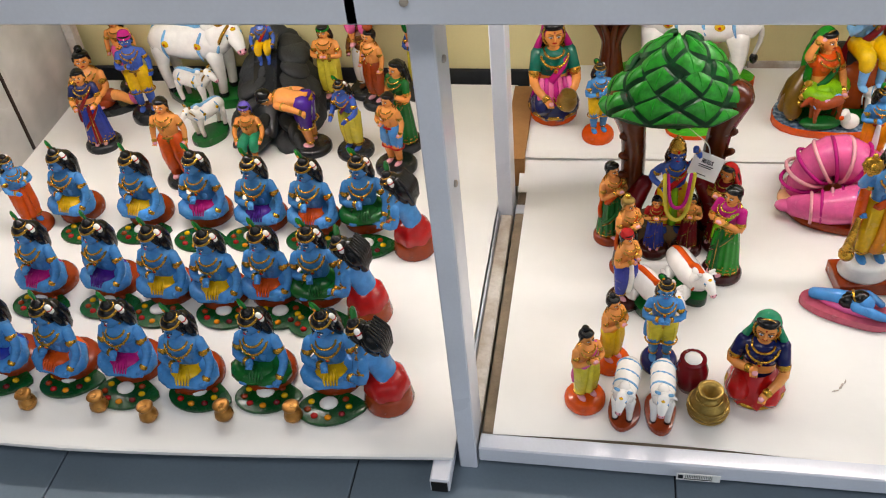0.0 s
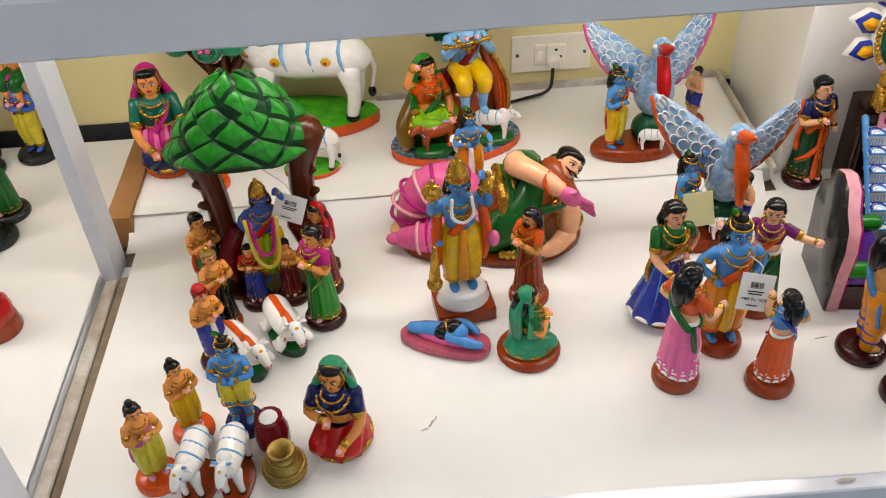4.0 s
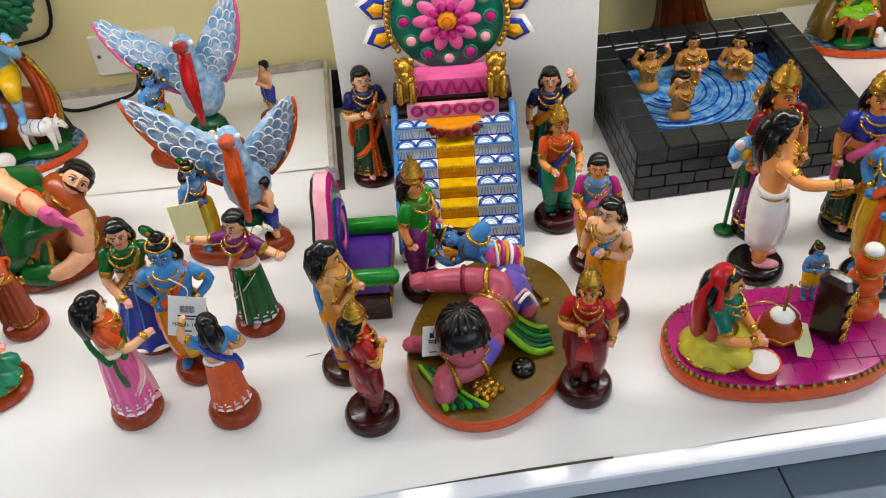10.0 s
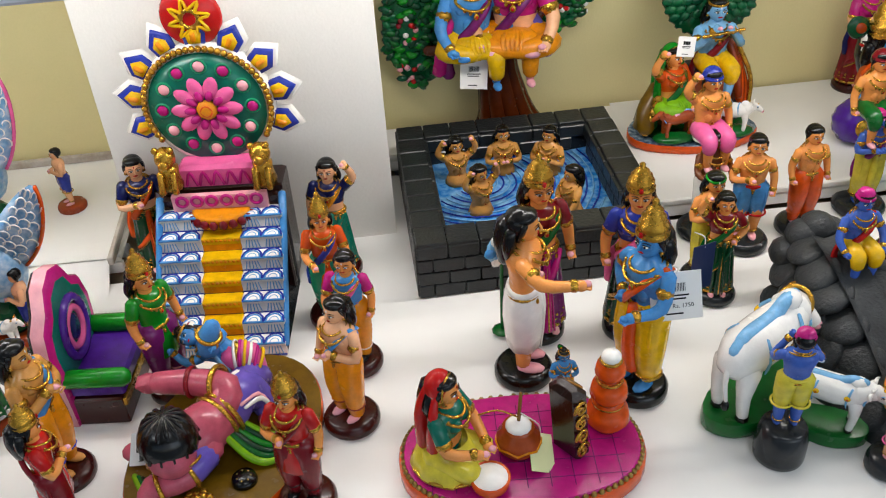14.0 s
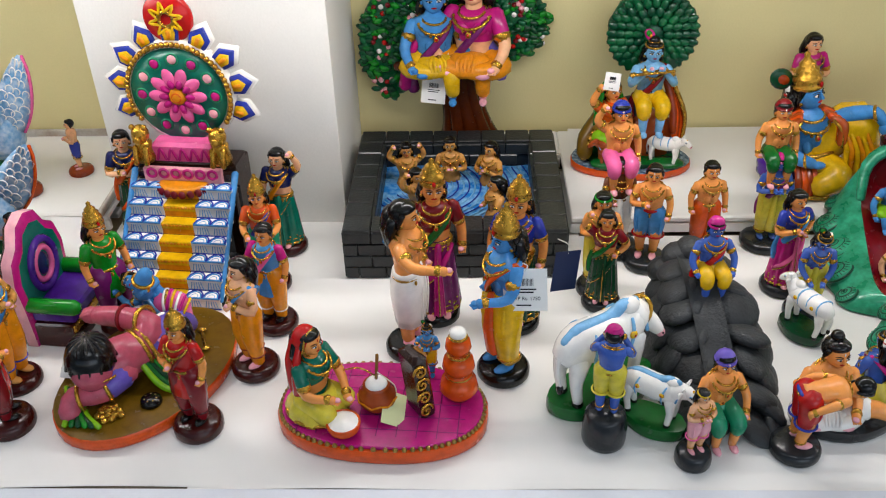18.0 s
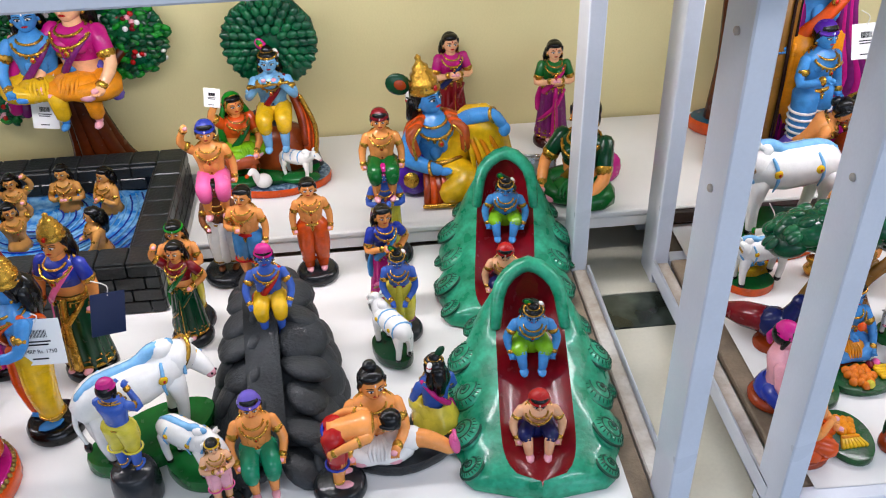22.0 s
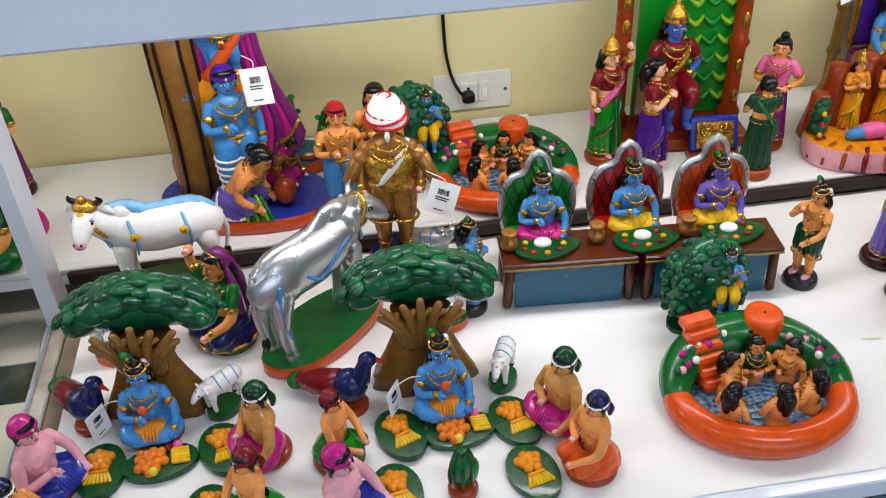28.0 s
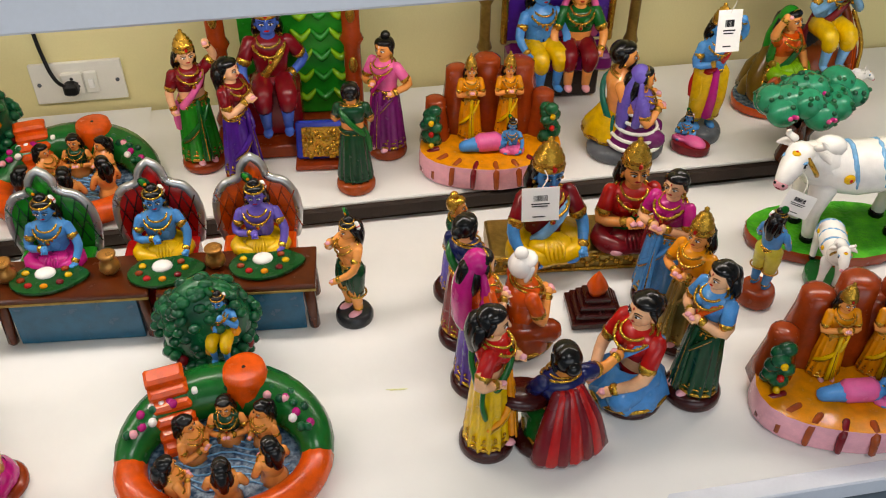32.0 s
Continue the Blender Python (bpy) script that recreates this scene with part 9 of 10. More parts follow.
s.push(Matrix.Diagonal((1, 0.74, 1.0, 1)))
cow(s, 0.33, coat="silver", stripe=None, horn="silver", spots=False, look_down=0.10, face=-25)
s.push(Matrix.Scale(1.0, 4))
for k in (-1, 1):
    s.tube([(0.125, k * 0.050, 0.185), (0.128, k * 0.046, 0.12), (0.115, k * 0.046, 0.06)], 0.005, "blue", seg=6)
    s.tube([(0.06, k * 0.058, 0.175), (0.03, k * 0.060, 0.15), (0.0, k * 0.060, 0.165), (-0.06, k * 0.050, 0.19)], 0.004, "blue", seg=6)
for i in range(9):
    s.ball((-0.118 + 0.002 * i, -0.042 + 0.0105 * i, 0.225 - 0.018 * math.sin(i / 8 * math.pi)), 0.007, "silver", seg=7, ring=5)
s.pop()
s.pop()
s.pop()
thing("silver_cow_figurine", s.mesh("silver_cow_figurine"), "silver-painted clay cow on a green base with orange rim", "cow figurine", 4.262, 0.545, ZS, 224)

# golden guardian
s = Clay()
base_of(s, "navy", 0.062, 0.03)
s.lathe([(0.058, 0.028), (0.064, 0.034), (0.064, 0.052), (0.058, 0.06)], "pink", seg=24)
s.lathe([(0, 0.058), (0.058, 0.058), (0.056, 0.07), (0, 0.072)], "navy", seg=24)
s.push(pose(0, 0, 0.07))
human(s, 0.385, "stand", "shorts", lowc="copper", border="gold", pleat="white", skin="copper", up=None, head="turban", headc="white", arms=("down", "down"), sash="white")
s.lathe([(0.0, 0.17), (0.048, 0.175), (0.053, 0.21), (0.058, 0.25), (0.044, 0.270), (0.0, 0.274)], "gold", sy=0.74, seg=18, nf=6, amp=0.04)
for k in (-1, 1):
    s.ball((k * 0.058, 0, 0.256), (0.021, 0.021, 0.020), "copper")
    s.tube([(k * 0.066, 0, 0.25), (k * 0.09, -0.01, 0.20)], [0.018, 0.015], "copper", seg=9)
for i in range(6):
    s.ring((0, 0.003, 0.346 + 0.0105 * i), (0.0445, 0.0425, 0.038, 0.031, 0.023, 0.012)[i], 0.0035, "red", rot=(8, 6 * (-1) ** i, 0), seg=18)
s.lathe([(0.044, 0.34), (0.04, 0.37), (0.025, 0.395), (0, 0.405)], "white", (0, 0.003, 0), seg=16)
s.ball((0, -0.043, 0.325), (0.006, 0.004, 0.014), "white", seg=6, ring=5)
s.pop()
thing("guardian_figurine", s.mesh("guardian_figurine"), "gold-armoured clay guardian with white and red turban on a round base", "figurine", 4.432, 0.717, ZS, -5, size=(0.95, 0.95, 0.91))
tag(4.515, 0.640, 0.262, 0.060, 0.070, -16, -22, 14, top=(4.500, 0.665, 0.35), label="white and gold price tag on a string")
s = Clay()
s.slab(wavy(20, 0.045, 0.026, 3, 0.03), 0, 0.016, "slate", "slate")
s.push(pose(0, 0, 0.014))
cow(s, 0.125, coat="silver", stripe="blue", spots=False, horn="silver", collar=False)
s.pop()
thing("silver_calf_figurine", s.mesh("silver_calf_figurine"), "small silver-painted clay calf", "cow figurine", 4.504, 0.714, ZS, 160)

# tall group with the post and the pink hanging
s = Clay()
s.mark("base")
s.slab([(-0.19, -0.02), (-0.15, -0.09), (0.0, -0.115), (0.14, -0.10), (0.20, -0.04), (0.18, 0.06), (0.06, 0.13), (-0.12, 0.12), (-0.19, 0.06)], 0, 0.035, "deepblue", "orange")
s.mark("post")
s.lathe([(0, 0.03), (0.056, 0.03), (0.052, 0.10), (0.050, 0.30), (0.052, 0.64), (0, 0.64)], "bark", (-0.092, 0.01, 0), sy=0.75, seg=28, nf=5, amp=0.07)
for x, y in ((-0.142, 0.0), (-0.118, -0.026), (-0.066, -0.028), (-0.044, -0.004)):
    s.mark("post_groove")
    s.tube([(x, y, 0.035), (x + 0.004, y, 0.22), (x - 0.002, y, 0.40), (x, y, 0.63)], [0.004, 0.005, 0.004, 0.004], "darkwood", seg=6)
s.mark("standing_figure")
s.push(pose(0.010, 0.040, 0.035, 0, 0, 8))
human(s, 0.62, "stand", "dhoti", lowc="saffron", pleat="orange", skin="blue", up=None, head="crown", arms=("down", "side"), sash="orange", border="gold")
s.pop()
s.mark("standing_figure")
s.push(pose(0.012, -0.030, 0.035, 0, 0, 22))
human(s, 0.345, "stand", "trouser", lowc="blue", pleat="skyblue", skin="blue", head="cap", headc="purple", arms=("chest", "down"), border="gold")
for q in (-1, 1):
    for i in range(6):
        s.ring((q * 0.0228, -0.003, 0.045 + 0.017 * i), min(0.030, 0.0225 + 0.0022 * i), 0.0034, "white", seg=16)
s.pop()
for i in range(5):
    s.mark("cloth_fold")
    s.tube([(-0.030 - 0.006 * i, 0.020, 0.50), (-0.036 - 0.003 * i, 0.012, 0.30), (-0.030 - 0.007 * i, 0.004, 0.06)], [0.010, 0.013, 0.014], "magenta" if i % 2 else "plum", seg=8)
    s.mark("cloth_fold")
    s.tube([(0.045 + 0.006 * i, 0.020, 0.48), (0.055 + 0.008 * i, 0.015, 0.34), (0.065 + 0.020 * i, 0.010, 0.235 - 0.012 * i), (0.060 + 0.010 * i, 0.012, 0.12)], [0.010, 0.013, 0.017, 0.012], "magenta" if i % 2 else "plum", seg=8)
s.mark("cloth_border")
s.tube([(0.095, 0.0, 0.165), (0.125, -0.002, 0.185), (0.150, 0.0, 0.222)], 0.006, "gold", seg=7)
s.mark("kneeling_figure")
s.push(pose(-0.005, -0.058, 0.035, 0, 0, 70))
human(s, 0.205, "kneel", lowc="violet", pleat="white", border="white", skin="skin", head="bun", arms=("forward", "forward"), lean=40, jewel=True)
s.pop()
for i in range(5):
    s.ring((-0.030 + 0.010 * i, -0.057, 0.056), 0.0375 + 0.0005 * i, 0.0030, "white", rot=(0, 80, -20), seg=18)
s.mark("kneeling_figure")
s.push(pose(0.075, 0.035, 0.035, 0, 0, 65))
human(s, 0.17, "kneel", lowc="magenta", skin="brownskin", head="bun", arms=("forward", "forward"), lean=34, jewel=True)
s.pop()
s.mark("pot")
s.ball((0.105, -0.055, 0.075), (0.026, 0.024, 0.034), "rust")
for i in range(6):
    s.mark("cloth_end")
    s.tube([(0.012 + 0.008 * i, -0.085, 0.085), (0.018 + 0.010 * i, -0.105, 0.060), (0.024 + 0.011 * i, -0.113, 0.038)], [0.005, 0.006, 0.005], ("lime", "green")[i % 2], seg=6)
thing("devotees_figurine", s.pieces(), "clay group of a blue figure by a post with kneeling devotees", "figurine", 4.105, 0.965, ZL, -6)
tag(4.186, 0.877, 0.425, 0.060, 0.078, -12, -12, -8, top=(4.161, 0.895, 0.53))
s = Clay()
s.mark("base")
s.slab(wavy(28, 0.205, 0.080, 8, 0.03), 0, 0.035, "dullblue", "orange")
s.mark("trunk")
s.tube([(-0.150, 0.0, 0.03), (-0.146, 0.0, 0.20), (-0.154, 0.0, 0.40), (-0.148, 0.0, 0.55)], [0.026, 0.018, 0.017, 0.018], "brown", seg=10)
for x, y, h in ((-0.125, -0.045, 0.075), (0.095, 0.030, 0.135), (0.180, 0.020, 0.10)):
    s.mark("shrub")
    s.tube([(x, y, 0.03), (x - 0.004, y, 0.03 + 0.5 * h), (x + 0.002, y, 0.03 + h)], [0.016, 0.021, 0.011], "green", seg=10)
    for i in range(12):
        a = 2.4 * i
        s.ball((x + 0.019 * math.cos(a), y + 0.019 * math.sin(a), 0.04 + h * i / 12), (0.009, 0.008, 0.007), "leaf" if i % 2 else "green", seg=6, ring=5)
for x, y in ((0.02, -0.055), (0.075, -0.045), (0.135, -0.030), (0.05, -0.015)):
    s.mark("lily")
    s.lathe([(0, 0), (0.024, 0), (0.022, 0.006), (0.013, 0.010), (0, 0.009)], "rust", (x, y, 0.035), sy=0.7, seg=16)
    s.ball((x, y, 0.044), (0.011, 0.007, 0.003), "cream", seg=10, ring=5)
thing("lily_pond_figurine", s.pieces(), "flat blue clay pond base with shrubs and lily pads", "figurine", 4.130, 1.145, ZL, -6)
doll("boy_figurine", "clay boy in striped blue shorts with red turban", 4.336, 0.866, 0.305, 0, ZL, style="trouser", lowc="blue", pleat="skyblue", head="turban", headc="red", arms=("chest", "down"), base=("maroon", 0.046, 0.02))
doll("man_figurine", "clay man with long hair and striped purple dhoti", 4.424, 0.919, 0.307, -5, ZL, style="trouser", lowc="violet", pleat="white", head="long", arms=("chest", "down"), base=("maroon", 0.048, 0.02))


def bush(h, seed, figure):
    s, rnd = Clay(), random.Random(seed)
    s.mark("crown")
    s.ball((0, 0, 0.48 * h), (0.36 * h, 0.24 * h, 0.47 * h), "foliage", seg=18, ring=14)
    for i in range(170):
        a, u = rnd.uniform(0, 6.28), rnd.uniform(-0.8, 1.0)
        w = math.sqrt(1 - u * u) * (1.0 + 0.08 * math.sin(4 * a + 6 * u))
        s.ball((0.37 * h * w * math.cos(a), 0.25 * h * w * math.sin(a), h * (0.48 + 0.46 * u)), (h * 0.055, h * 0.045, h * 0.04), "foliage", rot=(rnd.uniform(-40, 40), 40 * w * math.cos(a), 0), seg=7, ring=5)
    s.slab(wavy(16, 0.3 * h, 0.22 * h, seed, 0.04), 0, 0.012, "deepgreen")
    for i in range(5):
        a = rnd.uniform(3.6, 5.8)
        s.ball((0.36 * h * math.cos(a), 0.24 * h * math.sin(a), h * rnd.uniform(0.2, 0.6)), h * 0.05, ("saffron", "crimson", "white")[i % 3], seg=7, ring=5)
    if figure:
        s.mark("seated_figure")
        s.push(pose(0.13 * h, -0.14 * h, 0.34 * h, 0, 0, -15))
        human(s, 0.62 * h, "chair", lowc="yellow", skin="blue", head="peacock", headc="deepgreen", arms=("chest", "mouth"))
        s.pop()
    return s.pieces()


BUSH = bush(0.24, 3, True)
thing("bush_figurine", BUSH, "green clay bush with a blue-skinned flute player in it", "figurine", 5.005, 0.428, ZS, 0, size=(0.9, 0.9, 0.92))
thing("bush_figurine", BUSH, "green clay bush with a blue-skinned flute player in it", "figurine", 4.513, 1.055, ZL, 10)
thing("bush_figurine", bush(0.14, 7, False), "small green clay bush", "figurine", 4.365, 1.038, ZL, 0)


# ---------- round ponds with bathers ----------
def pond(rx, ry):
    s = Clay()
    s.mark("water")
    s.slab([(rx * 0.97 * math.cos(a), ry * 0.97 * math.sin(a)) for a in np.linspace(0, 2 * math.pi, 33)[:-1]], 0, 0.022, "pondwater", "pondwater")
    for i in range(8):
        s.mark("ripple")
        s.tube([(0.62 * rx * math.cos(a) + 0.01 * i - 0.03, ry * (0.5 - 0.13 * i) + 0.008 * math.sin(a * 5), 0.0245) for a in np.linspace(0.4, 2.7, 12)], 0.002, "skyblue", seg=4, sub=1)
    s.mark("rim")
    ang = np.linspace(-math.pi, 0, 20)
    s.tube([(rx * math.cos(a), ry * math.sin(a), 0.030) for a in ang], 0.030, "orange", seg=10, sub=1)
    s.mark("bank")
    ang = np.linspace(0, math.pi, 20)
    s.tube([(rx * math.cos(a), ry * math.sin(a), 0.034 + 0.035 * math.sin(a)) for a in ang], [0.030 + 0.02 * math.sin(a) for a in ang], "green", seg=10, sub=1)
    rnd = random.Random(1)
    for i in range(40):
        a = rnd.uniform(0.15, 2.95)
        q = rnd.uniform(0.82, 1.05)
        s.ball((rx * q * math.cos(a), ry * q * math.sin(a) - 0.006, 0.075 + 0.03 * math.sin(a)), 0.0085, ("foliage", "magenta", "rose", "foliage", "white")[i % 5], seg=7, ring=5)
    for i in range(6):
        s.mark("step")
        s.box((-0.46 * rx - 0.006 * i, ry * (0.28 + 0.12 * i), 0.036 + 0.018 * i), (0.070, 0.034, 0.024), "orange", (8, 0, 16), 0.25)
    s.mark("jar")
    s.lathe([(0, 0.03), (0.036, 0.03), (0.044, 0.06), (0.044, 0.095), (0.040, 0.118), (0.038, 0.128), (0.030, 0.130), (0, 0.131)], "orange", (0.22 * rx, 0.95 * ry, 0), seg=22)
    s.ball((0.22 * rx, 0.95 * ry, 0.131), (0.004, 0.004, 0.002), "black", seg=6, ring=4)
    return s.pieces()


POND = pond(0.165, 0.125)
thing("pond_figurine", POND, "round clay pond with orange rim and flowering green bank", "pond figurine", 5.022, 0.195, ZS, -6, "round ponds", size=(0.89, 0.92, 0.95))
thing("pond_figurine", POND, "round clay pond with orange rim and flowering green bank", "pond figurine", 4.715, 0.933, ZL, -6, "round ponds", size=(0.92, 0.92, 0.85))
for px, py, pz in ((5.022, 0.195, ZS), (4.715, 0.933, ZL)):
    for x, y, r, arms in ((-0.055, 0.025, 60, ("chest", "chest")), (0.01, 0.055, -5, ("chest", "chest")), (0.075, 0.035, -50, ("chest", "down")), (-0.085, -0.055, 120, ("chest", "chest")), (0.005, -0.075, 180, ("chest", "chest")), (0.085, -0.045, 215, ("chest", "chest"))):
        bather(px + 0.9 * x, py + 0.92 * y, pz + 0.021, 0.100, r, arms, cloth="deepgreen" if x == 0.01 else None, group="bathers in the round ponds", skin="skin")

# ---------- the three diners ----------
for i, (x, y, col, low, skin) in enumerate(((4.730, 0.665, "leaf", "magenta", "blue"), (4.920, 0.662, "red", "yellow", "blue"), (5.102, 0.646, "orange", "yellow", "violet"))):
    t = holder("diner_throne", f"small clay throne with {col} back and silver rim", "throne", x, y, ZS, -4, "thrones behind the tables")
    o = [(0.070, 0.10), (0.080, 0.17), (0.074, 0.23), (0.056, 0.265), (0.040, 0.272), (0.024, 0.285), (0.020, 0.31), (0.0, 0.338), (-0.020, 0.31), (-0.024, 0.285), (-0.040, 0.272), (-0.056, 0.265), (-0.074, 0.23), (-0.080, 0.17), (-0.070, 0.10)]
    o = [(a * 0.95, 0.10 + (b - 0.10) * 0.775) for a, b in o]
    fo = lambda yy, k=1.0: [(a * k, yy, 0.2 + (b - 0.2) * k) for a, b in o]
    s = Clay()
    s.grid([[(0, 0.034, 0.2)] * 15, fo(0.034, 0.95), fo(0.026), fo(0.016), fo(0.012, 0.93), [(0, 0.012, 0.2)] * 15], col)
    part("back", s, t, f"{col} quilted back")
    s = Clay()
    for q in range(-3, 4):
        s.tube([(q * 0.020 - 0.02, 0.010, 0.125), (q * 0.020 + 0.012, 0.010, 0.245 - abs(q) * 0.012)], 0.0014, "maroon" if col == "red" else "deepgreen" if col == "leaf" else "rust", seg=4)
        s.tube([(q * 0.020 + 0.02, 0.010, 0.125), (q * 0.020 - 0.012, 0.010, 0.245 - abs(q) * 0.012)], 0.0014, "maroon" if col == "red" else "deepgreen" if col == "leaf" else "rust", seg=4)
    part("stitching", s, t, "dark crossed stitching", "stuff")
    s = Clay()
    s.tube([(a, 0.018, b) for a, b in o], 0.0085, "silver", seg=8, sub=2)
    part("rim", s, t, "silver rim")
    s = Clay()
    s.box((0, -0.028, 0.058), (0.135, 0.075, 0.116), col, None, 0.06)
    part("seat", s, t)
    s = Clay()
    s.push(pose(0, -0.012, 0.0))
    human(s, 0.158, "sit", lowc=low, skin=skin, head="peacock", headc="deepgreen", arms=("chest", "knee"))
    s.pop()
    thing("diner_figurine", s.mesh("diner_figurine"), f"{'violet' if skin == 'violet' else 'blue'}-skinned clay diner in {low}", "figurine", x + 0.003, y - 0.006, ZS + 0.110, -4 + 8 * (i == 1), "diners on the thrones")
for x0, x1, yy in ((4.632, 4.905, 0.578), (4.918, 5.200, 0.550)):
    t = holder("low_table", "long brown clay table with a blue front", "table", (x0 + x1) / 2, yy, ZS, -5, "tables before the diners")
    w = x1 - x0
    s = Clay()
    s.box((0, 0, 0.112), (w, 0.110, 0.014), "brown", None, 0.2)
    s.box((0, -0.0545, 0.107), (w, 0.006, 0.005), "brass", None, 0.2)
    part("tabletop", s, t, "brown tabletop with a gold edge")
    for a in (-1, 1):
        for b in (-1, 1):
            s = Clay()
            s.tube([(a * (w / 2 - 0.014), b * 0.042, 0.106), (a * (w / 2 - 0.010), b * 0.044, 0.010)], 0.0105, "brown", seg=8)
            part("leg", s, t)
    s = Clay()
    s.box((0, -0.022, 0.053), (w - 0.05, 0.05, 0.100), "dullblue", None, 0.03)
    part("front_panel", s, t, "dull blue front panel")
for x, y in ((4.720, 0.576), (4.925, 0.560), (5.105, 0.550)):
    thing("leaf_plate", RICE, "green clay leaf plate with rice and curries on the table", "leaf plate", x, y, ZS + 0.121, 0, "meals on the tables")
for x, y in ((4.652, 0.590), (4.832, 0.582), (5.020, 0.566)):
    thing("copper_pot", POT, "copper-coloured clay water pot on the table", "pot", x, y, ZS + 0.121, x * 200, "water pots on the tables")
doll("flute_figurine", "blue-skinned clay boy in red with a green feather", 4.565, 0.564, 0.238, 80, style="shorts", lowc="crimson", skin="blue", head="peacock", headc="green", arms=("chest", "chest"), base=("slate", 0.036, 0.022))
doll("drummer_figurine", "orange-skinned clay boy with a small drum", 5.262, 0.511, 0.254, -60, style="shorts", lowc="deepgreen", skin="skin", head="peacock", headc="deepgreen", arms=("mouth", "low"), base=("slate", 0.036, 0.022))

# ---------- on the ledge: royal scene ----------
doll("queen_figurine", "tall clay queen in maroon blouse and green skirt", 4.982, 1.007, 0.327, 20, ZL, style="skirt", lowc="leaf", pleat="green", up="crimson", sash="pink", female=True, head="crown", skin="pale", arms=("down", "up"), base=("rust", 0.048, 0.022))
doll("attendant_figurine", "clay woman in red blouse and purple skirt", 5.069, 0.941, 0.290, 60, ZL, style="skirt", lowc="purple", up="crimson", female=True, head="long", skin="pale", arms=("namaste", "namaste"), base=("terracotta", 0.04, 0.02))
rg = holder("royal_pavilion", "clay pavilion with red pillars and green curtain", "pavilion", 5.185, 1.067, ZL, -4)
s = Clay()
s.box((0, 0, 0.016), (0.34, 0.15, 0.032), "rust", None, 0.1)
part("platform", s, rg, "reddish platform")
for x in (-0.145, 0.145):
    s = Clay()
    s.lathe([(0, 0.03), (0.028, 0.03), (0.030, 0.05), (0.020, 0.07), (0.019, 0.22), (0.027, 0.235), (0.02, 0.25), (0.02, 0.40), (0.03, 0.42), (0, 0.43)], "rust", (x, 0.03, 0), seg=16)
    for z in (0.10, 0.18, 0.30, 0.36):
        s.ball((x, 0.008, z), (0.010, 0.006, 0.02), "gold", seg=8, ring=6)
    part("pillar", s, rg, "dusty red pillar with gold leaves")
s = Clay()
s.box((0.03, 0.062, 0.235), (0.26, 0.012, 0.40), "leaf", None, 0.1)
for i in range(7):
    for j in range(3):
        s.tube([(0.035 + 0.042 * j - 0.021, 0.052, 0.08 + 0.05 * i + 0.018), (0.035 + 0.042 * j, 0.046, 0.08 + 0.05 * i), (0.035 + 0.042 * j + 0.021, 0.052, 0.08 + 0.05 * i + 0.018)], [0.004, 0.009, 0.004], "lime" if j % 2 == 0 else "leaf", seg=6)
part("curtain", s, rg, "bright green ruched curtain")
s = Clay()
s.box((-0.035, 0.012, 0.09), (0.12, 0.09, 0.12), "crimson", None, 0.1)
part("seat", s, rg, "crimson seat")
s = Clay()
human(s, 0.30, "chair", lowc="crimson", pleat="gold", skin="royal", up="crimson", head="crown", arms=("knee", "hip"), sash="gold")
thing("king_figurine", s.mesh("king_figurine"), "blue-skinned clay king sitting on a crimson seat", "figurine", 5.153, 1.059, ZL + 0.075, 0)
s = Clay()
s.box((0, 0, 0.006), (0.125, 0.095, 0.012), "rust", None, 0.2)
s.box((0, 0, 0.052), (0.118, 0.022, 0.085), "deepblue", (-22, 0, 0), 0.2)
s.box((0, -0.014, 0.054), (0.092, 0.010, 0.066), "gold", (-22, 0, 0), 0.2)
rnd = random.Random(6)
for i in range(50):
    a, b = rnd.uniform(-0.042, 0.042), rnd.uniform(-0.028, 0.028)
    s.ball((a, -0.022 + b * 0.38, 0.054 + b), 0.0055, "gold", seg=6, ring=4)
thing("gold_heap_tray", s.mesh("gold_heap_tray"), "blue tray heaped with gold coins", "tray", 5.247, 0.977, ZL, -6)
doll("attendant_figurine", "clay woman wrapped in a dark green sari", 5.306, 0.864, 0.255, 170, ZL, style="skirt", lowc="deepgreen", border="deepgreen", up="deepgreen", female=True, head="bun", sash="green", arms=("namaste", "namaste"), base=("terracotta", 0.042, 0.022))
doll("musician_figurine", "clay sage in plum robe playing a stringed instrument", 5.391, 0.984, 0.301, -40, ZL, style="skirt", lowc="plum", up="pink", sash="magenta", head="knot", headc="black", skin="skin", arms=("chest", "hip"), base=("rust", 0.044, 0.022))


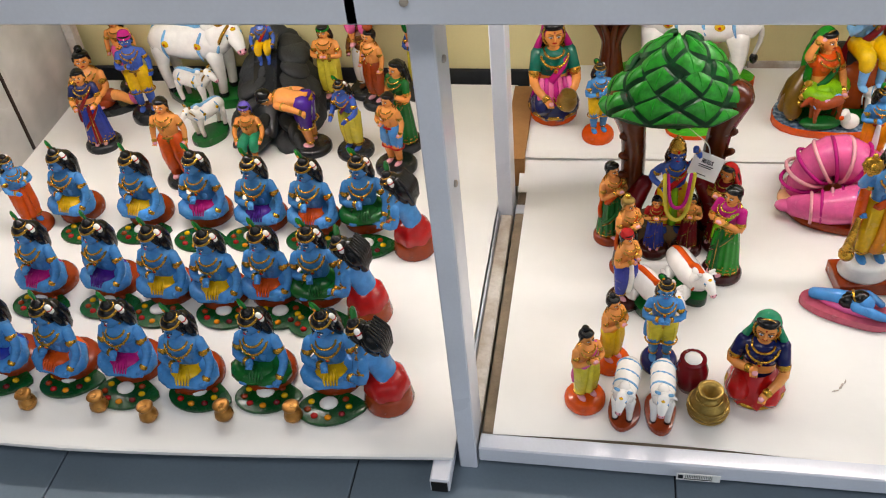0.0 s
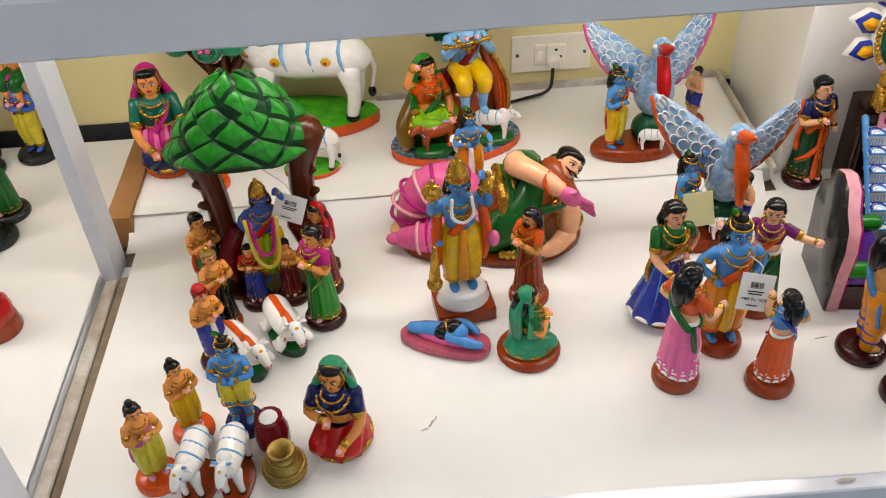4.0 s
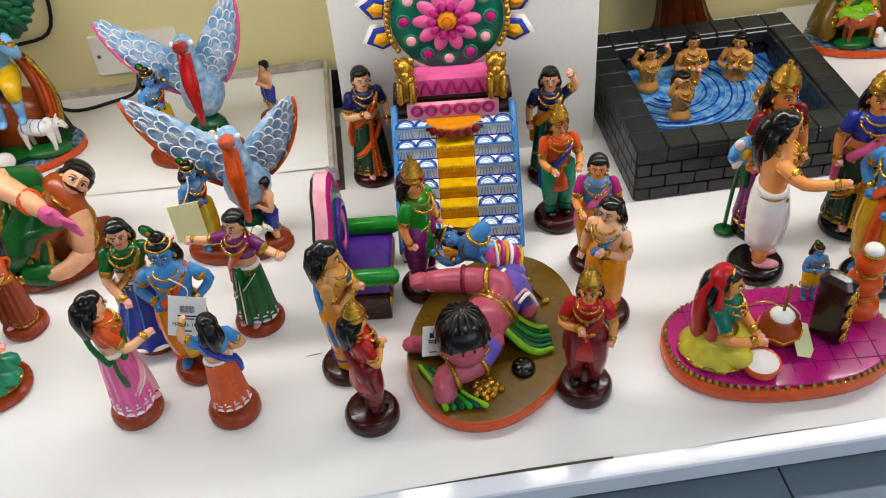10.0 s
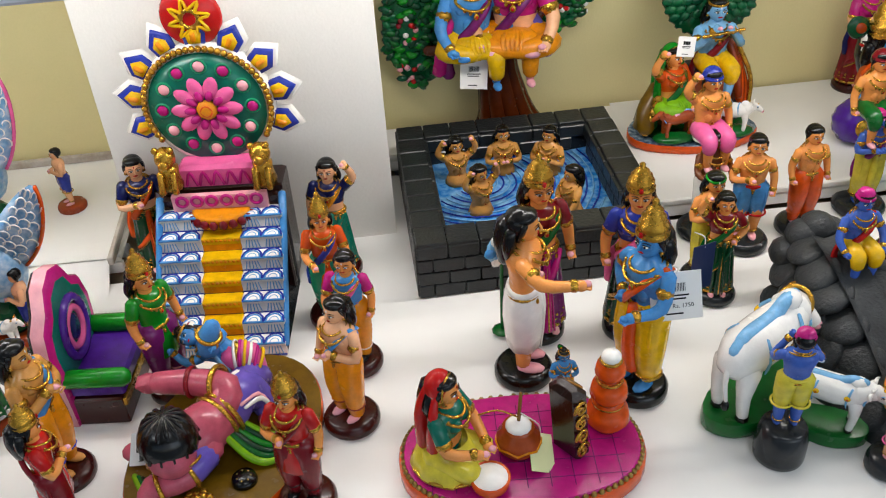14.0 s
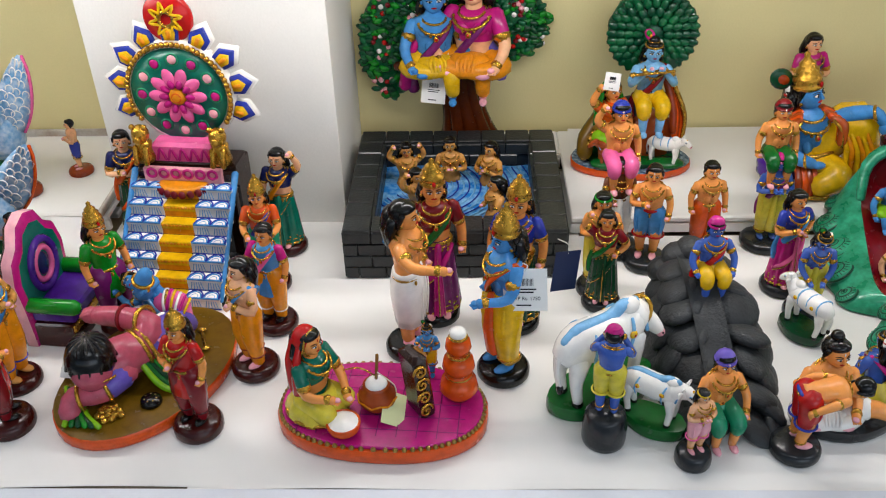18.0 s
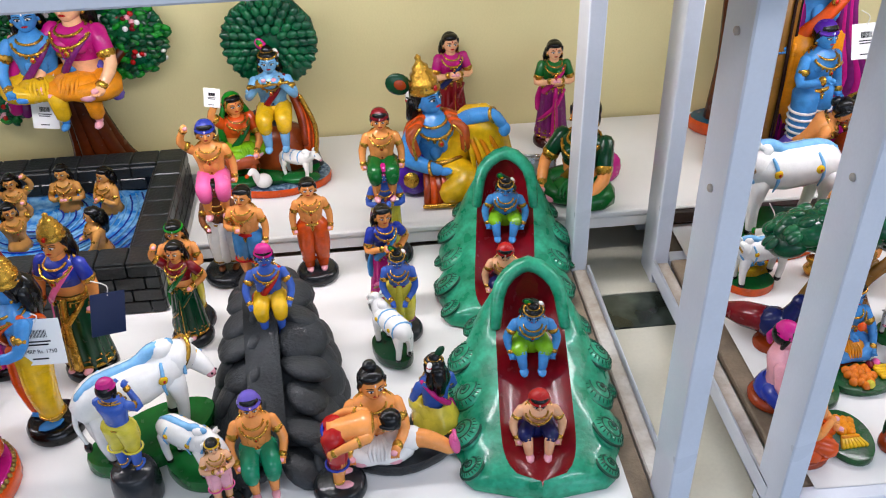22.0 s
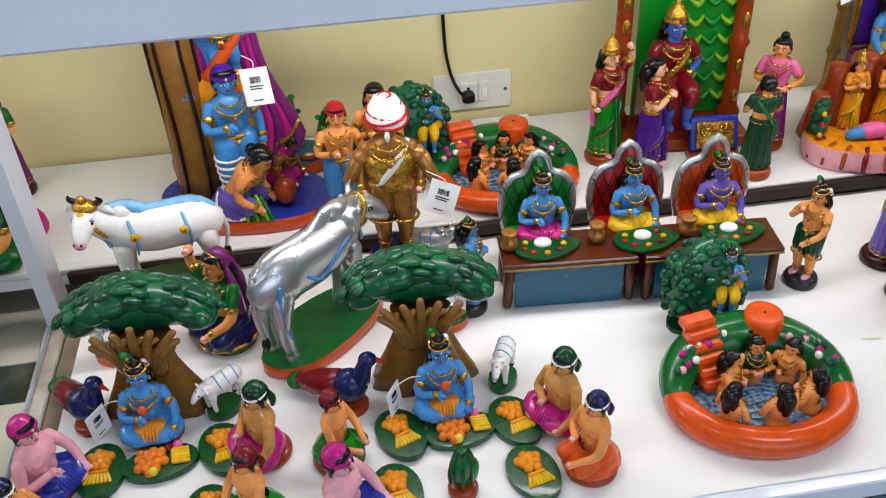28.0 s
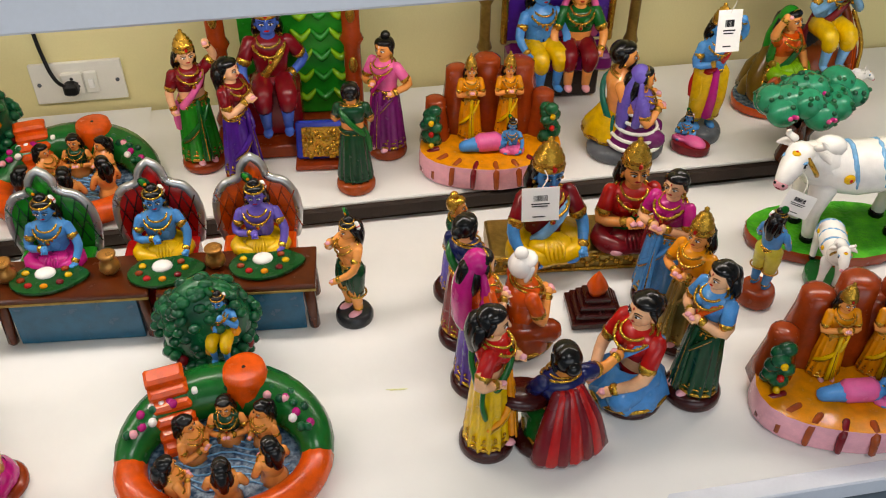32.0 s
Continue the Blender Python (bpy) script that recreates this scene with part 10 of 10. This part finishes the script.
def cave():
    """A peach base with red rocks, two worshippers and a reclining blue child."""
    s, rnd = Clay(), random.Random(14)
    s.mark("base")
    s.slab(wavy(30, 0.165, 0.115, 3, 0.03), 0, 0.055, "saffron", "rose", 0.4)
    for i in range(9):
        a = -2.9 + i * 0.33
        s.tube([(0.13 * math.cos(a), 0.088 * math.sin(a), 0.0575), (0.160 * math.cos(a), 0.108 * math.sin(a), 0.046), (0.168 * math.cos(a), 0.116 * math.sin(a), 0.012)], [0.006, 0.008, 0.006], "crimson" if i % 3 == 0 else "terracotta", seg=5)
    for x, y, r, h in ((-0.07, 0.075, 0.035, 0.205), (0.0, 0.085, 0.04, 0.222), (0.075, 0.075, 0.045, 0.215), (-0.125, 0.04, 0.03, 0.15), (0.13, 0.04, 0.032, 0.155), (0.035, 0.08, 0.035, 0.19)):
        s.mark("rock")
        s.lathe([(0, 0.03), (r * 1.35, 0.03), (r * 1.2, h * 0.4), (r * 0.85, h * 0.8), (r * 0.8, h * 0.97), (r * 0.5, h), (0, h)], "rust", (x, y, 0), seg=12, nf=5, amp=0.08)
    for k in (-1, 1):
        s.mark("shrub")
        for i in range(12):
            s.ball((k * (0.140 + rnd.uniform(-0.012, 0.012)), 0.0 + rnd.uniform(-0.012, 0.012), 0.06 + 0.007 * i), (0.018, 0.014, 0.014), "foliage", seg=8, ring=6)
            if i % 4 == 1:
                s.ball((k * 0.142, -0.022, 0.06 + 0.007 * i), 0.007, "yellow" if i % 8 == 1 else "red", seg=6, ring=5)
    for x in (-0.045, 0.045):
        s.mark("worshipper")
        s.push(pose(x, 0.03, 0.055))
        human(s, 0.205, "stand", "skirt", lowc="saffron", pleat="yellow", skin="skin", up="saffron", head="tall", arms=("namaste", "namaste"))
        s.pop()
    s.mark("child_figure")
    s.push(pose(0.045, -0.035, 0.055, 0, 0, -10))
    human(s, 0.085, "sit", lowc="pink", skin="blue", head="peacock", headc="deepgreen", arms=("chest", "knee"))
    s.pop()
    s.mark("child_figure")
    s.tube([(-0.07, -0.035, 0.068), (-0.03, -0.035, 0.074), (0.02, -0.035, 0.075)], [0.012, 0.018, 0.018], "blue", seg=9)
    s.tube([(-0.03, -0.035, 0.076), (0.01, -0.035, 0.078)], 0.021, "pink", seg=9)
    return s.pieces()


CAVE = cave()
thing("cave_group_figurine", CAVE, "clay group of two worshippers before red rocks with a blue child", "figurine", 5.608, 0.900, ZL, -4, "cave groups", size=(0.93, 1, 1))
thing("cave_group_figurine", CAVE, "clay group of two worshippers before red rocks with a blue child", "figurine", 6.075, 0.150, ZS, -8, "cave groups")

sw = holder("garden_swing", "clay swing seat with gold posts and purple back", "swing", 5.846, 1.178, ZL, -4)
for x in (-0.19, 0.17):
    s = Clay()
    s.lathe([(0, 0), (0.026, 0), (0.022, 0.02), (0.013, 0.04), (0.013, 0.12), (0.019, 0.13), (0.013, 0.15), (0.013, 0.24), (0.02, 0.255), (0.014, 0.27), (0.014, 0.42), (0, 0.43)], "brass", (x, 0, 0), seg=14)
    part("post", s, sw, "turned gold post")
s = Clay()
s.box((-0.01, 0.03, 0.24), (0.26, 0.016, 0.22), "purple", None, 0.2)
for a, b in ((-0.14, 0.12), (0.12, 0.12)):
    s.tube([(a, 0.02, 0.13), (a, 0.02, 0.35)], 0.009, "gold", seg=8)
s.tube([(-0.14, 0.02, 0.35), (-0.01, 0.02, 0.375), (0.12, 0.02, 0.35)], 0.009, "gold", seg=8)
part("back", s, sw, "purple back with gold edge")
s = Clay()
s.box((-0.01, -0.01, 0.10), (0.25, 0.09, 0.045), "plum", None, 0.2)
s.box((-0.01, 0.0, 0.04), (0.20, 0.07, 0.08), "darkwood", None, 0.1)
part("seat", s, sw, "plum cushion")
doll("swing_figurine", "blue-skinned clay figure sitting on the swing", 5.782, 1.162, 0.27, 10, ZL + 0.055, pose_kind="chair", lowc="yellow", skin="blue", head="peacock", headc="gold", arms=("knee", "knee"), base=None)
doll("swing_figurine", "clay woman in green blouse sitting on the swing", 5.875, 1.156, 0.25, -10, ZL + 0.055, pose_kind="chair", lowc="crimson", up="green", female=True, head="veil", headc="pink", arms=("knee", "knee"), base=None)
tag(5.614, 1.102, 0.425, 0.055, 0.062, -10, 8, -14, top=(5.604, 1.142, 0.53))
s = Clay()
base_of(s, "grey", 0.085, 0.03, 1.05, 0.8)
s.push(pose(-0.02, 0.03, 0.03, 0, 0, 70))
human(s, 0.23, "kneel", lowc="yellow", pleat="teal", skin="skin", head="hair", beard=True, arms=("forward", "forward"), sash="teal")
s.pop()
s.push(pose(0.01, -0.02, 0.03, 0, 0, 75))
human(s, 0.20, "kneel", lowc="plum", border="white", up="violet", female=True, head="veil", headc="violet", arms=("namaste", "namaste"))
s.pop()
for k in range(6):
    s.ring((0.01, -0.02, 0.045 + 0.018 * k), 0.062 - 0.008 * k, 0.004, "white", seg=18)
thing("couple_figurine", s.mesh("couple_figurine"), "kneeling clay couple in striped purple and yellow with joined hands", "figurine", 5.925, 0.896, ZL, 0)
doll("standing_figurine", "tall blue-skinned clay figure in yellow with red cloak", 6.117, 0.928, 0.332, 0, ZL, style="dhoti", lowc="yellow", pleat="magenta", skin="blue", sash="red", head="crown", arms=("chest", "up"), base=("grey", 0.05, 0.03))
tag(6.101, 0.854, 0.375, 0.052, 0.088, -14, -2, 0, top=(6.106, 0.884, 0.50))
s = Clay()
s.slab([(0.045 * math.cos(a), 0.03 * math.sin(a)) for a in np.linspace(0, 6.28, 19)[:-1]], 0, 0.02, "crimson", "crimson", 0.4)
s.ball((0.008, -0.004, 0.024), (0.03, 0.018, 0.014), "pink", rot=(0, 0, -20))
s.push(pose(-0.018, 0.010, 0.012, -20, 0, 0))
human(s, 0.075, "sit", lowc="pink", skin="blue", head="peacock", headc="deepgreen", arms=("chest", "chest"))
s.pop()
thing("baby_figurine", s.mesh("baby_figurine"), "small blue baby figurine in a red cradle", "figurine", 6.073, 0.871, ZL, -35)
thing("flute_group_figurine", FLUTE, "clay flute player and woman under a tree by a pond", "figurine", 6.409, 1.032, ZL, -4)
thing("tree_figurine", TREE_B, "low clay tree with teal leaf clumps and pink flowers", "tree figurine", 6.290, 0.800, ZL, 10, size=(0.95, 1, 0.88))
cow_statue("cow_figurine", "large white clay cow with blue stripes on a grassy base", 6.275, 0.574, ZS, 0.325, -4, (0.185, 0.095), "grass", "rust", 0.03, size=(1, 1, 0.92), look_down=0.05, face=40, side=-0.1, horn="white")
tag(6.111, 0.495, 0.215, 0.058, 0.048, -16, -20, 18, label="white paper tag on the cow's neck", top=(6.126, 0.540, 0.30))
doll("boy_figurine", "blue-skinned clay boy in yellow", 6.038, 0.427, 0.233, 120, style="shorts", lowc="lemon", skin="blue", head="peacock", headc="green", arms=("chest", "chest"), base=("rust", 0.036, 0.035))
cow_statue("calf_figurine", "white clay calf looking round", 6.188, 0.446, ZS, 0.15, 70, (0.05, 0.035), "green", "green", 0.02, stripe="skyblue", horn="white")

# ---------- the fire ceremony ----------
al = holder("gold_platform", "low dull gold platform with an embossed front", "platform", 5.698, 0.628, ZS, -5)
s = Clay()
s.box((0, 0, 0.024), (0.30, 0.125, 0.048), "brass", None, 0.1)
part("body", s, al)
s = Clay()
for i in range(30):
    s.ball((-0.142 + 0.0098 * i, -0.064, 0.026 + 0.007 * math.sin(i * 1.9)), (0.006, 0.004, 0.008), "gold", seg=6, ring=5)
s.tube([(-0.148, -0.064, 0.044), (0.148, -0.064, 0.044)], 0.004, "gold", seg=6)
s.tube([(-0.148, -0.064, 0.008), (0.148, -0.064, 0.008)], 0.004, "gold", seg=6)
part("embossed_front", s, al, "embossed gold front", "stuff")
doll("crowned_figurine", "blue-skinned crowned clay figure sitting in yellow", 5.650, 0.602, 0.259, 5, ZS + 0.048, pose_kind="sit", lowc="yellow", skin="blue", up="crimson", head="crown", arms=("knee", "knee"), sash="skyblue", base=None)
doll("bride_figurine", "clay bride sitting in red and green with gold crown", 5.825, 0.603, 0.238, -5, ZS + 0.048, pose_kind="sit", lowc="crimson", up="red", sash="green", female=True, head="crown", arms=("chest", "chest"), skin="skin", base=None)
tag(5.617, 0.524, 0.245, 0.070, 0.066, -16, -4, 0, top=(5.630, 0.564, 0.33), label="white tag with two round seals on a string")
s = Clay()
for i, w in enumerate((0.10, 0.084, 0.066, 0.048)):
    s.box((0, 0, 0.008 + 0.013 * i), (w, w * 0.92, 0.016), "maroon", None, 0.15)
s.lathe([(0, 0.055), (0.016, 0.056), (0.020, 0.068), (0.014, 0.084), (0.005, 0.10), (0, 0.108)], "orange", seg=12, nf=3, amp=0.15)
s.ball((0, -0.008, 0.068), (0.011, 0.009, 0.013), "yellow", seg=8, ring=6)
thing("fire_altar", s.mesh("fire_altar"), "stepped dark red altar with a painted flame", "altar", 5.714, 0.443, ZS, -6)
doll("ceremony_figurine", "clay woman with gold headdress in green and purple", 5.464, 0.546, 0.249, 60, style="skirt", lowc="violet", pleat="plum", up="deepgreen", head="knot", headc="gold", hair="gold", arms=("chest", "chest"), base=("maroon", 0.044, 0.024))
doll("ceremony_figurine", "clay woman in navy blouse and green sari", 5.455, 0.425, 0.290, 130, style="skirt", lowc="crimson", up="navy", sash="green", female=True, head="bun", skin="pale", arms=("chest", "chest"), base=("maroon", 0.046, 0.022))
doll("ceremony_figurine", "clay woman under a long pink veil with purple skirt", 5.456, 0.311, 0.312, 100, style="skirt", lowc="purple", up="orange", female=True, head="veil", headc="magenta", skin="pale", arms=("chest", "chest"), base=("maroon", 0.046, 0.022))
doll("sage_figurine", "white-haired clay sage sitting in orange", 5.552, 0.387, 0.242, 100, pose_kind="kneel", lowc="rust", up="orange", hair="white", head="knot", headc="white", skin="skin", arms=("namaste", "namaste"), base=("maroon", 0.046, 0.018))
doll("ceremony_figurine", "clay woman with long black hair in red, green and yellow sari", 5.445, 0.177, 0.313, 70, style="skirt", lowc="yellow", pleat="saffron", up="red", sash="green", female=True, head="long", skin="pale", arms=("hip", "chest"), base=("maroon", 0.046, 0.026))
s = Clay()
base_of(s, "maroon", 0.064, 0.02, 1.15, 0.85)
s.push(pose(0, 0, 0.018))
human(s, 0.200, "kneel", lowc="green", up="navy", female=True, head="bun", arms=("side", "low"))
for k in range(7):
    a = 0.55 + 0.34 * k
    s.tube([(0.020 * math.cos(a), 0.016 + 0.012 * math.sin(a), 0.118), (0.046 * math.cos(a), 0.030 + 0.020 * math.sin(a), 0.060), (0.060 * math.cos(a), 0.034 + 0.030 * math.sin(a), 0.004)], [0.011, 0.016, 0.018], "red" if k % 2 else "crimson", seg=8)
s.lathe([(0, -0.012), (0.034, -0.010), (0.040, 0.0), (0.034, 0.012), (0, 0.014)], "maroon", (0.058, -0.018, 0.088), rot=(12, -14, 0), sx=1.3, seg=24)
s.pop()
thing("ceremony_figurine", s.mesh("ceremony_figurine"), "kneeling clay woman in red shawl with a dark tray", "figurine", 5.562, 0.172, ZS, 190)
doll("ceremony_figurine", "kneeling clay woman in blue sari holding a pot", 5.711, 0.236, 0.242, -70, pose_kind="kneel", lowc="blue", pleat="saffron", up="red", female=True, sash="blue", head="bun", skin="pale", arms=("low", "low"), base=("maroon", 0.060, 0.018))
doll("ceremony_figurine", "standing clay woman in dark green sari with blue shawl", 5.823, 0.223, 0.302, -75, style="skirt", lowc="deepgreen", up="blue", sash="orange", female=True, head="long", skin="pale", arms=("chest", "chest"), base=("maroon", 0.050, 0.026))
doll("ceremony_figurine", "gold-robed clay figure with a yellow and gold crown", 5.841, 0.344, 0.319, -60, style="skirt", lowc="brass", up="saffron", head="tall", headc="gold", skin="skin", arms=("chest", "chest"), base=("maroon", 0.042, 0.022))
doll("ceremony_figurine", "clay woman in pink blouse and blue skirt", 5.842, 0.465, 0.302, -50, style="skirt", lowc="blue", up="magenta", sash="crimson", female=True, head="bun", skin="pale", arms=("chest", "chest"), base=("maroon", 0.044, 0.022))

# ---------- small marks on the shelves ----------
lab = holder("barcode_label", "white printed barcode label stuck on the steel beam", "label", 0.436, -0.014, 0.046)
at(part("sticker", cuboid((0.076, 0.0008, 0.020), "card", 0.0002), lab), 0, -0.0004, -0.009)
rnd = random.Random(21)
for i in range(16):
    at(part("printed_bar", cuboid((0.0007 + 0.0009 * rnd.random(), 0.0005, 0.009), "ink", 0.0001), lab), -0.022 + 0.0030 * i, -0.0012, -0.001)
at(part("printed_line", cuboid((0.050, 0.0005, 0.0022), "ink", 0.0001), lab), 0.0, -0.0012, -0.0055)
at(part("printed_mark", cuboid((0.009, 0.0005, 0.011), "ink", 0.0001), lab), -0.031, -0.0012, -0.004)


def smear(label, x, y, z, w, d, rot, mat, seed):
    """A dried dribble with an uneven outline, lying on the paper."""
    s = Clay()
    s.slab([(a * (1 + 0.2 * math.sin(3 * i + seed)), b * (1 + 0.3 * math.sin(2 * i + seed))) for i, (a, b) in enumerate(wavy(18, w, d, seed, 0.12))], 0, 0.0006, mat, mat, 0.3)
    return thing("paper_stain", s.mesh("paper_stain"), label, "stain", x, y, z, rot)


for i, (dx, dy, w, d, r) in enumerate(((0.0, 0.0, 0.010, 0.0022, 55), (-0.012, -0.012, 0.006, 0.0016, 20), (0.009, 0.012, 0.005, 0.0014, 70))):
    smear("brown dried smear on the white paper", 0.705 + dx, 0.198 + dy, ZS + 0.0018, w, d, r, "steel_worn", i + 2)
smear("faint grey scuff on the paper edge", 1.387, 0.013, ZS + 0.0018, 0.016, 0.004, 4, "steel_worn", 9)
smear("small grey scuff on the paper", 1.468, 0.334, ZS + 0.0018, 0.012, 0.0012, 8, "steel_worn", 12)
smear("pale yellow drip on the white paper", 5.315, 0.315, ZS + 0.0018, 0.018, 0.0016, -8, "card_yellow", 15)

# seams and latch on the marble panel
for y, w in ((0.868, 0.010), (1.228, 0.016)):
    tagged(thing("panel_seam", cuboid((0.004, w, 0.86), "dark_edge", 0.0005).mesh("panel_seam"), "", "", -1.3275, y, 0.075, 0, "", "structure"), "dark vertical seam between the marble panels", "seam")
la = holder("latch", "small dark metal latch on the marble panel", "latch", -1.348, 0.984, 0.215)
at(part("plate", cuboid((0.004, 0.03, 0.018), "steel_worn", 0.001), la), 0.002, 0, 0)
at(part("bolt_bar", cuboid((0.008, 0.055, 0.008), "rubber", 0.002), la), 0.008, 0.02, 0.005)

# paint chips on the upper beam
for x, z, w, h in ((4.690, 1.008, 0.006, 0.005), (4.693, 0.999, 0.004, 0.003), (4.700, 1.004, 0.003, 0.002)):
    s = Clay()
    s.slab(wavy(14, w, h, int(z * 1000), 0.2), 0, 0.0006, "ink", "ink", 0.3)
    chip = thing("paint_chip", s.mesh("paint_chip"), "small dark chip in the white paint of the beam", "paint chip", x, -0.0650, z)
    chip.matrix_world = pose(x, -0.0652, z, 90, 0, 0)
